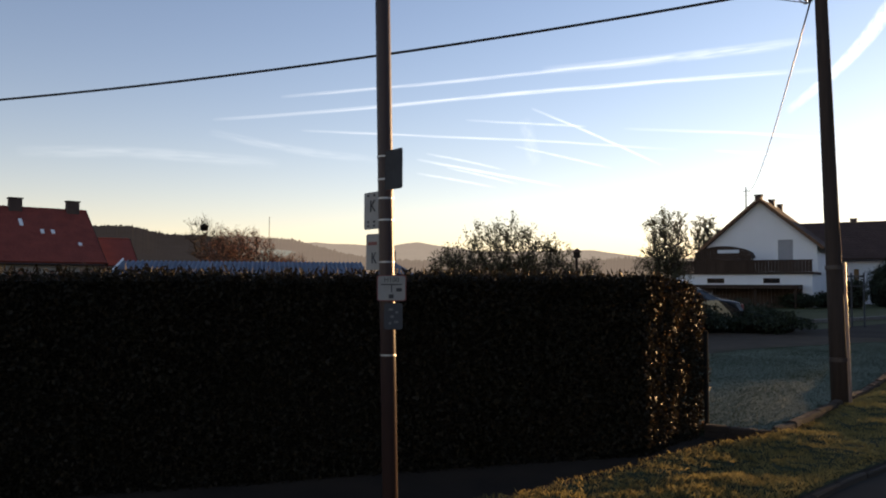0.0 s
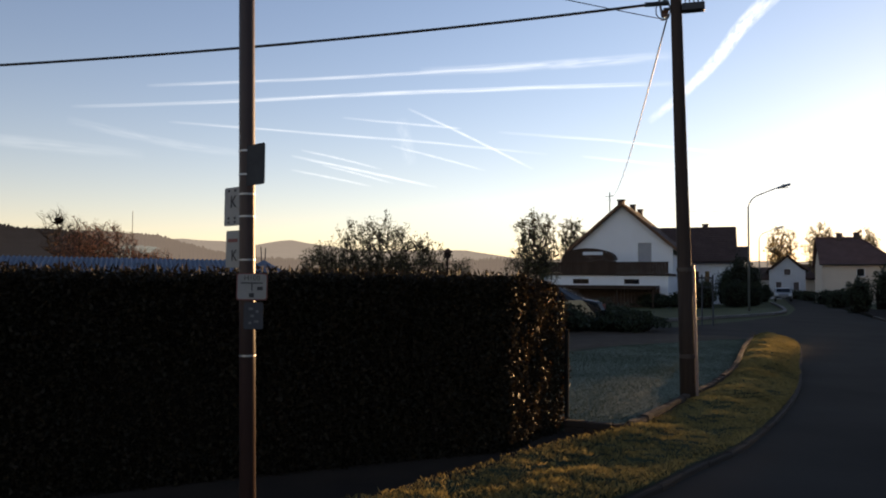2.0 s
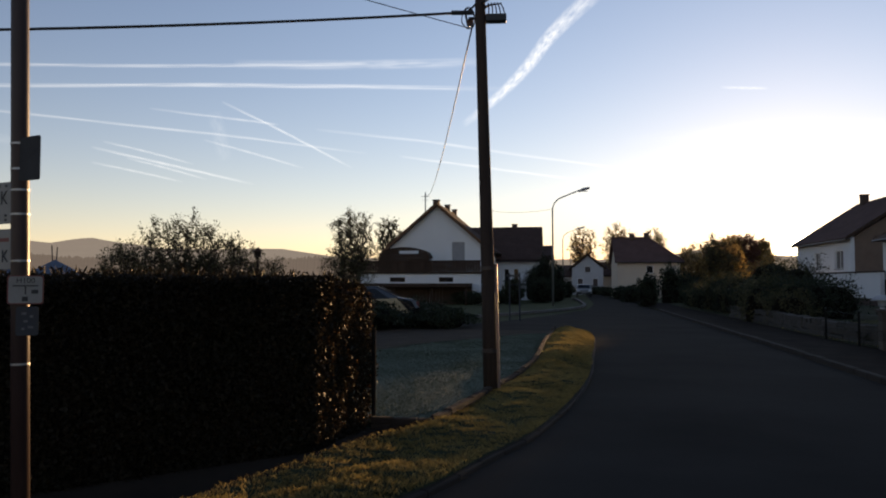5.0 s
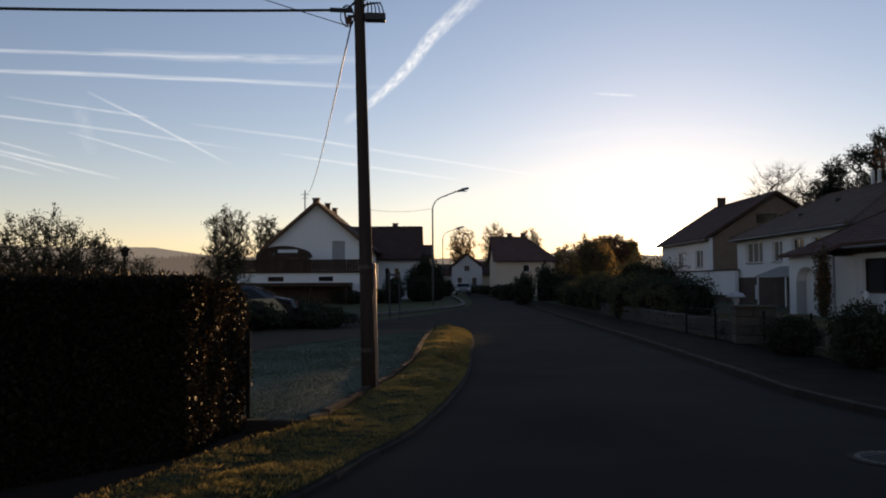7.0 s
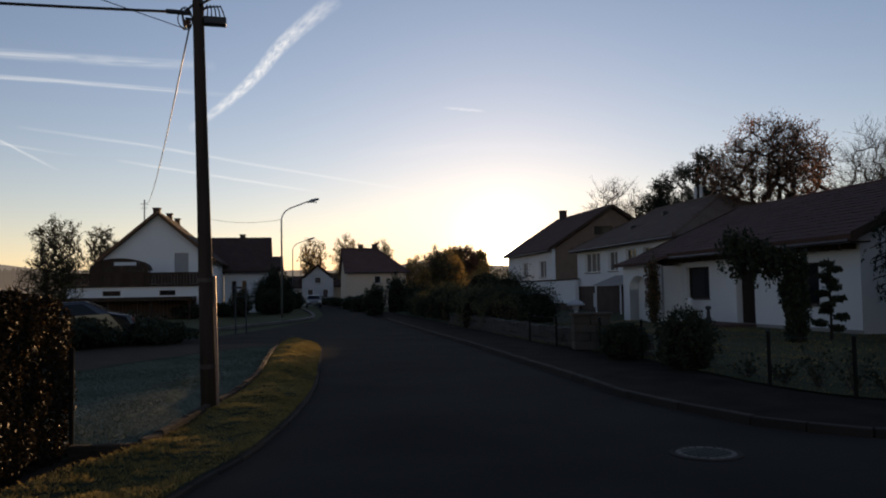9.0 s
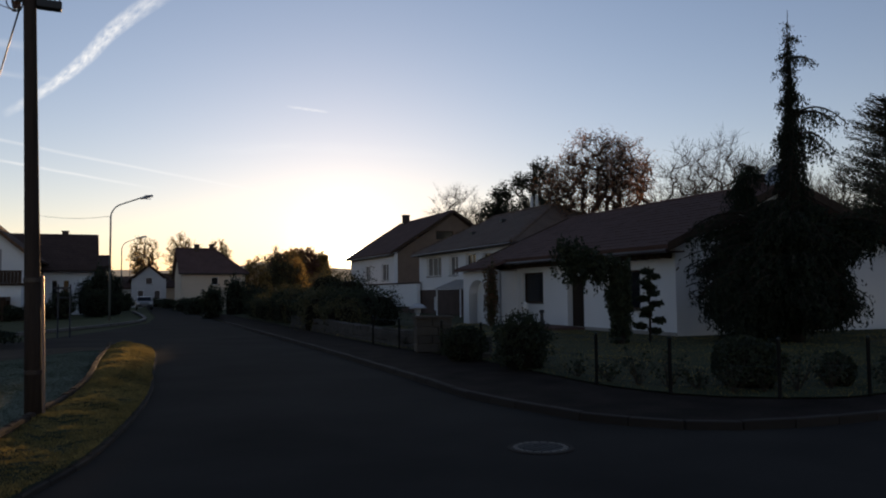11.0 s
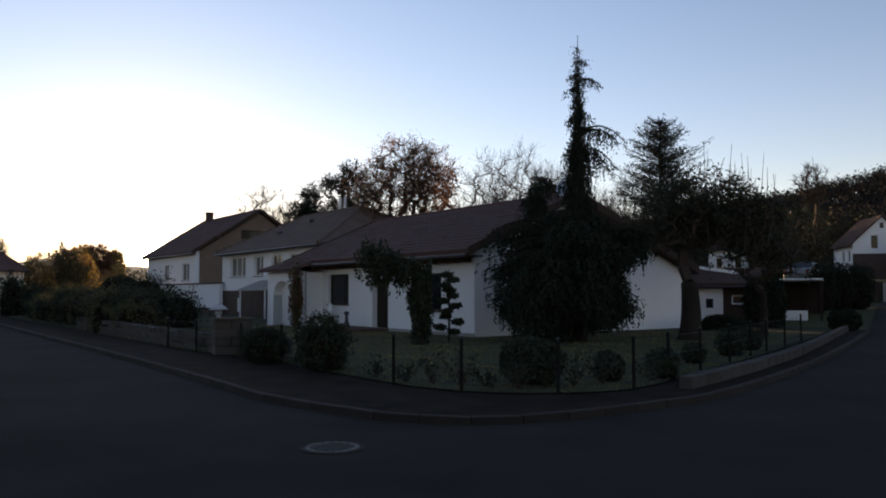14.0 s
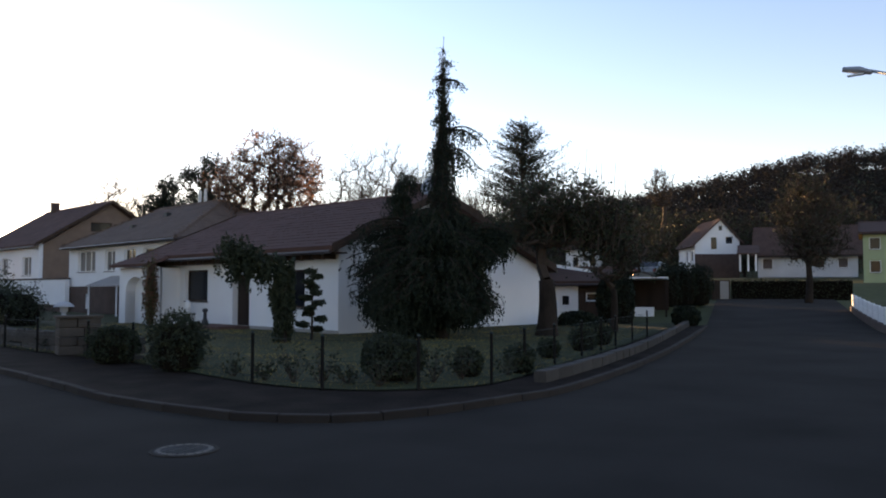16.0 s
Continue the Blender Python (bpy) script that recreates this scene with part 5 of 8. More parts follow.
simple_house("small_white_house", pose(q.x, q.y, 0, 0, 0, STREET - 90), 9, 4.3, 3.75, 5.4, RENDER_DULL, ROOF_DARK, "small white gabled house at the end of the street", side=[(0.7, 1.5, 1.0, 2.2, dict(mullions=0, pane=SHUTTER)), (2.8, 3.6, 1.0, 2.2, dict(mullions=0, pane=SHUTTER)), (1.7, 2.6, 3.0, 3.9, dict(mullions=0, pane=SHUTTER))], tiles=False)
q = at_range(-24.3, 118)
simple_house("low_white_house", pose(q.x - 1.5, q.y, 0, 0, 0, STREET), 3.4, 6, 2.6, 4.0, RENDER_DULL, ROOF_DARK, "low pale house beside the small white house", front=[(1.0, 1.9, 0.9, 1.9, dict(mullions=0, pane=SHUTTER))], tiles=False)
q = at_range(-27.2, 125)
simple_house("small_white_house", pose(q.x - 1.5, q.y, 0, 0, 0, STREET), 5, 6, 2.8, 4.6, RENDER_CREAM, ROOF_DARK, "small pale house at the end of the street", tiles=False)

# up the side street
hh = at_range(-87.75, 110)
fh = thing("hill_house", pose(hh.x, hh.y, 3.85, 0, 0, -71), "white gabled house with a brown garage floor up the side street", "house", "houses")
FW, FA, E_L, E_R, F_TOP = 5.9, 3.4, 3.7, 4.15, 6.95  # width, the ridge's place, its two eaves and its top
g = Shape()
fo = [(2.1, 2.95, 3.0, 4.7), (4.05, 5.05, 3.75, 4.75)]
cuts = sorted({0, FA, FW, *[v for o in fo for v in o[:2]]})


def hill_gable(x):
    return E_L + (F_TOP - E_L) * x / FA if x < FA else F_TOP + (E_R - F_TOP) * (x - FA) / (FW - FA)


for a, b in zip(cuts, cuts[1:]):
    lo = 2.4
    for o in [o for o in fo if o[0] < (a + b) / 2 < o[1]] + [None]:
        ha, hb = (o[2], o[2]) if o else (hill_gable(a), hill_gable(b))
        g.add([(x, y, z) for y in (0, 0.25) for x, z in ((a, lo), (b, lo), (b, hb), (a, ha))], [(0, 1, 2, 3), (4, 7, 6, 5), (0, 4, 5, 1), (1, 5, 6, 2), (2, 6, 7, 3), (3, 7, 4, 0)])
        lo = o[3] if o else lo
part("wall", g, RENDER_WHITE, fh)
for k in range(12):
    xa = 0.02 + k * (FW - 0.04) / 12
    part("garage_board", Shape().box(xa, xa + 0.475, 0.01, 0.25, -1.2, 2.398), SHINGLE, fh, "dark brown board of the garage floor")
SO = [(1.0, 2.0, 1.5, 2.9), (3.4, 4.4, 1.5, 2.9)]
side_m = Matrix(((0, 1, 0, 0), (-1, 0, 0, 0), (0, 0, 1, 0), (0, 0, 0, 1)))
wall(fh, "side_wall", -8.0, -0.252, -0.4, E_L - 0.05, RENDER_WHITE, side_m, [(-o[1], -o[0], o[2], o[3]) for o in SO], 0.25)
for o in SO:
    window(fh, side_m, -o[1], -o[0], o[2], o[3], mullions=0)
part("side_wall", Shape().box(FW - 0.25, FW, 0.252, 8.0, -0.4, E_R - 0.05), RENDER_WHITE, fh)
for o in fo:
    window(fh, ID, *o, mullions=0, sill=False)
part("attic_window", Shape().box(FA - 0.25, FA + 0.2, -0.02, -0.003, 5.55, 6.2), PANE, fh)
for xe, ze in ((-0.5, E_L - 0.45), (FW + 0.4, E_R - 0.42)):
    slab = roof_slab(-0.4, 8.4, -abs(FA - xe), ze, 0, F_TOP + 0.05, 0.16)
    slab.v = [(FA + (y if xe < FA else -y), x, z) for x, y, z in slab.v]
    part("roof", slab, ROOF_DARK, fh)
    t = tile_courses(-0.4, 8.4, -abs(FA - xe), ze, 0, F_TOP + 0.05)
    tagged(leaf_part("tiles", [(FA + (y if xe < FA else -y), x, z) for x, y, z in t], ROOF_DARK, fh), kind="stuff")
q = at_range(-91.8, 104)
simple_house("brown_roofed_house", pose(q.x, q.y, 3.3, 0, 0, -95), 10.9, 8.5, 2.7, 5.9, RENDER_DULL, ROOF_DARK, "white house with a broad dark brown roof up the side street", front=[(0.5, 1.7, 0.7, 2.0, dict(mullions=0, pane=SHUTTER)), (6.3, 7.4, 0.8, 2.0, dict(mullions=0)), (8.8, 9.9, 0.8, 2.0, dict(mullions=0, pane=SHUTTER))], over=0.7)
q = at_range(-90.6, 100)
porch_roof = thing("side_porch", pose(q.x, q.y, 3.8, 0, 0, -92), "small open porch beside the white gabled house", "porch", "")
for x in (0.05, 0.95, 1.8):
    part("post", Shape().box(x, x + 0.2, 0, 0.2, -0.1, 1.9), WHITE_PAINT, porch_roof)
part("porch_roof", Shape().add([(-0.2, -0.3, 1.9), (2.3, -0.3, 1.9), (2.3, 3.0, 3.0), (-0.2, 3.0, 3.0), (-0.2, -0.3, 2.04), (2.3, -0.3, 2.04), (2.3, 3.0, 3.14), (-0.2, 3.0, 3.14)], [(0, 3, 2, 1), (4, 5, 6, 7), (0, 1, 5, 4), (1, 2, 6, 5), (2, 3, 7, 6), (3, 0, 4, 7)]), ROOF_DARK, porch_roof)
simple_house("yellow_green_house", pose(80, -11.5, 2.45, 0, 0, -98), 8, 8, 4.2, 5.3, RENDER_LIME, ROOF_DARK, "yellow-green house at the side street", front=[(0.5, 1.4, 2.7, 3.8, dict(mullions=0)), (2.2, 3.2, 2.7, 3.8, dict(mullions=0)), (0.5, 1.4, 0.6, 1.7, dict(mullions=0))], tiles=False)
q = at_range(-79.0, 62)
simple_house("distant_house", pose(q.x, q.y, ground_z(q.x, q.y), 0, 0, -80), 2.8, 5, 4.75 - ground_z(q.x, q.y), 5.5 - ground_z(q.x, q.y), RENDER_WHITE, ROOF_DARK, "distant white house between the trees", front=[(0.5, 1.0, 2.4, 3.2, dict(mullions=0)), (1.8, 2.3, 2.4, 3.2, dict(mullions=0))], tiles=False)
gz = ground_z(36, 5)
simple_house("garden_shed", pose(35.2, 7.6, gz, 0, 0, -80), 3.2, 3.2, 1.75, 2.25, WOOD_DARK, ROOF_DARK, "dark wooden garden shed with a pale roof edge", category="shed", front=[(1.8, 2.3, 0.9, 1.3, dict(mullions=0))], tiles=False)
shed_ = bpy.data.objects["garden_shed"]
part("white_panel", Shape().box(0.35, 1.45, -0.03, -0.003, -0.1, 1.62), RENDER_WHITE, shed_, "white rendered panel of the shed front")
part("panel_window", Shape().box(0.75, 1.05, -0.045, -0.032, 0.75, 1.15), PANE, shed_)
part("roof_edge", Shape().add([(-0.3, y, z) for y in (-0.42, -0.38) for z in (2.55, 2.68)] + [(2.1, y, z) for y in (-0.42, -0.38) for z in (2.18, 2.31)], [(0, 1, 3, 2), (4, 6, 7, 5), (0, 4, 5, 1), (2, 3, 7, 6), (1, 5, 7, 3), (0, 2, 6, 4)]), WHITE_PAINT, shed_, "pale sloping roof edge")
port = thing("carport", pose(40, 4.8, ground_z(40, 4), 0, 0, -86), "low carport with a white roof edge", "carport")
part("roof_edge", Shape().box(0.0, 2.2, -0.1, 5, 1.85, 1.92), WHITE_PAINT, port)
for x in (0.05, 2.05):
    for y in (0, 4.8):
        part("post", Shape().box(x, x + 0.1, y, y + 0.1, -0.2, 1.818), MATT_BROWN, port)
# side wall added only to keep the low sun out of the carport
part("side_wall", Shape().box(0.0, 0.045, 0.12, 4.78, -0.1, 1.815), MATT_BROWN, port)
part("crate", Shape().box(0.45, 1.5, 0.3, 1.2, -0.1, 0.4), WHITE_PAINT, port)
part("back_wall", Shape().box(0.0, 2.2, 4.9, 5.0, -0.1, 1.815), MATT_BROWN, port)
# ---- hedge ----
HD, HN = Vector((0.906, 0.423, 0)), Vector((-0.423, 0.906, 0))
hedge = thing("hedge", ID, "tall clipped hedge, almost black in shade, brown-leaved end", "hedge")
FR, BR = Vector((1.17, 7.13, 0)), Vector((1.62, 8.22, 0))
FL, BL = FR - HD * 17, BR - HD * 17
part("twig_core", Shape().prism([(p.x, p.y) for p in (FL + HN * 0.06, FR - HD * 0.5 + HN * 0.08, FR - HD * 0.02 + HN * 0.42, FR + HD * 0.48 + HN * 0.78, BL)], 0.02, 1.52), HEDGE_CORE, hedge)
rng = np.random.default_rng(11)
n = 110000
a, b = rng.random(n), rng.random(n)
far = a**1.6  # denser towards the end that the camera faces
spots = []
hump = np.array([noise.noise(Vector((x * 17 * 0.9, z * 2.0, 3.3))) for x, z in zip(far, b)])
front = np.array(FR)[None] - np.array(HD)[None] * (far * 15)[:, None] + np.array(HN)[None] * (0.03 - 0.05 * hump + rng.normal(size=n) * 0.03)[:, None]
front[:, 2] = 0.03 + b * 1.55
round_off = np.clip(1 - far * 15 / 0.3, 0, 1) * 0.205  # the end is clipped to an oblique, rounded corner
front += np.array(HN)[None] * round_off[:, None]
m = 22000
top = np.array(FR)[None] - np.array(HD)[None] * (rng.random(m) * 15)[:, None] + np.array(HN)[None] * (rng.random(m) * 1.05)[:, None]
top[:, 2] = 1.54 + 0.03 * rng.normal(size=m) + 0.03 * np.array([noise.noise(Vector((x * 1.2, y * 1.2, 0))) for x, y in top[:, :2]])
m = 9000
t = rng.random(m)
EN = Vector((BR.y - FR.y, FR.x - BR.x, 0)).normalized()  # the end face looks obliquely to the road
end = np.array(FR)[None] + np.array(HD)[None] * (0.87 * t)[:, None] + np.array(HN)[None] * (0.205 + 0.595 * t)[:, None] + np.array(EN)[None] * (0.02 * rng.normal(size=m))[:, None]
end[:, 2] = 0.03 + rng.random(m) * (1.53 - 0.16 * t**3)
end += np.array([noise.noise(Vector(q) * 2.5) for q in end])[:, None] * np.array(EN)[None] * 0.09
deep = end + np.array(EN)[None] * rng.uniform(-0.3, -0.02, m)[:, None]
brown = rng.random(m) < 0.12
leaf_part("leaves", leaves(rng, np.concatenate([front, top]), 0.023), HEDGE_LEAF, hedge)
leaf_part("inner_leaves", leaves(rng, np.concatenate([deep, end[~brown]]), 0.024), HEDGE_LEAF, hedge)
near = np.array(FR)[None] - np.array(HD)[None] * (rng.random(380) ** 1.6 * 0.9)[:, None] + np.array(HN)[None] * rng.uniform(-0.05, 0.02, 380)[:, None]
near += np.array(HN)[None] * (np.clip(1 - ((np.array(FR)[None] - near) @ np.array(HD)) / 0.3, 0, 1) * 0.205)[:, None]
near[:, 2] = 0.05 + rng.random(380) * 1.47
leaf_part("end_leaves", leaves(rng, np.concatenate([end[brown], near]), 0.0125), BEECH_LEAF, hedge, "dry brown beech leaves, coloured brighter for the sun's glints")
m = 1600
tw = np.array(FR)[None] - np.array(HD)[None] * (rng.random(m) * 15)[:, None] + np.array(HN)[None] * (rng.random(m) * 1.0)[:, None]
tw[:, 2] = 1.58 + 0.04 * rng.random(m)
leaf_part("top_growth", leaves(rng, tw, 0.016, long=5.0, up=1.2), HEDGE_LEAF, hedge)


# ---- small garden things seen over the hedge ----
hut = thing("garden_hut", pose(-3.72, 19.55, 0, 0, 0, 12), "small garden hut with a blue pyramid roof and two thin pipes", "hut")
part("hut_wall", Shape().box(-0.5, 0.5, -0.5, 0.5, -0.05, 1.7), MATT_BROWN, hut)
part("hut_roof", Shape().add([(-0.62, -0.62, 1.66), (0.62, -0.62, 1.66), (0.62, 0.62, 1.66), (-0.62, 0.62, 1.66), (-0.62, -0.62, 1.7), (0.62, -0.62, 1.7), (0.62, 0.62, 1.7), (-0.62, 0.62, 1.7), (0, 0, 2.07)],
                             [(3, 2, 1, 0), (0, 1, 5, 4), (1, 2, 6, 5), (2, 3, 7, 6), (3, 0, 4, 7), (4, 5, 8), (5, 6, 8), (6, 7, 8), (7, 4, 8)]), BLUE_SHEET, hut, "blue sheet roof")
for dx, top in ((-0.05, 2.39), (0.03, 2.36)):
    part("pipe", Shape().tube([(dx, 0, 1.98), (dx * 1.4, 0, top)], 0.014, 6), DARK_METAL, hut)
feeder = thing("bird_feeder", pose(0.61, 13.97, 0, 0, 0, 8), "dark bird feeder with a pitched roof on a thin pole", "bird feeder")
part("pole", Shape().tube([(0, 0, -0.05), (0, 0, 1.97)], 0.02, 8), MATT_BROWN, feeder)
part("feeder_box", Shape().box(-0.05, 0.05, -0.05, 0.05, 1.97, 2.08), MATT_BROWN, feeder)
part("feeder_roof", Shape().add([(-0.085, -0.08, 2.07), (0.085, -0.08, 2.07), (0.085, 0.08, 2.07), (-0.085, 0.08, 2.07), (0, -0.08, 2.14), (0, 0.08, 2.14)],
                                [(3, 2, 1, 0), (0, 1, 4), (2, 3, 5), (1, 2, 5, 4), (3, 0, 4, 5)]), ROOF_DARK, feeder)


# ---- grass ----
def inside(poly, x, y):
    px, py = np.array(poly).T
    qx, qy = np.roll(px, -1), np.roll(py, -1)
    hit = np.zeros(len(x), bool)
    for a, b, c, d in zip(px, py, qx, qy):
        if b != d:
            hit ^= ((b > y) != (d > y)) & (x < (c - a) * (y - b) / (d - b) + a)
    return hit


def grass(name, poly, n, z, height, mat, label, rng, box, clump=0.8):
    x, y = rng.uniform(box[0], box[1], n), rng.uniform(box[2], box[3], n)
    keep = inside(poly, x, y)
    x, y = x[keep], y[keep]
    k = np.array([noise.noise(Vector((a * clump, b * clump, 7))) for a, b in zip(x, y)])
    h = height * (0.7 + 0.9 * np.clip(k + 0.2, 0, 1)) * rng.uniform(0.5, 1.3, len(x))
    ang = rng.uniform(0, 2 * math.pi, len(x))
    w = 0.002 + 0.002 * rng.random(len(x))
    lean = rng.normal(size=(len(x), 2)) * 0.5 * h[:, None]
    base = np.stack([x, y, np.array([z(a, b) for a, b in zip(x, y)]) if callable(z) else np.full(len(x), z)], 1)
    d = np.stack([np.cos(ang), np.sin(ang), 0 * ang], 1) * w[:, None]
    tip = base + np.stack([lean[:, 0], lean[:, 1], h], 1)
    mid = base + np.stack([lean[:, 0] * 0.35, lean[:, 1] * 0.35, h * 0.6], 1)
    v = np.stack([base - d, base + d, mid + d * 0.7, tip], 1).reshape(-1, 3)
    ob = leaf_part(name, v, mat)
    return tagged(ob, label, "grass", "", "stuff")


grass("verge_grass", verge_poly, 1300000, verge_top, 0.034, BLADE, "rough grass of the verge, sunlit yellow mixed into its blade colours", rng, (-4, 10.6, 3, 22.5))
grass("lawn_grass", lawn_poly, 300000, lawn_z, 0.016, FROST_BLADE, "short frosted grass blades", rng, (0, 9.3, 7, 21.4))
grass("garden_grass", garden_poly, 60000, 0.1, 0.05, BLADE, "short garden grass in shade", rng, (10, 30, 2.5, 24))


# ---- trees and shrubs ----
def envelope_tree(name, place, yaw, label, seed, trunk, fork, blobs, n, twig=0.012, leaf_mat=None, leaf=0.1, per=0, sub=3, sub_len=0.5, spread=0.08, category="tree", group="trees", lift=0.35, stems=1):
    """A tree whose twigs fill a crown of given rounded masses (x to the viewer's right, z up), its limbs thickening with what they carry."""
    t = thing(name, Matrix.Translation(place) @ pose(0, 0, 0, 0, 0, yaw), label, category, group)
    r = np.random.default_rng(seed)
    b = np.array(blobs, float)
    vol = b[:, 3] * b[:, 4] * b[:, 5]
    pick = r.choice(len(b), n, p=vol**0.8 / (vol**0.8).sum())
    d = r.normal(size=(n, 3))
    d /= np.linalg.norm(d, axis=1)[:, None]
    k = np.array([noise.noise(Vector(q) * 2.0 + Vector((seed % 17, 0, 0))) for q in d])
    goal = b[pick, :3] + d * b[pick, 3:] * ((r.random(n) ** 0.4) * (1 + 0.35 * k))[:, None]
    goal[:, 2] = np.maximum(goal[:, 2], 0.1)
    goal = goal[np.argsort(np.linalg.norm(goal - np.array((0, 0, fork)), axis=1))]
    nodes = [np.array((0.03 * math.sin(3 * q) * fork, 0.02 * fork * q, fork * q)) for q in np.linspace(0, 1, 6)]
    parent, edge = [-1, 0, 1, 2, 3, 4], []
    for g in goal:
        have = np.array(nodes[5:])
        cost = np.linalg.norm(have - g, axis=1) + 0.8 * np.maximum(0, have[:, 2] - g[2] + 0.1)
        i = int(np.argmin(cost)) + 5
        gap = g - nodes[i]
        mid = nodes[i] + gap * 0.5 + np.array((0, 0, -0.06)) * np.linalg.norm(gap) + r.normal(size=3) * 0.07 * np.linalg.norm(gap)
        nodes += [mid, g]
        parent += [i, len(nodes) - 2]
    load = np.ones(len(nodes))
    for i in range(len(nodes) - 1, 0, -1):
        load[parent[i]] += load[i]
    rad = [float(q) for q in np.minimum(trunk * 0.8, twig * load**0.42)]
    tr = [trunk * (1.25 if i == 0 else 1 - 0.06 * i) for i in range(6)]
    part("trunk", Shape().tube([Vector(q) for q in [nodes[0] - np.array((0, 0, 0.15))] + nodes[1:6]], tr, 9), BARK, t, smooth=True)
    s = Shape()
    for i in range(6, len(nodes)):
        p = parent[i]
        s.tube([Vector(nodes[p]), Vector(nodes[i])], [min(rad[p], rad[i] * 1.35), rad[i]], 5 if rad[i] > 3 * twig else 3, caps=False)
    spots = []
    for g in goal:
        out = (g - b[:, :3].mean(0)) / (np.abs(b[:, 3:]).max() + 0.1)
        for q in range(sub):
            w = r.normal(size=3) + out + np.array((0, 0, lift))
            e = g + w / np.linalg.norm(w) * sub_len * r.uniform(0.5, 1.2)
            s.tube([Vector(g), Vector(e)], [twig * 0.75, twig * 0.45], 3, caps=False)
            for u in r.random(per):
                spots.append(g + (e - g) * u)
    part("branchwork", s, TWIG, t)
    if per:
        sp = np.array(spots)
        leaf_part("crown", leaves(r, sp + r.normal(size=sp.shape) * spread, leaf), leaf_mat, t)
    return t


def bush(name, place, label, seed, size, mat, n, leaf, category="bush", group="garden bushes", core=True, rough=0.12):
    """A rounded clipped or loose bush of many leaves on a dark twiggy heart."""
    t = thing(name, Matrix.Translation(place), label, category, group)
    r = np.random.default_rng(seed)
    w, d, h = size
    if core:
        s = Shape().lathe([(0.05, 0.0), (0.42, 0.06), (0.5, 0.35), (0.46, 0.65), (0.3, 0.88), (0.05, 0.95)], 12)
        s.v = [(x * w * 0.8 * (1 + 0.2 * noise.noise(Vector((x, y, z)) * 3)), y * d * 0.8, z * h * 0.86) for x, y, z in s.v]
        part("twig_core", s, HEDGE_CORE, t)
    q = blob_spots(r, n, (0, 0, h * 0.48), (w / 2, d / 2, h / 2), 0.82 - rough, rough)
    q += np.array([noise.noise(Vector(c) * (6.0 / w) + Vector((seed, 0, 0))) for c in q])[:, None] * (q - np.array((0, 0, h * 0.4))) * rough
    q[:, 2] = np.maximum(q[:, 2], 0.02)
    leaf_part("leaves", leaves(r, q, leaf), mat, t)
    return t


def drooping_branch(r, start, way, length, drop, strands, strand_len, step=0.05):
    """An arching bough with hanging curtains: bough points and the places of its needles."""
    pts, spots = [], []
    s = Vector(start)
    d = Vector(way).normalized()
    for i in range(9):
        f = i / 8
        p = s + d * length * f + Vector((0, 0, 0.25 * length * math.sin(f * 2.2) - drop * f * f))
        pts.append(p)
    for i in range(1, 9):
        for k in range(strands):
            p = pts[i - 1].lerp(pts[i], r.random())
            l = strand_len * r.uniform(0.3, 1.25) * (0.5 + 0.5 * math.sin(i / 9 * math.pi))
            m = max(2, int(l / step))
            side = Vector((r.normal() * 0.05, r.normal() * 0.05, 0))
            for j in range(m):
                spots.append((p.x + side.x * (1 + j / m), p.y + side.y * (1 + j / m), p.z - l * j / m))
    return pts, spots


def weeping_conifer(name, place, label, seed, boughs, height, trunk=0.22, leaf=0.045):
    t = thing(name, Matrix.Translation(place), label, "tree", "trees")
    r = np.random.default_rng(seed)
    tr = [(0.05 * math.sin(z * 1.3), 0.04 * math.cos(z), z) for z in np.linspace(0, height, 16)]
    part("trunk", Shape().tube(tr, [max(0.008, trunk * (1 - i / 15) ** 1.1) for i in range(16)], 8), BARK, t, smooth=True)
    s, spots = Shape(), []
    for z, az, length, drop, strands, sl in boughs:
        d = at_range(az, 1.0)
        pts, sp = drooping_branch(r, (0, 0, z), (d.x, d.y, 0.12), length, drop, strands, sl)
        s.tube(pts, [0.03 * (1 - 0.1 * i) * min(1, length) + 0.006 for i in range(9)], 5, caps=False)
        spots += sp
    part("boughwork", s, BARK, t)
    sp = np.array(spots)
    sp = sp + r.normal(size=sp.shape) * 0.022
    sp[:, 2] = np.maximum(sp[:, 2], 0.06)
    leaf_part("hanging_foliage", leaves(r, sp, leaf * np.clip(1.2 - 0.6 * sp[:, 2] / height, 0.55, 1.0), long=2.4, droop=1.0), LEAF_FIR, t)
    return t


# the weeping conifer before the bungalow: azimuth 20 lies to one side of it as seen from the road, -160 to the other
r0 = np.random.default_rng(21)
boughs = []
for k in range(60):  # skirt of limbs that hang to the ground, a little further out to one side
    z0 = (0.8, 1.3, 1.85, 2.4, 2.95, 3.5)[k // 10] + r0.normal() * 0.05  # in tiers, each with its own fringe
    a0 = k * 137.5 + r0.uniform(-20, 20)
    side = math.cos(radians(a0 - 20))
    reach = (2.2 + 0.55 * side) * (1.0 if z0 < 2.3 else max(0.3, 1.0 - (z0 - 2.3) * 0.42)) * r0.uniform(0.72, 1.08)
    drop = r0.uniform(0.3, 0.8)
    for q in range(10):
        z = max(0.4, z0 + r0.normal() * 0.09)
        boughs.append((z, a0 + r0.normal() * 15, reach * r0.uniform(0.55, 1.08), min(drop, 0.5 * z), 6, min(z * 0.85, r0.uniform(0.15, 0.85))))
for k in range(18):  # the bunch that hangs out over the wall
    boughs.append((r0.uniform(2.5, 3.0), -160 + r0.uniform(-9, 9), r0.uniform(1.5, 2.15), 0.4, 9, r0.uniform(0.5, 1.2)))
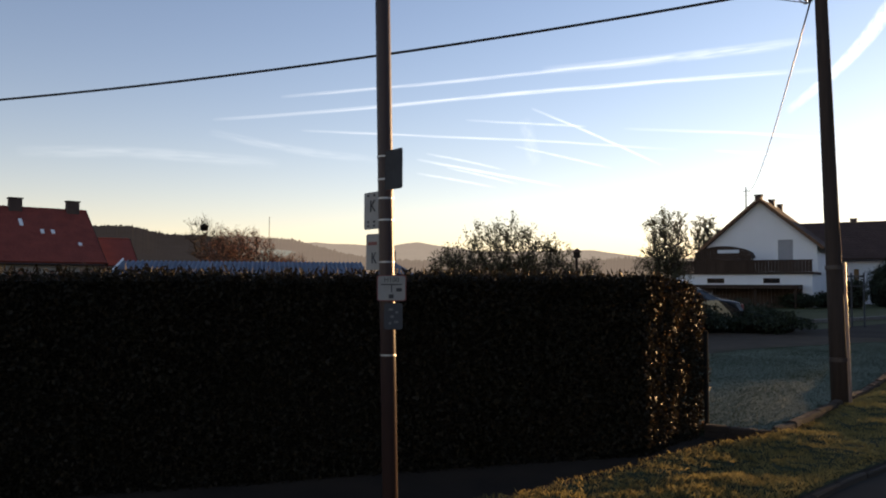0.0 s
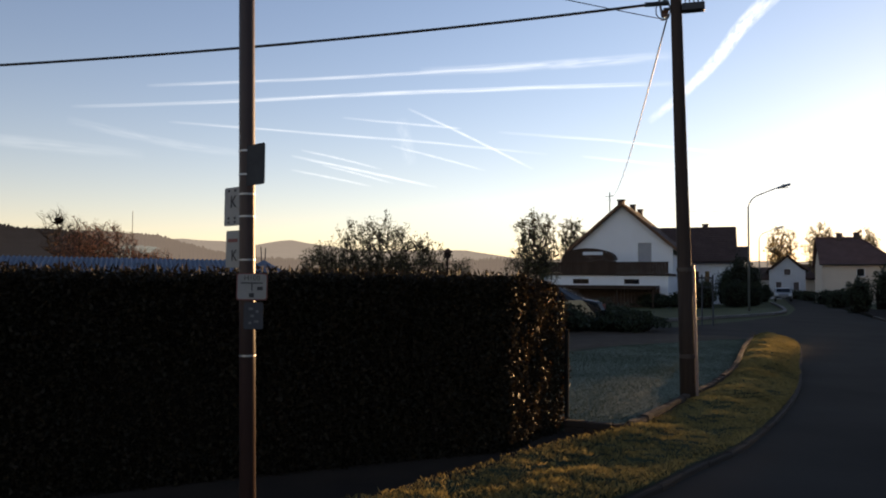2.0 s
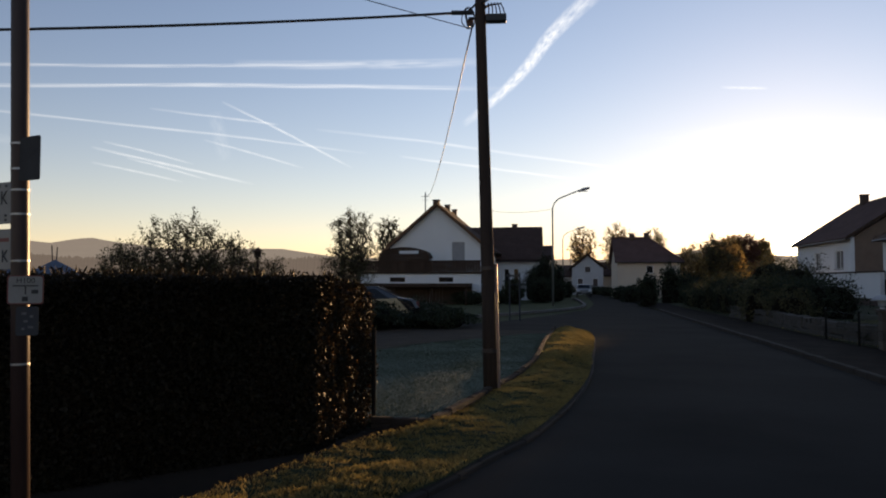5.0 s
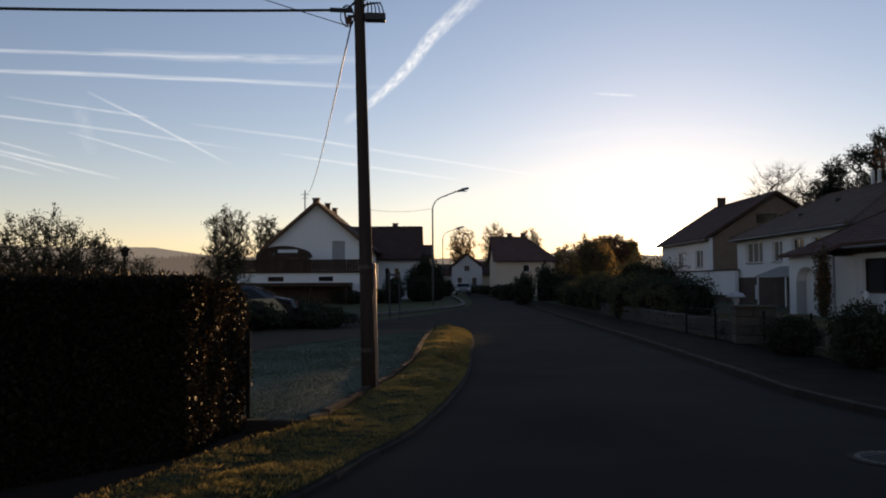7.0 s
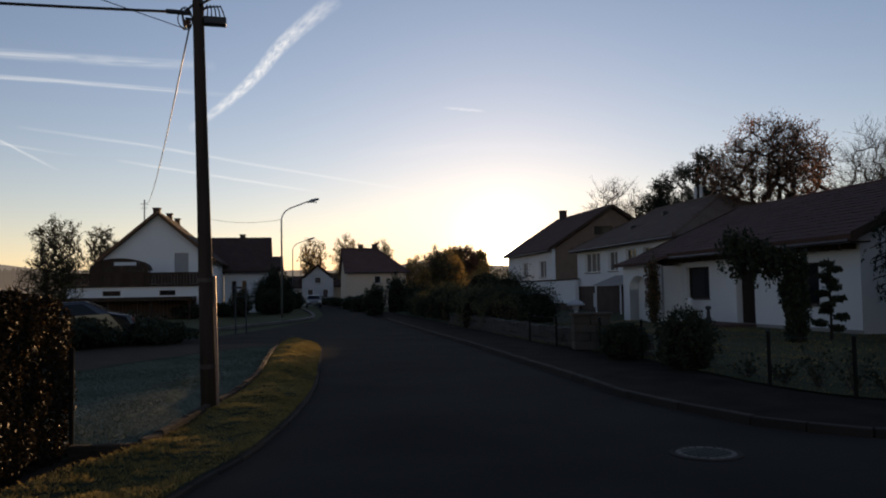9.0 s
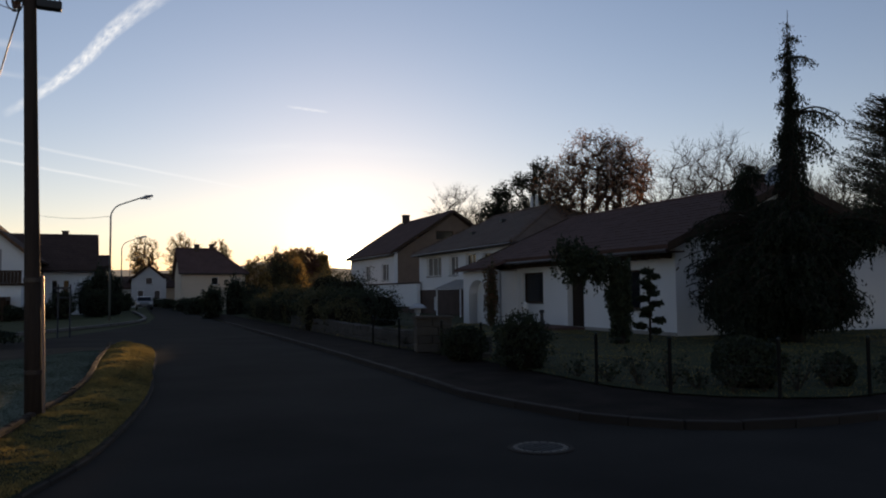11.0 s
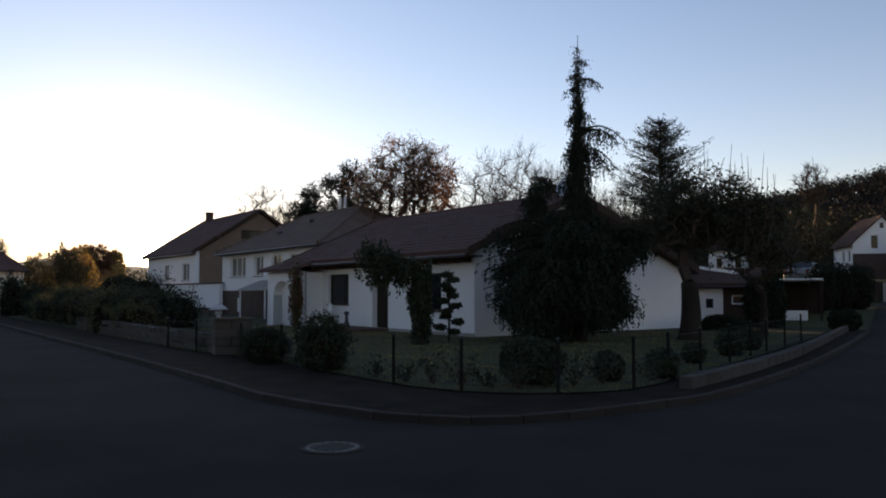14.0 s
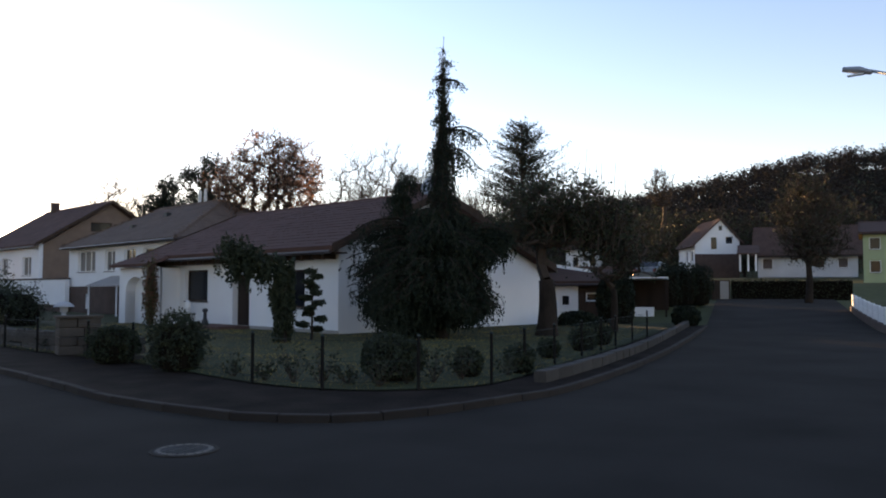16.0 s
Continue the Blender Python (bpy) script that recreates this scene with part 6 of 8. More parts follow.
for k in range(12):  # long sprays on the other side, one tier high and one low
    boughs.append((r0.uniform(2.7, 3.0), 20 + r0.uniform(-9, 9), r0.uniform(2.2, 2.8), r0.uniform(0.5, 0.8), 5, r0.uniform(0.2, 0.5)))
    boughs.append((r0.uniform(1.5, 1.8), 20 + r0.uniform(-9, 9), r0.uniform(2.3, 2.9), r0.uniform(0.5, 0.8), 6, r0.uniform(0.2, 0.5)))
for k in range(8):  # the leader's short tufts
    boughs.append((8.3 + 0.05 * k, r0.uniform(0, 360), 0.06 - 0.003 * k, 0.05, 1, 0.03))
for k in range(210):  # narrow feathery spire, every bough hanging down along it
    z = 3.6 + 4.7 * (k + r0.random()) / 210
    w = float(np.interp(z, (3.6, 4.9, 5.7, 6.3, 6.9, 7.2, 7.7, 8.2, 8.6), (0.60, 0.40, 0.30, 0.20, 0.24, 0.13, 0.19, 0.09, 0.03)))
    boughs.append((z, k * 137.5, w * r0.uniform(0.75, 1.25), 2.0 * w + 0.03, 2 if z < 7.3 else 1, w * r0.uniform(0.3, 1.1)))
for k in range(46):  # low curtain down to the lawn
    z = r0.uniform(0.6, 2.0)
    boughs.append((z, 20 + r0.uniform(-55, 55), r0.uniform(1.9, 2.6), r0.uniform(0.3, 0.5) * z + 0.35, 8, z * r0.uniform(0.7, 1.3)))
for z, w, d, sl in ((6.1, 1.35, 0.72, 0.42), (6.0, 1.2, 0.66, 0.5), (6.05, 1.0, 0.5, 0.6), (5.5, 1.05, 0.8, 0.5), (5.4, 0.85, 0.6, 0.6), (5.7, 0.55, 0.4, 1.1), (7.6, 0.72, 0.42, 0.3), (7.65, 0.55, 0.35, 0.3), (8.2, 0.3, 0.2, 0.15), (6.7, 0.42, 0.5, 0.4)):
    boughs.append((z, -160 + r0.uniform(-6, 6), w, d, 6, sl))
for z, w, sl in ((5.8, 0.32, 1.3), (5.6, 0.38, 1.2), (6.6, 0.3, 0.4), (7.8, 0.3, 0.25), (7.4, 0.35, 0.3), (4.6, 0.6, 0.8)):
    boughs.append((z, 20 + r0.uniform(-8, 8), w, 0.25, 5, sl))
weeping_conifer("weeping_conifer", (21.66, 7.57, 0.05), "tall weeping conifer with hanging dark foliage beside the bungalow", 22, boughs, 9.0)
r0 = np.random.default_rng(23)
boughs = [(r0.uniform(2.6, 4.9), r0.uniform(0, 360), r0.uniform(0.2, 0.6), r0.uniform(0.2, 0.4), 5, r0.uniform(0.3, 0.8)) for k in range(30)]
weeping_conifer("weeping_conifer", (21.5, 8.75, 0.05), "smaller weeping conifer with a drooping top", 24, boughs, 5.0, trunk=0.14)


def fir(name, place, label, seed, height, width, mat=None, tiers=26):
    t = thing(name, Matrix.Translation(place), label, "tree", "trees")
    r = np.random.default_rng(seed)
    part("trunk", Shape().tube([(0, 0, -0.1), (0, 0, height * 0.6), (0, 0, height)], [0.16, 0.09, 0.01], 7), BARK, t)
    s, spots = Shape(), []
    for k in range(tiers):
        z = height * (0.30 + 0.69 * k / tiers)
        w = width / 2 * (1 - z / height) ** 0.62 + 0.05
        for j in range(15):
            a = r.uniform(0, 2 * math.pi)
            l = w * r.uniform(0.4, 1.3)
            d = Vector((math.cos(a), math.sin(a), 0.1 + 0.5 * z / height + r.normal() * 0.16))
            e = Vector((0, 0, z)) + d * l
            s.tube([(0, 0, z), e], [0.025, 0.008], 3, caps=False)
            sd = Vector((-d.y, d.x, 0))
            for q in np.linspace(0.2, 1.0, max(5, int(l * 11))):
                for sg in (-1, 1):
                    m = (1.1 - q) * l * 0.4 * r.uniform(0.3, 1.0) + 0.05
                    c = Vector((0, 0, z)) + d * l * q
                    o = c + (sd * sg + d * 0.5) * m
                    for u in r.random(2):
                        spots.append(c.lerp(o, u) + Vector(r.normal(size=3)) * 0.06)
    part("boughwork", s, BARK, t)
    leaf_part("needles", leaves(r, np.array([tuple(p) for p in spots]), 0.036, long=3.2), mat or LEAF_FIR, t)
    return t


p = at_range(-76.1, 37.5)
fir("fir", (p.x, p.y, 0.1), "dark fir behind the bungalow, above the fruit tree", 31, 9.5, 7.0, tiers=34)
envelope_tree("fruit_tree", (24.1, 5.05, 0.08), -78.2, "old fruit tree with a thick dark trunk and dense crown", 33, 0.34, 1.75, [(-0.2, 0, 3.7, 1.3, 1.4, 0.95), (1.5, 0.3, 3.6, 1.2, 1.0, 0.9), (0.6, 0, 4.2, 1.5, 1.0, 0.8)], 560, 0.009, LEAF_DARK, 0.06, 4, sub=4, sub_len=0.45, lift=0.8)
r0 = np.random.default_rng(35)
shoots = thing("water_shoots", Matrix.Translation((24.3, 3.9, 2.2)), "upright bare shoots of a pruned fruit tree", "tree", "trees")
s = Shape()
for k in range(40):
    x, y, z = r0.normal() * 0.3, r0.normal() * 0.8, r0.uniform(1.2, 1.9)
    h = r0.uniform(0.5, 2.1)
    s.tube([(x * 0.7, y * 0.85, z - 0.7), (x * 0.85, y * 0.95, z), (x + r0.normal() * 0.06, y + r0.normal() * 0.08, z + h)], [0.025, 0.013, 0.004], 4, caps=False)
tagged(part("shoot_growth", s, TWIG, shoots), kind="stuff")
leaf_part("last_leaves", leaves(r0, np.stack([r0.normal(size=1300) * 0.3, r0.normal(size=1300) * 0.8, 1.2 + r0.normal(size=1300) * 0.5], 1), 0.055), LEAF_DARK, shoots)
envelope_tree("garden_tree", (27.0, 3.4, 0.25), -82.5, "low garden tree with sparse dark leaves", 37, 0.13, 1.3, [(0, 0, 2.9, 1.6, 1.4, 1.3)], 260, 0.010, LEAF_DARK, 0.07, 3, sub_len=0.4, lift=0.8)


# trees behind the roofs: masses of the crown follow the trunk
def far_tree(name, az, r, label, seed, trunk, fork, blobs, n, base=None, **more):
    p = at_range(az, r)
    return envelope_tree(name, (p.x, p.y, ground_z(p.x, p.y) if base is None else base), az, label, seed, trunk, fork, blobs, n, **more)


far_tree("copper_beech", -57.3, 46, "copper-leaved tree behind the bungalow roof", 41, 0.3, 2.8, [(0.1, 0, 8.6, 1.9, 1.9, 2.1), (-1.5, 0, 7.6, 1.6, 1.6, 1.7), (1.5, 0, 8.2, 1.5, 1.6, 2.0), (0.3, 0, 6.2, 2.2, 1.8, 1.6)], 800, twig=0.012, leaf_mat=LEAF_COPPER, leaf=0.066, per=5, sub=4, sub_len=0.6, spread=0.12)
far_tree("birch", -60.4, 50, "thin birch with few hanging coppery leaves", 43, 0.16, 3.5, [(0, 0, 7.6, 1.1, 1.1, 2.5)], 200, twig=0.012, leaf_mat=LEAF_COPPER, leaf=0.09, per=2, sub_len=0.6)
far_tree("pine", -53.2, 60, "dark uneven pine behind the villa", 45, 0.22, 4.0, [(0.3, 0, 10.8, 1.0, 1.0, 1.0), (-0.8, 0, 9.7, 1.6, 1.2, 0.9), (1.0, 0, 9.4, 1.6, 1.2, 0.9), (0, 0, 8.0, 2.3, 1.8, 0.9), (-1.0, 0, 6.8, 2.0, 1.6, 0.9), (1.0, 0, 6.4, 1.8, 1.6, 1.0)], 520, twig=0.015, leaf_mat=LEAF_FIR, leaf=0.085, per=9, sub=4, sub_len=0.4, spread=0.14)
far_tree("pine", -50.6, 62, "low dark pine behind the villa", 46, 0.2, 4.0, [(0, 0, 8.9, 0.9, 0.9, 0.9), (-0.5, 0, 7.7, 1.6, 1.2, 0.9), (0.6, 0, 6.2, 1.7, 1.3, 1.0)], 300, twig=0.015, leaf_mat=LEAF_FIR, leaf=0.085, per=8, sub=4, sub_len=0.4, spread=0.14)
for az, r, seed, top, w in ((-63.6, 45, 51, 9.3, 1.8), (-66.2, 47, 52, 10.2, 2.0), (-68.3, 46, 58, 9.0, 1.4), (-47.2, 75, 53, 11.6, 3.0), (-73.6, 44, 54, 7.6, 1.5), (-71.6, 46, 59, 7.4, 1.4)):
    far_tree("bare_tree", az, r, "bare tree of fine twigs behind the bungalow roof" if az < -60 else "bare tree beyond the gable house", seed, 0.15, top * 0.35, [(0, 0, top * 0.68, w, w, top * 0.32)], 420, base=0, twig=0.0085 * r / 45, sub=5, sub_len=0.8, lift=0.6)
far_tree("bare_tree", -85.5, 110, "bare round tree at the foot of the wooded hill", 55, 0.35, 7.0, [(0, 0, 12.6, 2.0, 2.0, 2.6)], 220, base=2.5, twig=0.024, sub=4, sub_len=0.9)
far_tree("street_tree", -95.1, 52, "dark half-bare tree at the side street", 56, 0.22, 2.6, [(0, 0, 5.3, 2.0, 1.9, 2.7), (0.3, 0, 3.6, 2.1, 1.9, 1.3)], 800, base=0.72, twig=0.015, leaf_mat=LEAF_DARK, leaf=0.07, per=2, sub=4, sub_len=0.5)
# the tree at -81, 126 m off, is added to shade the hill house
for k, (az, r, h, w) in enumerate(((-75.0, 40, 4.6, 1.8), (-77.2, 46, 5.6, 2.0), (-81.4, 80, 8.6, 2.6), (-83.2, 62, 6.4, 2.2), (-84.9, 84, 7.6, 2.6), (-81.0, 126, 10.0, 4.0), (-83.2, 128, 10.5, 4.0), (-86.4, 128, 10.5, 3.6), (-88.6, 132, 10.0, 3.6), (-90.9, 130, 9.5, 3.6), (-93.5, 132, 10.5, 4.0), (-97.5, 130, 11.0, 4.0))):
    far_tree("background_tree", az, r, "dark bare thicket tree at the foot of the hill", 60 + k, 0.16, h * 0.2, [(0, 0, h * 0.6, w, w, h * 0.4), (0, 0, h * 0.3, w, w, h * 0.25)], 330, twig=0.011 * r / 50, leaf_mat=LEAF_DARK, leaf=0.002 * r, per=2, sub=4, sub_len=0.013 * r)

# dense bushes added out of sight to keep sun off the side street
for k, (x, y, h) in enumerate(((42, 12.5, 5.0), (47, 9.5, 2.4), (50, 20, 5.6), (56, 14, 5.0), (58, 25, 6.0), (63, 20, 6.2), (46, 27, 5.4))):
    bush("garden_thicket", (x, y, ground_z(x, y)), "thicket added out of sight behind the bungalow to block the sun", 240 + k, (4.2, 4.2, h), LEAF_DARK, 5200, 0.13, rough=0.3)

# trees down the street and left of it
for az, r, seed, top, w, where in ((-25.25, 128, 71, 10.3, 2.35, "at the end of the street"), (-27.65, 120, 72, 10.2, 1.9, "at the end of the street"), (-30.3, 118, 73, 9.1, 1.7, "behind the cream house"), (-28.9, 124, 74, 8.6, 1.6, "behind the cream house")):
    far_tree("autumn_tree", az, r, "round tree with thin golden leaves " + where, seed, 0.22, top * 0.32, [(0, 0, top * 0.7, w, w, top * 0.3), (0, 0, top * 0.5, w * 0.85, w, top * 0.2)], 420, twig=0.022, leaf_mat=LEAF_GOLD, leaf=0.12, per=3, sub=4, sub_len=0.6, spread=0.12)
for k, (az, r, h, w) in enumerate(((-22.6, 66, 3.9, 2.2), (-23.3, 72, 3.6, 2.0), (-21.9, 68, 3.0, 1.8), (-22.4, 63, 2.0, 2.0), (-23.3, 66, 1.8, 2.2), (-29.9, 52, 2.05, 1.35), (-31.4, 58, 2.9, 1.6), (-29.0, 64, 1.3, 2.2), (-28.2, 76, 1.2, 2.6), (-20.4, 58, 1.9, 1.5), (-19.0, 60, 1.0, 2.6), (-17.2, 58, 0.9, 2.6), (-24.1, 84, 1.7, 1.6), (-27.2, 96, 1.0, 3.0), (-26.2, 108, 1.1, 4.0), (-24.0, 104, 1.4, 3.0))):
    p = at_range(az, r)
    bush("garden_bush", (p.x, p.y, 0), "dark uneven evergreen bush at the street", 80 + k, (w, w, h), LEAF_DARK, 4200, 0.075, rough=0.28)
for k, (az, r, h, w) in enumerate(((-38.0, 41, 3.0, 2.6), (-39.6, 38, 2.6, 2.4), (-32.6, 60, 2.2, 3.0), (-37.9, 31.5, 1.7, 2.2), (-40.0, 33, 1.8, 2.4), (-41.6, 35, 1.7, 2.4), (-39.2, 29, 1.3, 1.6))):
    p = at_range(az, r)
    bush("autumn_shrub", (p.x, p.y, 0), "loose autumn shrub in a street garden", 100 + k, (w, w, h), (LEAF_OLIVE, LEAF_DARK, LEAF_DARK)[k % 3], 5200, 0.06 * w / 2.6, rough=0.34)
# heights set so the row keeps the low sun off the road
for k, (x, y, h) in enumerate(((19.0, 23.2, 1.6), (19.5, 24.6, 1.65), (20.1, 26.0, 1.65), (20.7, 27.4, 1.6), (21.5, 28.9, 1.5), (22.5, 31.0, 1.8), (22.9, 32.1, 1.82), (23.5, 33.2, 1.83), (23.9, 34.3, 1.83), (24.4, 35.4, 1.83), (25.2, 37.3, 1.3), (26.2, 39.4, 1.35), (27.2, 41.5, 1.4), (28.6, 44.0, 1.5))):
    bush("street_hedge_bush", (x, y, 0.1), "loose dark bush of the hedge row along the street", 220 + k, (1.7, 1.7, h), (LEAF_DARK, LEAF_DARK, LEAF_OLIVE)[k % 3], 4200, 0.05, rough=0.3)
for k, (az, r, h, w) in enumerate(((-32.7, 96, 5.6, 1.8), (-34.3, 100, 7.0, 2.0), (-35.3, 104, 6.6, 1.7))):
    far_tree("street_tree", az, r, "low golden tree in a far street garden", 190 + k, 0.2, 0.9, [(0, 0, h * 0.62, w, w, h * 0.38), (0, 0, h * 0.3, w * 1.1, w, h * 0.28)], 420, twig=0.018, leaf_mat=(LEAF_GOLD, LEAF_OLIVE)[k % 2], leaf=0.13, per=5, sub=4, sub_len=0.5, spread=0.16)
# rust and gold leaf colours carry the low sun's reddish glow
for k, (az, r, h, w) in enumerate(((-34.3, 300, 16.0, 4.2), (-35.3, 303, 18.4, 4.8), (-36.2, 306, 19.0, 4.8), (-37.2, 310, 17.2, 4.0))):
    far_tree("autumn_tree", az, r, "dense tree far beyond the street's bend, sun glow in its leaf colour", 196 + k, 0.5, 2.5, [(0, 0, h * 0.66, w, w, h * 0.34), (0, 0, h * 0.35, w * 1.15, w, h * 0.3)], 620, twig=0.05, leaf_mat=(LEAF_RUST, LEAF_GOLD)[k % 2], leaf=0.36, per=6, sub=4, sub_len=1.2, spread=0.45)
for k, (az, r, w, h) in enumerate(((-31.9, 88, 3.0, 1.7), (-33.2, 84, 3.2, 1.6), (-34.6, 82, 3.4, 1.7), (-35.9, 80, 3.0, 1.8), (-37.2, 78, 3.0, 2.0))):
    p = at_range(az, r)
    bush("garden_bush", (p.x, p.y, 0), "low loose hedge bush in a far street garden", 200 + k, (w, w, h), (LEAF_OLIVE, LEAF_DARK)[k % 2], 3600, 0.09, rough=0.3)
for k, (az, h, w) in enumerate(((7.0, 2.5, 0.55), (5.6, 2.8, 0.6), (4.2, 3.05, 0.6), (2.8, 3.35, 0.65), (1.4, 3.2, 0.6), (0.0, 2.9, 0.6), (-1.5, 2.6, 0.55), (-2.9, 2.25, 0.5))):
    p = at_range(az, 21)
    envelope_tree("olive_shrub", tuple(p), az, "tall loose shrub with narrow grey-green leaves behind the hedge", 121 + k, 0.04, 0.35, [(0, 0, h * 0.6, w, 0.5, h * 0.36), (0, 0, h * 0.35, w, 0.5, h * 0.3)], 190, 0.005, LEAF_OLIVE, 0.036, 5, sub=5, sub_len=0.34, spread=0.03, category="shrub", group="shrubs", lift=1.0)
far_tree("olive_tree", -8.7, 42, "small dense tree with grey-green leaves beside the white house", 125, 0.15, 1.0, [(0.1, 0, 3.7, 1.2, 1.1, 1.5), (-0.2, 0, 2.3, 1.3, 1.2, 1.3)], 520, base=0, twig=0.009, leaf_mat=LEAF_OLIVE, leaf=0.06, per=4, sub=4, sub_len=0.4, spread=0.06, lift=0.8)
far_tree("olive_tree", -11.3, 67, "small loose tree with grey-green leaves beside the white house", 126, 0.12, 1.0, [(0, 0, 5.5, 1.05, 1.0, 1.5), (0, 0, 3.9, 1.2, 1.2, 1.7)], 300, base=0, twig=0.013, leaf_mat=LEAF_OLIVE, leaf=0.09, per=3, sub=4, sub_len=0.4, spread=0.06, lift=0.8)
far_tree("nest_tree", 24.3, 70, "bare tree holding a dark nest", 127, 0.16, 2.4, [(0, 0, 5.3, 1.5, 1.4, 2.0)], 170, base=0, twig=0.013, sub=4, sub_len=0.6, lift=0.7)
nest = thing("nest", Matrix.Translation(at_range(24.2, 69.5, 6.3)), "dark round twig nest in the bare tree", "nest")
rn = np.random.default_rng(5)
leaf_part("twigs", leaves(rn, blob_spots(rn, 500, (0, 0, 0), (0.32, 0.32, 0.3), 0.3), 0.06, long=4), HEDGE_CORE, nest)
for k, (az, r, h, w) in enumerate(((22.6, 55, 5.4, 1.3), (21.3, 58, 5.5, 1.3), (23.6, 60, 4.6, 1.3), (19.2, 64, 4.0, 1.4), (17.6, 62, 3.4, 1.5), (20.2, 61, 4.9, 1.6), (22.0, 63, 5.2, 1.5), (18.4, 60, 3.6, 1.5))):
    far_tree("rusty_tree", az, r, "half-bare tree with rusty leaves behind the shed", 130 + k, 0.1, 0.8, [(0, 0, h * 0.6, w, w, h * 0.4)], 200, base=0, twig=0.011, leaf_mat=LEAF_RUST, leaf=0.065, per=2, sub=5, sub_len=0.5)
for k, (az, r, h, w) in enumerate(((36, 30, 1.9, 4), (32.5, 31, 2.0, 4), (29, 33, 1.9, 3.5), (-9.6, 26, 0.9, 3.0), (-13.0, 28, 0.95, 3.4), (-15.0, 27, 0.7, 2.6))):
    p = at_range(az, r)
    bush("wild_bush", (p.x, p.y, 0), "brown wild bush behind the hedge" if k < 3 else "low dark evergreen bush in the yard", 140 + k, (w, w, h), LEAF_RUST if k < 3 else LEAF_DARK, 4200, 0.07, rough=0.25)

# wood on the hill above the side street
rw = np.random.default_rng(77)
spots_b, spots_d = [], []
for k in range(2600):
    x, y = rw.uniform(135, 470), rw.uniform(-190, 110)
    z = ground_z(x, y)
    if z < 3.5 and rw.random() < 0.6:
        continue
    h, w = rw.uniform(8, 13), rw.uniform(2.2, 3.6)
    q = blob_spots(rw, 90, (x, y, z + h * 0.6), (w, w, h * 0.42), 0.5, 0.3)
    (spots_d if rw.random() < 0.3 else spots_b).append(q)
tagged(leaf_part("hill_wood", leaves(rw, np.concatenate(spots_b), 0.62), WOOD_HILL), "brown leafless wood on the hillside", "wood", "", "stuff")
tagged(leaf_part("hill_conifers", leaves(rw, np.concatenate(spots_d), 0.62), WOOD_HILL_DARK), "dark conifers among the hillside wood", "wood", "", "stuff")

# the corner garden
bush("fence_bush", (11.6, 8.85, 0.1), "rounded leafy bush at the garden fence", 151, (1.0, 0.95, 1.0), LEAF_DARK, 7000, 0.035, rough=0.26)
bush("fence_bush", (12.35, 11.0, 0.1), "low dark bush at the garden fence", 152, (1.0, 0.9, 0.72), LEAF_DARK, 6000, 0.035, rough=0.24)
bush("fence_bush", (11.4, 4.6, 0.1), "clipped bush with a pale flat top at the garden fence", 153, (1.1, 1.0, 0.74), LEAF_DARK, 6000, 0.035)
rt = np.random.default_rng(154)
frost_top = rt.uniform(-0.45, 0.45, (900, 3)) * np.array((1, 1, 0)) + np.array((11.4, 4.6, 0.82)) + rt.normal(size=(900, 3)) * np.array((0.02, 0.02, 0.015))
leaf_part("frosted_tips", leaves(rt, frost_top, 0.035), LEAF_OLIVE, bpy.data.objects["fence_bush.002"], "pale frosted leaf tips")
for k, (x, y, w, h) in enumerate(((14.2, 3.3, 0.6, 0.45), (16.2, 3.2, 0.5, 0.45), (12.4, 3.7, 0.5, 0.5), (18.5, 2.9, 0.7, 0.6), (13.2, 3.0, 0.4, 0.35), (20.5, 2.8, 0.6, 0.6))):
    bush("low_bush", (x, y, 0.09), "small low bush along the fence", 160 + k, (w, w, h), LEAF_DARK, 1200, 0.04)
for k, (az, r, h, w) in enumerate(((-82.3, 33.5, 2.2, 1.0), (-83.3, 33.8, 2.2, 1.0), (-86.1, 47, 2.55, 1.8), (-87.1, 47.5, 2.65, 1.9), (-88.2, 48, 2.5, 1.7), (-87.6, 33, 0.85, 1.1), (-80.2, 31, 0.7, 1.6))):
    p = at_range(az, r)
    bush("clipped_evergreen", (p.x, p.y, ground_z(p.x, p.y)), "tall clipped dark evergreen by the side street", 170 + k, (w, w, h), LEAF_FIR, 3500, 0.07)

# ivy-covered post with drooping wisteria
r0 = np.random.default_rng(181)
wist = thing("weeping_shrub", Matrix.Translation((18.45, 10.98, 0.1)), "weeping shrub on an ivy-covered stem before the bungalow", "shrub")
part("stem", Shape().tube([(0, 0, 0), (0.03, 0, 1.2), (0, 0, 2.1)], [0.14, 0.11, 0.08], 7), BARK, wist)
q1 = blob_spots(r0, 5000, (0, 0, 1.05), (0.30, 0.30, 1.1), 0.6, 0.3)
fd = (at_range(-56.0, 1) - at_range(-58.5, 1)).normalized()
cloud = []
for k in range(340):
    f = r0.random()
    c = np.array((fd.x * 1.5 * f, fd.y * 1.5 * f, 2.05 + 0.42 * f + r0.normal() * (0.12 + 0.14 * f)))
    c[:2] += r0.normal(size=2) * 0.2
    l = r0.uniform(0.1, 0.5) * (1.5 if f > 0.6 else 1.0)
    for j in range(int(l / 0.02)):
        cloud.append(c - np.array((0, 0, 0.02 * j)) + r0.normal(size=3) * 0.035)
leaf_part("foliage", leaves(r0, np.concatenate([q1, np.array(cloud)]), 0.06, droop=0.5), LEAF_DARK, wist)
part("arm", Shape().tube([(0, 0, 2.0), tuple(fd * 0.9 + Vector((0, 0, 2.25))), tuple(fd * 1.6 + Vector((0, 0, 2.15)))], [0.06, 0.045, 0.02], 6), BARK, wist)
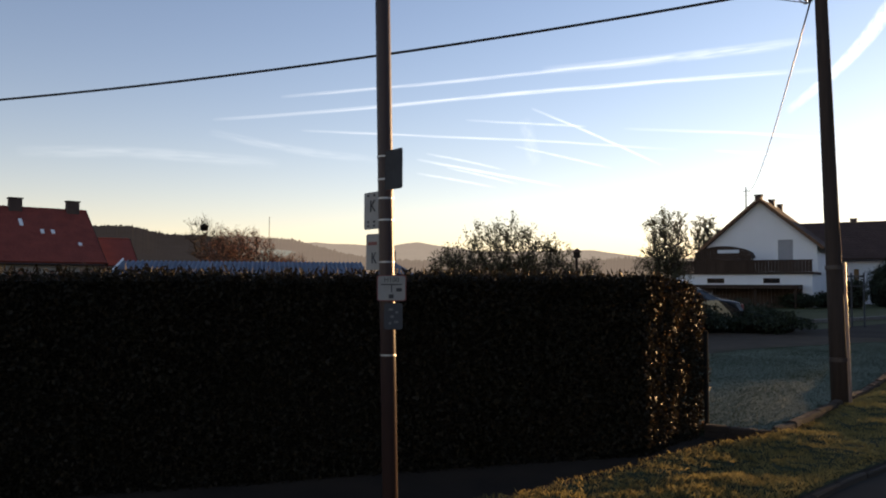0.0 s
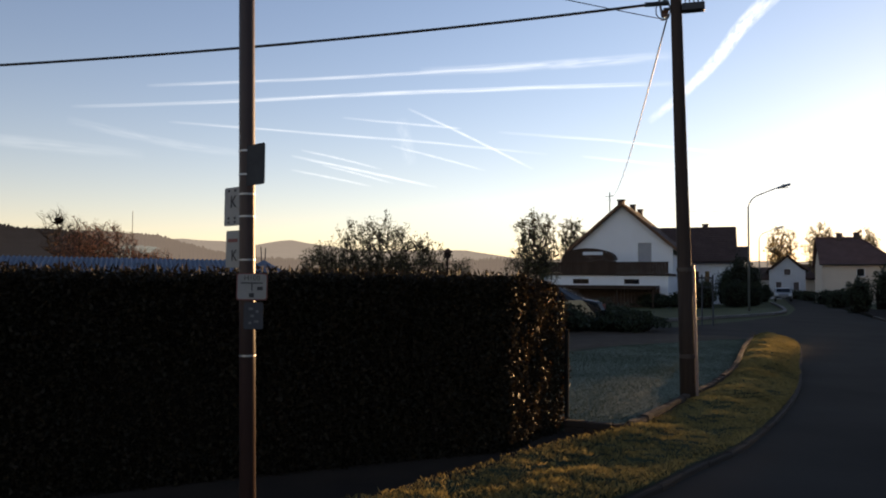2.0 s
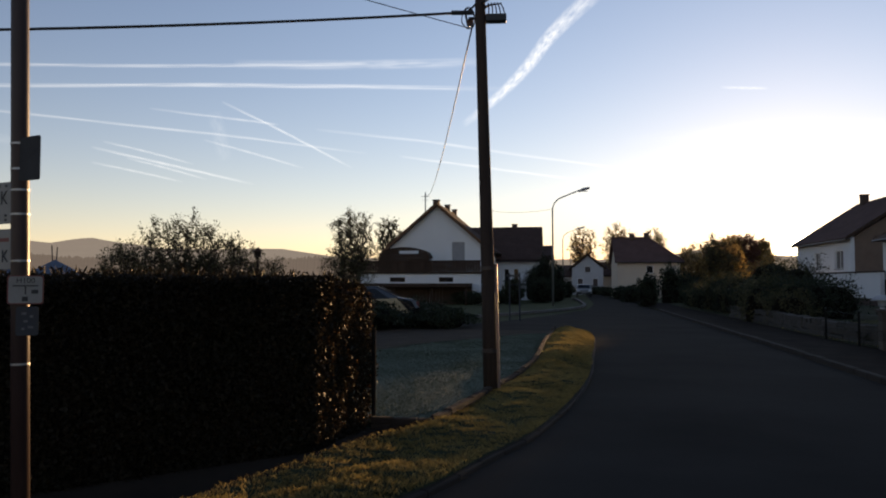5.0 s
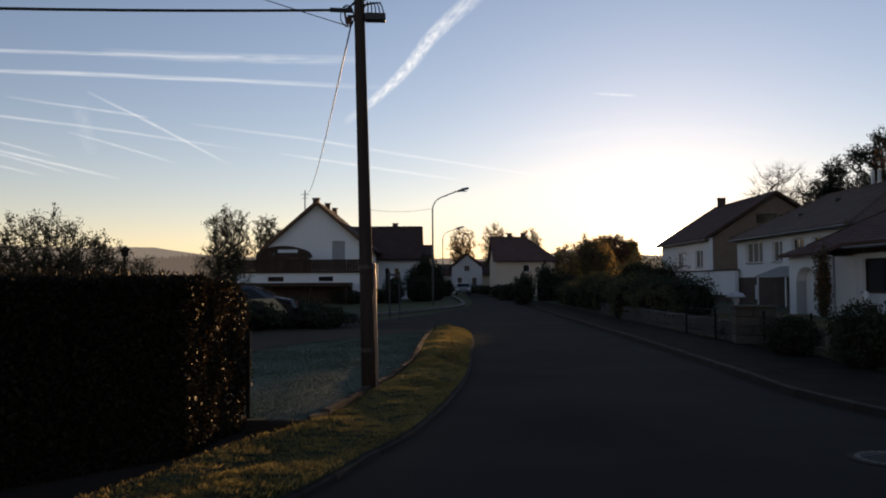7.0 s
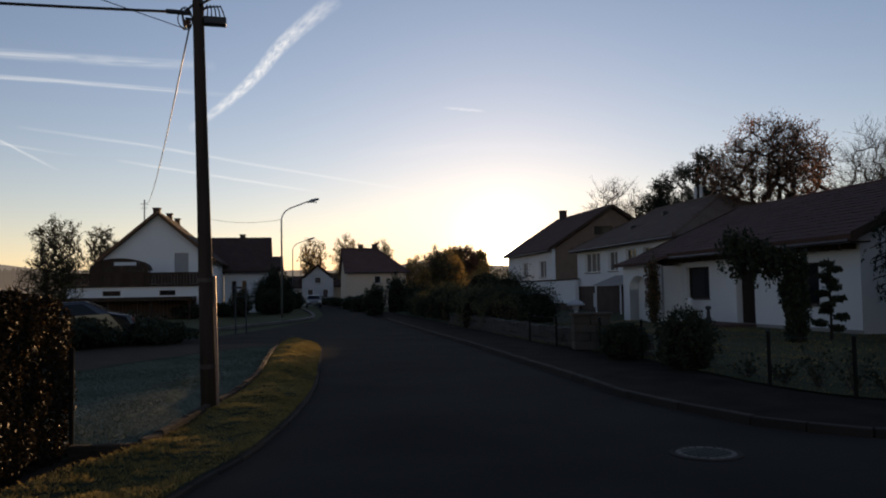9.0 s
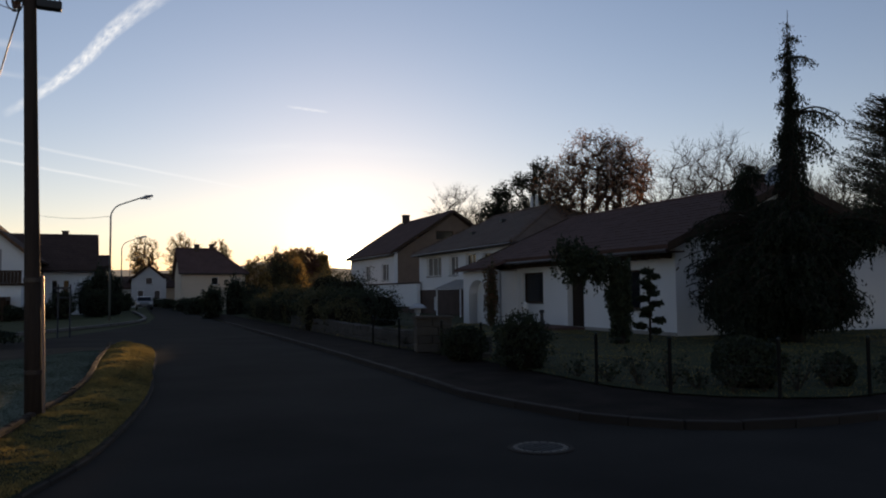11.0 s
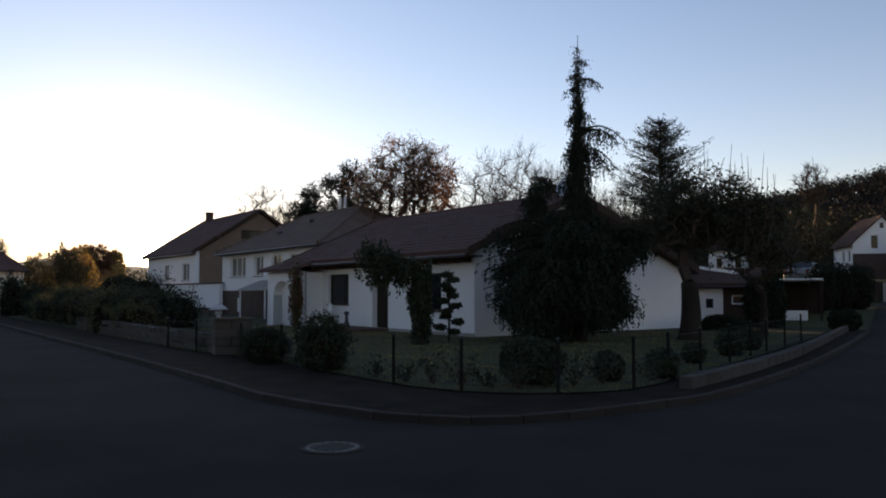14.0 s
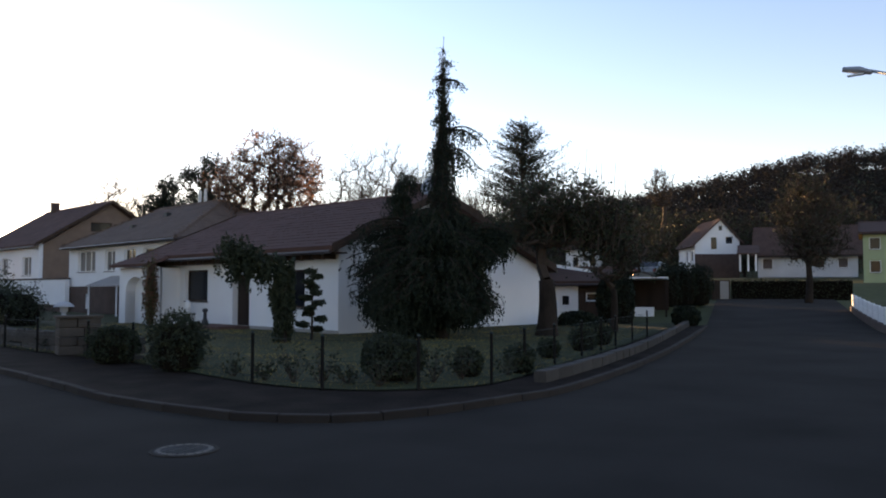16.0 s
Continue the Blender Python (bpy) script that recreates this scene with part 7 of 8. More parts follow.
topiary = thing("cloud_topiary", Matrix.Translation((19.6, 10.75, 0.1)), "small evergreen clipped into separate round pads", "topiary")
part("stem", Shape().tube([(0, 0, 0), (0.05, 0.02, 0.9), (0, 0, 2.1)], [0.04, 0.03, 0.012], 6), BARK, topiary)
for k in range(12):
    z, a = 0.28 + k * 0.15, k * 2.4
    rr = 0.30 * (1 - k / 16)
    c = (math.cos(a) * rr, math.sin(a) * rr, z + 0.02)
    part("branch", Shape().tube([(0, 0, z - 0.06), c], [0.014, 0.008], 4), BARK, topiary)
    leaf_part("pad", leaves(r0, blob_spots(r0, 300, c, (0.19, 0.19, 0.09), 0.4), 0.05), LEAF_DARK, topiary)
climber = thing("climber", right_frame(10.0, -1.45), "climbing plant with brown and green leaves on a pillar", "climber")
part("pillar", Shape().box(-0.09, 0.09, -0.09, 0.09, -0.1, 2.5), WOOD_DARK, climber)
leaf_part("leaves", leaves(r0, blob_spots(r0, 2200, (0, 0, 1.25), (0.25, 0.25, 1.35), 0.4, 0.5), 0.06), LEAF_OLIVE, climber)
leaf_part("dry_leaves", leaves(r0, blob_spots(r0, 1100, (0, 0, 1.5), (0.27, 0.27, 1.15), 0.4, 0.5), 0.06), LEAF_RUST, climber)

# dry perennials along the garden fence
def dry_perennial(place, seed, h):
    t = thing("dry_perennial", Matrix.Translation(place), "dry brown perennial stalks in the fence bed", "plant", "fence bed plants")
    r = np.random.default_rng(seed)
    s, tips = Shape(), []
    for k in range(14):
        a, l = r.uniform(0, 6.28), h * r.uniform(0.5, 1.1)
        e = Vector((math.cos(a) * 0.18 * r.random() * 2, math.sin(a) * 0.18 * r.random() * 2, l))
        s.tube([(0, 0, -0.02), tuple(e * 0.5), tuple(e)], [0.006, 0.005, 0.003], 3, caps=False)
        tips += [tuple(e * r.uniform(0.3, 1.05)) for _ in range(9)]
    tagged(part("stalk_clump", s, TWIG, t), kind="stuff")
    tp = np.array(tips)
    leaf_part("leaves", leaves(r, tp + r.normal(size=tp.shape) * 0.03, 0.04), LEAF_DARK, t)


rf = np.random.default_rng(260)
for k in range(20):
    f = k / 19
    i = f * (len(FENCE_LINE[24:84]) - 1)
    x, y = FENCE_LINE[24:84][int(i)]
    q = (Vector((17, 9, 0)) - Vector((x, y, 0))).normalized() * rf.uniform(0.25, 0.7)
    dry_perennial((x + q.x, y + q.y, 0.1), 261 + k, rf.uniform(0.25, 0.6))
# ---- street furniture and small things ----
def text_part(body, size, m, mat, parent):
    """Raised lettering in the built-in font, as a mesh."""
    cu = bpy.data.curves.new("lettering", "FONT")
    cu.body, cu.size, cu.align_x, cu.align_y, cu.extrude = body, size, "CENTER", "CENTER", 0.001
    tmp = bpy.data.objects.new("lettering", cu)
    scene.collection.objects.link(tmp)
    me = bpy.data.meshes.new_from_object(tmp.evaluated_get(bpy.context.evaluated_depsgraph_get()))
    bpy.data.objects.remove(tmp)
    me.materials.clear()
    me.materials.append(mat)
    ob = new("lettering", me)
    ob.parent, ob.matrix_basis = parent, m
    return ob


def plate(parent, name, m, w, h, mat, back, corner=0.015, border=None, label=""):
    """A sheet-metal sign with rounded corners; its face looks along -y."""
    s = Shape()
    pts = []
    for cx, cz, a0 in ((w / 2 - corner, h / 2 - corner, 0), (-w / 2 + corner, h / 2 - corner, 90), (-w / 2 + corner, -h / 2 + corner, 180), (w / 2 - corner, -h / 2 + corner, 270)):
        for k in range(4):
            a = radians(a0 + 30 * k)
            pts.append((cx + corner * math.cos(a), cz + corner * math.sin(a)))
    n = len(pts)
    s.add([(x, y, z) for y in (0, 0.004) for x, z in pts], [tuple(range(n)), tuple(range(n, 2 * n))[::-1]] + [(i, n + i, n + (i + 1) % n, (i + 1) % n) for i in range(n)])
    ob = part(name, s, back, parent, label)
    ob.matrix_basis = m
    k = 0.92 if border else 0.98
    f = Shape().add([(x * 0.99, -0.001, z * 0.99) for x, z in pts], [tuple(range(n))])
    part("face", f, border or mat, ob)
    if border:
        part("field", Shape().add([(x * k, -0.002, z * k) for x, z in pts], [tuple(range(n))]), mat, ob)
    return ob


# sign post in front of the hedge
post = thing("sign_post", Matrix.Translation((-0.804, 4.20, 0.394)) @ Matrix.Diagonal((0.737, 0.737, 0.737, 1)), "brown steel post carrying several small signs", "sign post")
lean = Vector((-0.0195, -0.003, 1.0))
part("pole", Shape().tube([lean * z for z in (-0.65, 1.5, 3.5, 7.2)], [0.058, 0.057, 0.056, 0.054], 20), POST_PAINT, post, smooth=True)
for z in (2.44, 2.27, 2.13, 1.97, 1.66, 0.98):
    part("band", Shape().tube([lean * z, lean * (z + 0.013)], 0.0597, 20), STEEL, post)
flag = Matrix(((0.72, 0.69, 0, 0), (-0.69, 0.72, 0, 0), (0, 0, 1, 0), (0, 0, 0, 1)))  # along the plate, its back side, up


def on_post(z, along, rise=0.0):
    return Matrix.Translation(lean * z) @ flag @ Matrix.Translation((along, -0.03, rise))


plate(post, "sign", on_post(2.335, 0.14), 0.24, 0.29, SIGN_WHITE, SIGN_BACK).rotation_euler.rotate_axis("Z", math.pi)
k1 = plate(post, "sign", on_post(2.055, -0.145), 0.2, 0.28, SIGN_WHITE, SIGN_BACK, label="white cycle-route style sign lettered K")
turn_up = pose(0, 0, 0, 90, 0, 0)
text_part("K", 0.13, Matrix.Translation((0.02, -0.004, 0.03)) @ turn_up, INK, k1)
for dx in (-0.04, 0.04):
    for dz in (0.115, -0.115, -0.085):
        part("mark", Shape().box(dx - 0.012, dx + 0.012, -0.004, -0.0025, dz - 0.008, dz + 0.008), INK, k1)
k2 = plate(post, "sign", on_post(1.745, -0.135), 0.18, 0.27, SIGN_WHITE, SIGN_BACK, label="white sign lettered K")
text_part("K", 0.12, Matrix.Translation((0.02, -0.004, -0.05)) @ turn_up, INK, k2)
part("mark", Shape().box(-0.06, 0.06, -0.004, -0.0025, 0.05, 0.075), SIGN_RED, k2)
hy_ = plate(post, "hydrant_sign", Matrix.Translation(lean * 1.475 + Vector((0.048, -0.07, 0))) @ pose(0, 0, 0, 0, 0, 9), 0.215, 0.19, SIGN_WHITE, SIGN_BACK, border=SIGN_RED, label="white hydrant plate with a red border")
text_part("H100", 0.05, Matrix.Translation((0, -0.004, 0.06)) @ turn_up, INK, hy_)
part("bar", Shape().box(-0.075, 0.075, -0.004, -0.0025, 0.022, 0.03).box(-0.004, 0.004, -0.004, -0.0025, -0.03, 0.0215), INK, hy_)
part("mark", Shape().box(-0.02, 0.015, -0.004, -0.0025, -0.075, -0.045), INK, hy_)
part("mark", Shape().box(0.035, 0.075, -0.004, -0.0025, -0.025, 0.0), INK, hy_)
pl = plate(post, "water_sign", Matrix.Translation(lean * 1.27 + Vector((0.058, -0.07, 0))) @ pose(0, 0, 0, 0, 0, 9), 0.135, 0.19, SIGN_BLUE, SIGN_BACK, label="small dark blue plate with worn white marks")
for x, z, w in ((-0.02, 0.05, 0.03), (0.025, 0.03, 0.02), (-0.01, 0.0, 0.025), (0.02, -0.04, 0.03), (-0.025, -0.05, 0.018)):
    part("mark", Shape().box(x - w / 2, x + w / 2, -0.003, -0.0015, z - 0.008, z + 0.008), SIGN_WORN, pl)

# wooden utility pole on the lawn's edge
PB = Vector((3.5, 9.87, 0.18))
PT = Vector((3.385, 9.93, 5.38))
utility = thing("utility_pole", Matrix.Translation(PB), "weathered wooden utility pole with cable fittings and a steel stub", "utility pole")
ax = PT - PB
up_side = Vector((0.945, -0.33, 0))  # to the viewer's right
part("pole", Shape().tube([ax * f - Vector((0, 0, 0.25 * (f == 0))) for f in (0, 0.25, 0.5, 0.75, 0.985, 1.0)], [0.098, 0.091, 0.082, 0.076, 0.071, 0.064], 18), WOOD_POLE, utility, smooth=True)
stub = up_side * 0.106
part("steel_stub", Shape().tube([stub + Vector((0.0, 0, -0.2)), stub + ax * 0.305], 0.024, 10), STEEL_DULL, utility, "dull steel conduit strapped to the pole")
for f in (0.08, 0.29):
    part("strap", Shape().tube([ax * f, ax * f + Vector((0, 0, 0.05))], 0.102, 18), STEEL_BROWN, utility)
top = ax * 0.945
box_m = Matrix.Translation(top + up_side * 0.2) @ pose(0, 0, 0, 0, 0, -19)
part("terminal_box", Shape().box(-0.13, 0.15, -0.07, 0.07, -0.06, 0.04, box_m), DARK_METAL, utility, bevel=0.012)
part("bracket", Shape().tube([top - up_side * 0.16, top + up_side * 0.12], 0.022, 8), DARK_METAL, utility)
part("bracket", Shape().tube([top - up_side * 0.06 + Vector((0, 0, 0.2)), top - up_side * 0.2 + Vector((0, 0, 0.06)), top - up_side * 0.17 - Vector((0, 0, 0.1))], 0.016, 8), DARK_METAL, utility)
for k in range(5):
    o = up_side * (0.1 + 0.055 * k)
    pts = [top + o + Vector((0, -0.03, 0.03))] + [top + o * (1 - 0.25 * math.sin(a)) + up_side * 0.02 + Vector((0, -0.03, 0.03 + 0.17 * math.sin(a))) for a in (0.6, 1.2, 1.6, 2.0)] + [top + up_side * 0.04 + Vector((0, -0.08, 0.1 + 0.01 * k))]
    part("cable_loop", Shape().tube(pts, 0.0085, 6), CABLE, utility)
for k in range(4):
    a = radians(50 * k + 200)
    c = top - up_side * 0.17 + Vector((0, -0.02, -0.02))
    part("cable_loop", Shape().tube([c + up_side * 0.09 * math.cos(a + t) + Vector((0, 0, (0.11 + 0.02 * k) * math.sin(a + t))) for t in np.linspace(0, 3.6, 10)], 0.007, 5), CABLE, utility)
for o in (-0.16, -0.12):
    part("insulator", Shape().lathe([(0.012, -0.05), (0.03, -0.03), (0.022, 0.0), (0.03, 0.02), (0.012, 0.05)], 10, top + up_side * o + Vector((0, 0, -0.06))), CERAMIC, utility)


def cable(name, pts, radius, label, sides=6):
    s = Shape().tube([Vector(p) for p in pts], radius, sides)
    ob = part(name, s, CABLE, None, "", True)
    return tagged(ob, label, "cable", "overhead cables")


cable("overhead_cable", [(3.3 - 12.14 * s, 9.95 + 1.341 * s, 5.181 - 1.372 * s + 0.572 * s * s) for s in np.linspace(0, 2.3, 40)], 0.018, "thick black overhead cable running to the utility pole")
part("cable_clamp", Shape().tube([(3.3, 9.95, 5.17), (3.0, 9.99, 5.155)], 0.032, 8), DARK_METAL, bpy.data.objects["overhead_cable"])
cable("overhead_wire", [(3.25 - 14 * s, 9.9 - 2.6 * s, 4.93 + 2.2 * s - 0.75 * s * (1 - s)) for s in np.linspace(0, 1, 24)], 0.006, "thin black wire crossing the sky", 5)
cable("overhead_cable", [(3.38 + 4.6 * s, 9.93 - 25 * s, 5.28 + 1.2 * s - 1.6 * s * (1 - s)) for s in np.linspace(0, 1, 24)], 0.018, "black overhead cable leaving the pole across the road")
mast_top = to_left @ Vector((-1.05, 0.5, 8.95))
pole_w = PB + top - up_side * 0.115 + Vector((0, 0, -0.12))
cable("house_wire", [pole_w.lerp(mast_top, s) - Vector((0, 0, 3.6 * s * (1 - s))) for s in np.linspace(0, 1, 40)], 0.011, "thin wire sagging from the pole to the white house", 5)


# street lamps
def street_lamp(place, yaw, label, height=6.9, rise=0.85, reach=2.3):
    t = thing("street_lamp", Matrix.Translation(place) @ pose(0, 0, 0, 0, 0, yaw), label, "street lamp", "street lamps")
    pts = [(0, 0, 0), (0, 0, height - 0.6)] + [(0.9 * (1 - math.cos(a)), 0, height - 0.6 + 0.9 * math.sin(a)) for a in np.linspace(0.2, 1.2, 6)]
    lx, lz = pts[-1][0], pts[-1][2]
    pts.append((reach - 0.55, 0, lz + (height + rise - lz) * 0.75))
    part("pole", Shape().tube(pts, [0.075, 0.055] + [0.042] * (len(pts) - 2), 10), STEEL, t, smooth=True)
    h = Shape().tube([(reach - 0.62, 0, height + rise - 0.22), (reach - 0.3, 0, height + rise - 0.1), (reach + 0.12, 0, height + rise)], [0.06, 0.11, 0.07], 10)
    part("lamp_head", h, STEEL, t, "grey lamp head")
    part("glass", Shape().box(reach - 0.42, reach, -0.07, 0.07, height + rise - 0.235, height + rise - 0.2), WHITE_PAINT, t)
    return t


lamp_yaw = STREET
p = at_range(-23.26, 52)
lamp = street_lamp(p, lamp_yaw, "curved steel street lamp beside the street")
for az, r in ((-23.9, 88), (-24.4, 128)):
    copy_thing(lamp, Matrix.Translation(at_range(az, r)) @ pose(0, 0, 0, 0, 0, lamp_yaw))
copy_thing(lamp, Matrix.Translation(at_range(-103.5, 24.3)) @ pose(0, 0, 0, 0, 0, 68))
cable("lamp_wire", [(to_left @ Vector((3.0, 6, 8.2))).lerp(at_range(-23.26, 52, 6.4), s) - Vector((0, 0, 1.2 * s * (1 - s))) for s in np.linspace(0, 1, 20)], 0.012, "thin wire between the house and a street lamp", 5)


# cars
def car(m, paint, label, name="car"):
    t = thing(name, m, label, "car", "parked cars")
    side = [(-2.05, 0.35), (-2.1, 0.62), (-1.95, 0.82), (-1.2, 0.92), (-0.55, 1.36), (0.65, 1.42), (1.35, 1.05), (1.95, 0.95), (2.1, 0.7), (2.05, 0.35)]
    s = Shape()
    n = len(side)
    ring = []
    for y, k, dz in ((-0.84, 0.94, 0.0), (-0.80, 1.0, 0.0), (0.80, 1.0, 0.0), (0.84, 0.94, 0.0)):
        for x, z in side:
            inset = 0.16 * max(0, (z - 0.95) / 0.47)
            ring.append((x * (k if abs(x) > 1.9 else 1), y * (1 - inset), z * (1 if k == 1 else 0.985)))
    s.add(ring, [(j * n + i, (j + 1) * n + i, (j + 1) * n + (i + 1) % n, j * n + (i + 1) % n) for j in range(3) for i in range(n)] + [tuple(range(n)), tuple(range(3 * n, 4 * n))[::-1]])
    body = part("body", s, paint, t, bevel=0.04)
    g = Shape()
    g.add([(-1.14, -0.66, 0.96), (-1.14, 0.66, 0.96), (-0.6, 0.6, 1.33), (-0.6, -0.6, 1.33)], [(0, 3, 2, 1)])
    g.v = [(x - 0.02, y, z + 0.012) for x, y, z in g.v]
    part("windscreen", g, PANE, t)
    g = Shape().add([(1.3, -0.64, 1.09), (1.3, 0.64, 1.09), (0.72, 0.6, 1.39), (0.72, -0.6, 1.39)], [(0, 1, 2, 3)])
    g.v = [(x + 0.03, y, z + 0.012) for x, y, z in g.v]
    part("rear_window", g, PANE, t)
    for sy in (-1, 1):
        g = Shape().add([(-0.95, sy * 0.845, 0.97), (1.1, sy * 0.845, 1.0), (0.6, sy * 0.765, 1.34), (-0.5, sy * 0.765, 1.3)], [(0, 1, 2, 3) if sy < 0 else (3, 2, 1, 0)])
        part("side_window", g, PANE, t)
        for x in (-1.3, 1.3):
            w = part("wheel", Shape().tube([(x, sy * 0.66, 0.31), (x, sy * 0.855, 0.31)], 0.31, 20), RUBBER, t)
            part("rim", Shape().tube([(x, sy * 0.80, 0.31), (x, sy * 0.866, 0.31)], 0.19, 14), STEEL, w)
        part("headlight", Shape().box(-2.1, -1.98, sy * 0.62 - 0.14, sy * 0.62 + 0.14, 0.63, 0.76), WHITE_PAINT, t)
        part("tail_light", Shape().box(1.99, 2.095, sy * 0.66 - 0.1, sy * 0.66 + 0.1, 0.7, 0.88), SIGN_RED, t)
    part("bumper", Shape().box(-2.13, -2.0, -0.75, 0.75, 0.32, 0.52), DARK_METAL, t, bevel=0.03)
    part("plate", Shape().box(-2.145, -2.132, -0.26, 0.26, 0.4, 0.5), SIGN_WHITE, t)
    return t


p = at_range(-25.35, 90)
car(pose(p.x, p.y, 0.0, 0, 0, STREET - 90 + 180), CAR_SILVER, "silver car parked on the street, seen from the front")
p = at_range(-9.4, 27.5)
car(pose(p.x, p.y, 0.0, 0, 0, -15), CAR_DARK, "dark car with a pale reflection on its bonnet in the yard")
p = at_range(-85.1, 58)
car(pose(p.x, p.y, 2.06, 0, 0, 170), CAR_SILVER, "silver car parked on the slope by the hill house")
part("ramp", Shape().box(p.x - 2.6, p.x + 3, p.y - 1.4, p.y + 1.4, ground_z(p.x, p.y) - 0.4, 2.058), RENDER_GREY)
tagged(bpy.data.objects["ramp"], "low concrete parking deck on the slope", "parking deck")

# manhole cover
cover = thing("manhole_cover", Matrix.Translation((6.3, 4.51, 0.0)) @ Matrix.Diagonal((0.88, 0.88, 1, 1)), "round cast-iron manhole cover in a pale concrete ring", "manhole cover")
part("ring", Shape().lathe([(0.37, 0.001), (0.365, 0.012), (0.325, 0.013), (0.322, 0.004)], 40), KERB, cover)
part("lid", Shape().lathe([(0.318, 0.0015), (0.316, 0.010), (0.02, 0.011)], 40), IRON, cover)
for k in range(18):
    a = 2 * math.pi * k / 18
    part("concrete_block", Shape().box(-0.036, 0.036, -0.024, 0.024, 0.0112, 0.0172, Matrix.Rotation(a, 4, "Z") @ Matrix.Translation((0, 0.275, 0))), PAVER_PALE, cover)
for k in range(-2, 3):
    part("rib", Shape().box(-0.2, 0.2, k * 0.07 - 0.014, k * 0.07 + 0.014, 0.0108, 0.016), IRON, cover)

# garden fence: posts, wires and mesh
fence = thing("wire_fence", ID, "low green wire-mesh garden fence on thin posts", "fence")
posts = [(14.75, 16.7), (13.89, 14.69), (13.19, 12.5), (12.57, 10.75), (11.6, 8.7), (10.45, 6.55), (10.12, 5.15), (10.6, 3.85), (11.68, 3.08), (13.2, 2.95), (14.91, 2.8), (16.88, 2.64), (18.6, 2.5), (20.27, 2.4), (22.5, 2.25), (25, 2.1)]
for x, y in posts:
    pp = part("post", Shape().tube([(x, y, 0.0), (x, y, 0.86)], 0.026, 8), MATT_BLACK, fence)
    part("cap", Shape().lathe([(0.03, 0.858), (0.03, 0.875), (0.012, 0.89)], 8, (x, y, 0)), GREEN_METAL, pp)
for z in (0.2, 0.5, 0.8):
    for (xa, ya), (xb, yb) in zip(posts, posts[1:]):
        part("wire", Shape().tube([(xa, ya, z), (xb, yb, z)], 0.003, 4), GREEN_METAL, fence)
mesh_w = Shape()
for (xa, ya), (xb, yb) in zip(posts, posts[1:]):
    d = math.hypot(xb - xa, yb - ya)
    n = int(d / 0.09)
    for k in range(n):
        f = k / n
        for sg in (-1, 1):
            f2 = f + sg * 0.68 / d
            if 0 <= f2 <= 1:
                mesh_w.tube([(xa + (xb - xa) * f, ya + (yb - ya) * f, 0.12), (xa + (xb - xa) * f2, ya + (yb - ya) * f2, 0.8)], 0.0007, 3, caps=False)
tagged(part("netting", mesh_w, GREEN_METAL, fence), kind="stuff")

# garden ornaments
p = at_range(-44.55, 33)
lantern = thing("stone_lantern", Matrix.Translation((p.x, p.y, 0.35)) @ Matrix.Diagonal((0.72, 0.72, 0.72, 1)), "pale stone garden lantern with a mushroom cap", "garden lantern")
part("base", Shape().lathe([(0.3, 0), (0.3, 0.12), (0.16, 0.18)], 16), STONE, lantern)
part("stem", Shape().lathe([(0.14, 0.18), (0.12, 0.4), (0.2, 0.46), (0.2, 0.68)], 12), RENDER_DULL, lantern)
part("cap", Shape().lathe([(0.1, 0.682), (0.5, 0.7), (0.52, 0.74), (0.32, 0.93), (0.06, 1.0)], 16), RENDER_DULL, lantern, smooth=True)
fig = thing("garden_figure", right_frame(7.1, -0.7, 0.1) @ Matrix.Diagonal((0.62, 0.62, 0.68, 1)), "small dark garden ornament on a plinth by the wall", "ornament")
part("figure", Shape().lathe([(0.26, 0), (0.22, 0.25), (0.12, 0.5), (0.09, 0.85), (0.17, 0.88), (0.17, 1.02), (0.06, 1.06)], 10), DARK_METAL, fig, smooth=True)
wl_ = thing("wall_lantern", right_frame(8.9, -0.45, 0.1), "white lantern on a slim stand beside the window", "lantern")
part("stand", Shape().tube([(0, 0, 0), (0, 0, 0.62)], 0.025, 8), WHITE_PAINT, wl_)
part("housing", Shape().lathe([(0.07, 0.62), (0.12, 0.7), (0.12, 0.92), (0.02, 1.02)], 8), WHITE_PAINT, wl_)

# white fence on the far side of the side street
p0, p1 = Vector((29.0, -5.45, 0)), Vector((45.0, -6.1, 0))
wf = thing("white_fence", ID, "white boarded fence on a low brown brick base", "fence")
d = (p1 - p0).normalized()
nrm = Vector((-d.y, d.x, 0))
for k in range(9):
    a, b = p0.lerp(p1, k / 9), p0.lerp(p1, (k + 1) / 9)
    za, zb = ground_z(a.x, a.y), ground_z(b.x, b.y)
    for nm, z0, z1, mat, th in (("base", -0.1, 0.24, SHINGLE, 0.12), ("board", 0.27, 0.53, WHITE_PAINT, 0.03), ("board", 0.56, 0.84, WHITE_PAINT, 0.03)):
        e = nrm * th
        s = Shape().add([a - e + Vector((0, 0, za + z0)), b - d * 0.02 - e + Vector((0, 0, zb + z0)), b - d * 0.02 + e + Vector((0, 0, zb + z0)), a + e + Vector((0, 0, za + z0)), a - e + Vector((0, 0, za + z1)), b - d * 0.02 - e + Vector((0, 0, zb + z1)), b - d * 0.02 + e + Vector((0, 0, zb + z1)), a + e + Vector((0, 0, za + z1))],
                        [(0, 3, 2, 1), (4, 5, 6, 7), (0, 1, 5, 4), (1, 2, 6, 5), (2, 3, 7, 6), (3, 0, 4, 7)])
        part(nm, s, mat, wf)
    part("post", Shape().tube([a + Vector((0, 0, za - 0.1)), a + Vector((0, 0, za + 0.88))], 0.06, 8), WHITE_PAINT, wf)

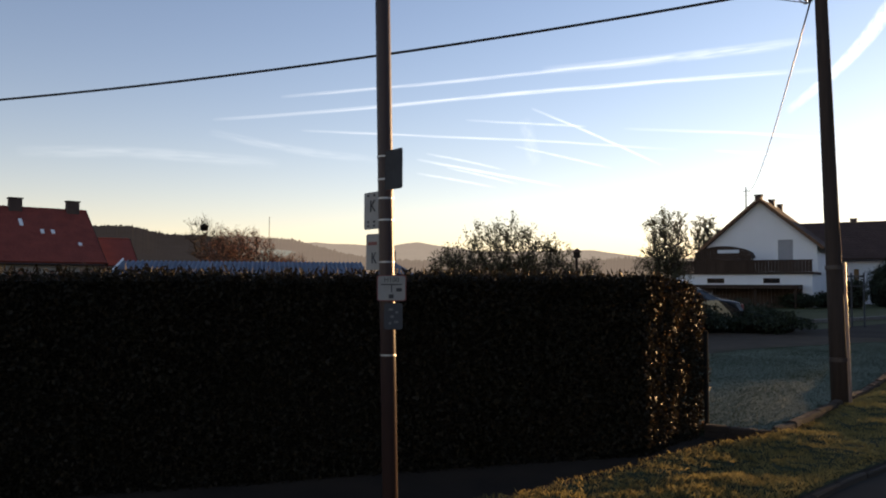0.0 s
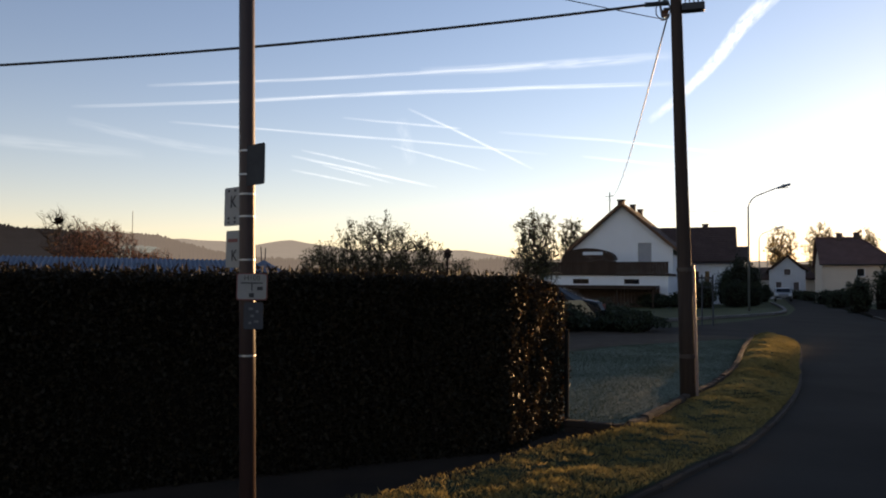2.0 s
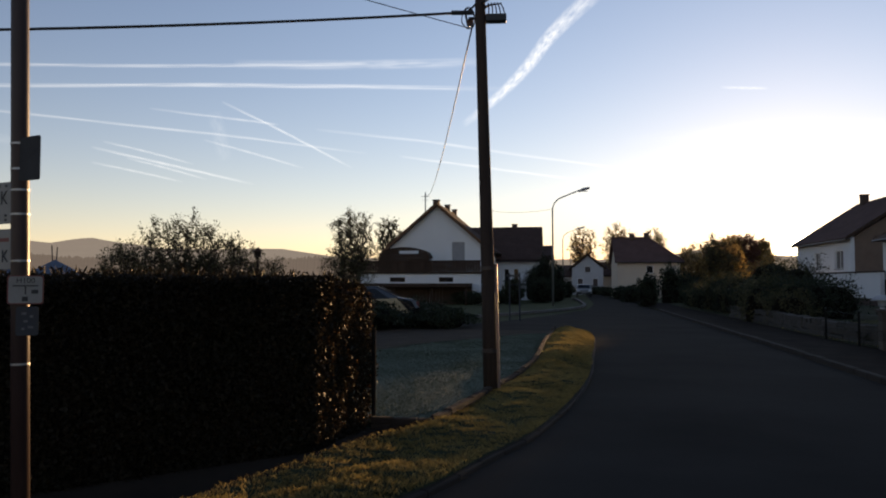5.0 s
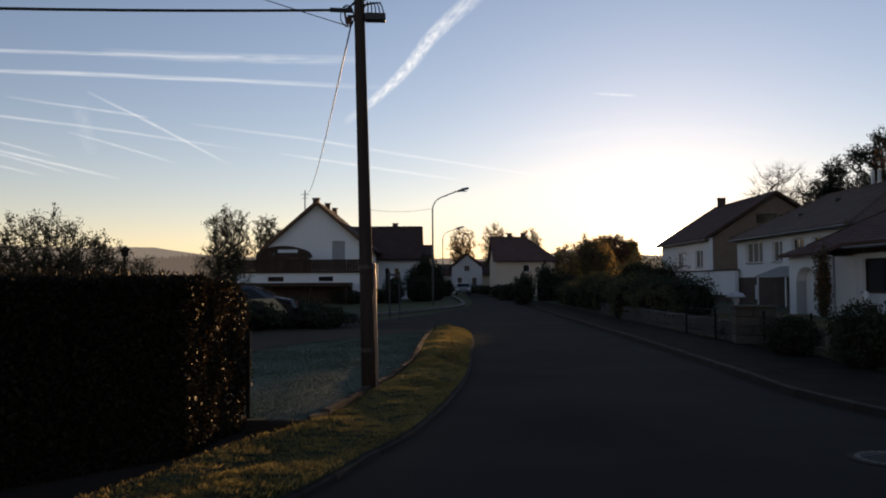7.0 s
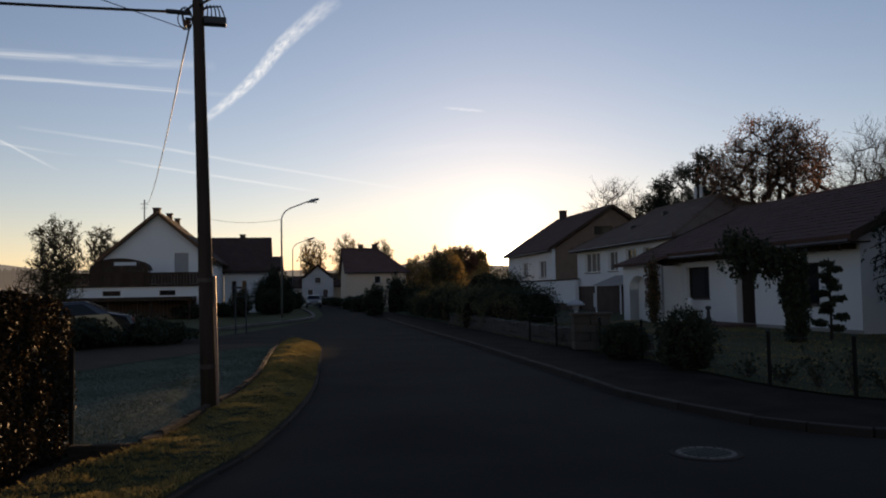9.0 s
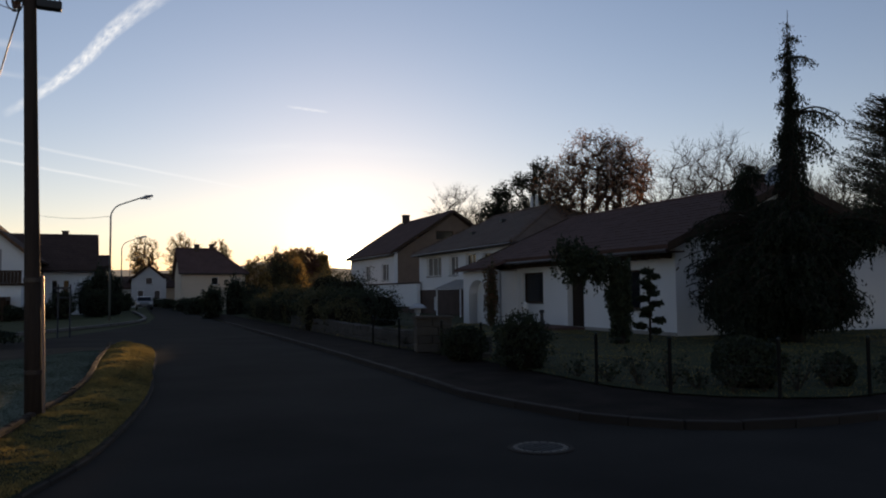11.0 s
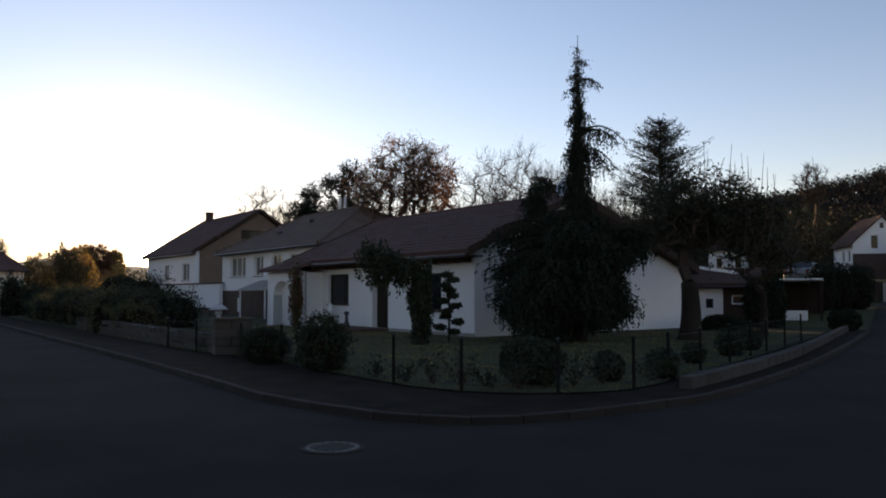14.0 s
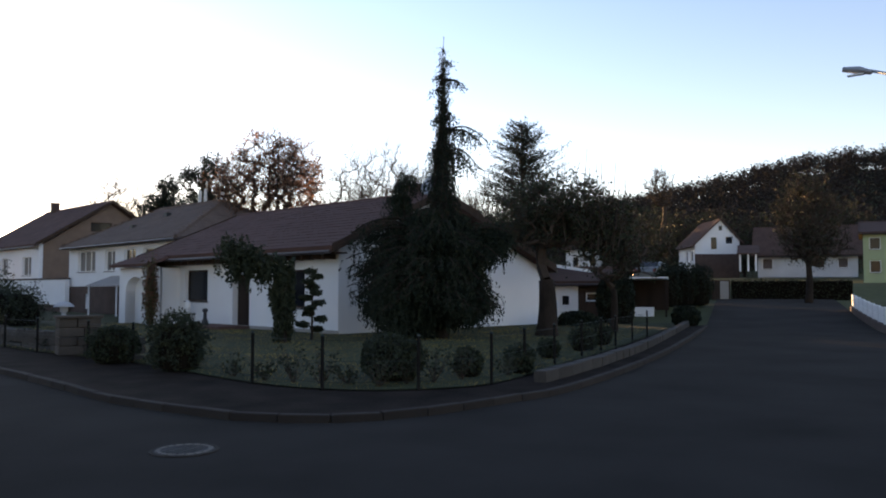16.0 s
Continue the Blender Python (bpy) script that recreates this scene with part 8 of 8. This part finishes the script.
# end of the side street: gate, pillar, low hedge
gate = thing("garden_gate", pose(57.6, 2.0, ground_z(57.6, 1.0), 0, 0, -91), "dark boarded gate across the head of the side street", "gate")
for k in range(11):
    part("board", Shape().box(k * 0.2, k * 0.2 + 0.185, 0, 0.03, -0.1, 1.3), WOOD_DARK, gate)
part("pillar", Shape().box(1.55, 2.1, -0.3, -0.03, -0.2, 1.22), RENDER_GREY, gate, "pale concrete gate pillar")
rr = np.random.default_rng(191)
lh = thing("low_hedge", pose(57.8, -0.25, ground_z(57.8, -4), 0, 0, -92), "low brown hedge in front of the houses up the street", "hedge")
part("twig_core", Shape().box(0, 7.5, 0.1, 0.6, -0.2, 1.2), HEDGE_CORE, lh)
leaf_part("leaves", leaves(rr, np.stack([rr.uniform(0, 7.5, 5000), rr.uniform(0, 0.7, 5000), rr.uniform(0, 1.35, 5000)], 1), 0.08), LEAF_DARK, lh)
mast2 = part("radio_mast", Shape().tube([at_range(19.74, 600, 20), at_range(19.74, 600, 52)], 0.22, 6), DARK_METAL)
tagged(mast2, "thin radio mast on the distant ridge", "mast")
hpost = part("fence_post", Shape().tube([(1.605, 8.03, 0.0), (1.605, 8.03, 1.05)], 0.022, 8), MATT_BLACK)
tagged(hpost, "thin dark metal fence post at the hedge's end", "fence post")

# ---- laid stones ----
rk = np.random.default_rng(201)
kerb_a = thing("kerb", ID, "grey kerb stones along the grass verge", "kerb", kind="structure")
pieces(kerb_a, "kerb_stone", VERGE_KERB[20:], 0.5, 0.085, -0.03, 0.045, KERB, rk, rough=0.8, snug=0.995)
kerb_b = thing("kerb", ID, "grey kerb stones round the corner pavement", "kerb", kind="structure")
pieces(kerb_b, "kerb_stone", CORNER_KERB[16:], 0.6, 0.12, -0.03, 0.098, KERB, rk, rough=0.9, snug=0.995)
lawn_wall = thing("lawn_wall", ID, "low brick wall that holds the frosty lawn", "low wall", kind="structure")
pieces(lawn_wall, "brick", LAWN_WALL, 0.21, 0.07, -0.01, 0.095, BRICK, rk, rough=2.5, snug=0.985, lift=far_rise)
pieces(lawn_wall, "cap_stone", LAWN_WALL, 0.24, 0.085, 0.097, 0.155, BRICK, rk, rough=2.2, snug=0.985, lift=far_rise)
corner_wall = thing("corner_wall", ID, "low pale stone wall along the side street", "low wall", kind="structure")
pieces(corner_wall, "stone_block", curve_through([(12.1, 2.42), (15.94, 1.95), (21.75, 1.6), (39.2, 1.2)]), 0.6, 0.20, 0.0, 0.27, STONE, rk, rough=2.0)
terrace_wall = thing("garden_stone_wall", ID, "rough stone terrace wall behind the garden fence", "stone wall", kind="structure")
tl = curve_through([(12.9, 10.9), (13.6, 12.7), (14.3, 14.8), (15.2, 17.0), (17.2, 21.5), (20.4, 28.5)])
for j in range(3):
    pieces(terrace_wall, "stone_block", [(x + 0.03 * j, y) for x, y in tl], 0.42 + 0.07 * (j % 2), 0.24, 0.05 + 0.17 * j, 0.21 + 0.17 * j, STONE, rk, rough=5.0)
fork_kerb = thing("kerb", ID, "pale kerb on the far side of the fork", "kerb", kind="structure")
pieces(fork_kerb, "kerb_stone", curve_through([(-2, 30.2), (4, 30.9), (9.65, 32.75), (15.0, 37.5), (20.85, 44.3), (26, 55), (33, 72)]), 1.0, 0.22, -0.02, 0.11, PAVER_PALE, rk)
notice = thing("notice_frame", Matrix.Translation((11.25, 29.9, 0)) @ pose(0, 0, 0, 0, 0, -20.5), "grey-blue steel notice frame on two posts at the fork", "notice board")
for x in (-0.2, 0.2):
    part("post", Shape().tube([(x, 0, -0.1), (x, 0, 1.95)], 0.03, 8), SIGN_BLUE, notice)
part("top_bar", Shape().box(-0.36, 0.23, -0.02, 0.02, 1.78, 1.86), SIGN_BLUE, notice)
part("mid_bar", Shape().box(-0.17, 0.17, -0.015, 0.015, 1.45, 1.49), SIGN_BLUE, notice)
step_ = thing("door_step", right_frame(8.7, -1.3), "low brown-red brick step before the house door", "step")
for j in range(5):
    for i in range(13):
        part("brick", Shape().box(i * 0.28, i * 0.28 + 0.268, j * 0.25, j * 0.25 + 0.238, 0.0, 0.21), ROOF_BROWN, step_)
pillar = thing("stone_pillar", pose(13.12, 13.25, 0.1, 0, 0, -35), "squat pillar of pale rough stone blocks at the garden fence", "pillar")
for j in range(4):
    cuts_ = (0, 0.38, 0.86) if j % 2 else (0, 0.52, 0.86)
    for xa, xb in zip(cuts_, cuts_[1:]):
        part("stone_block", Shape().box(xa + 0.008, xb - 0.008, rk.uniform(-0.02, 0.02), 0.5, j * 0.2 + 0.006, j * 0.2 + 0.194), STONE_TAN, pillar, bevel=0.015)
part("cap_slab", Shape().box(-0.04, 0.9, -0.05, 0.55, 0.802, 0.86), STONE_TAN, pillar, bevel=0.012)
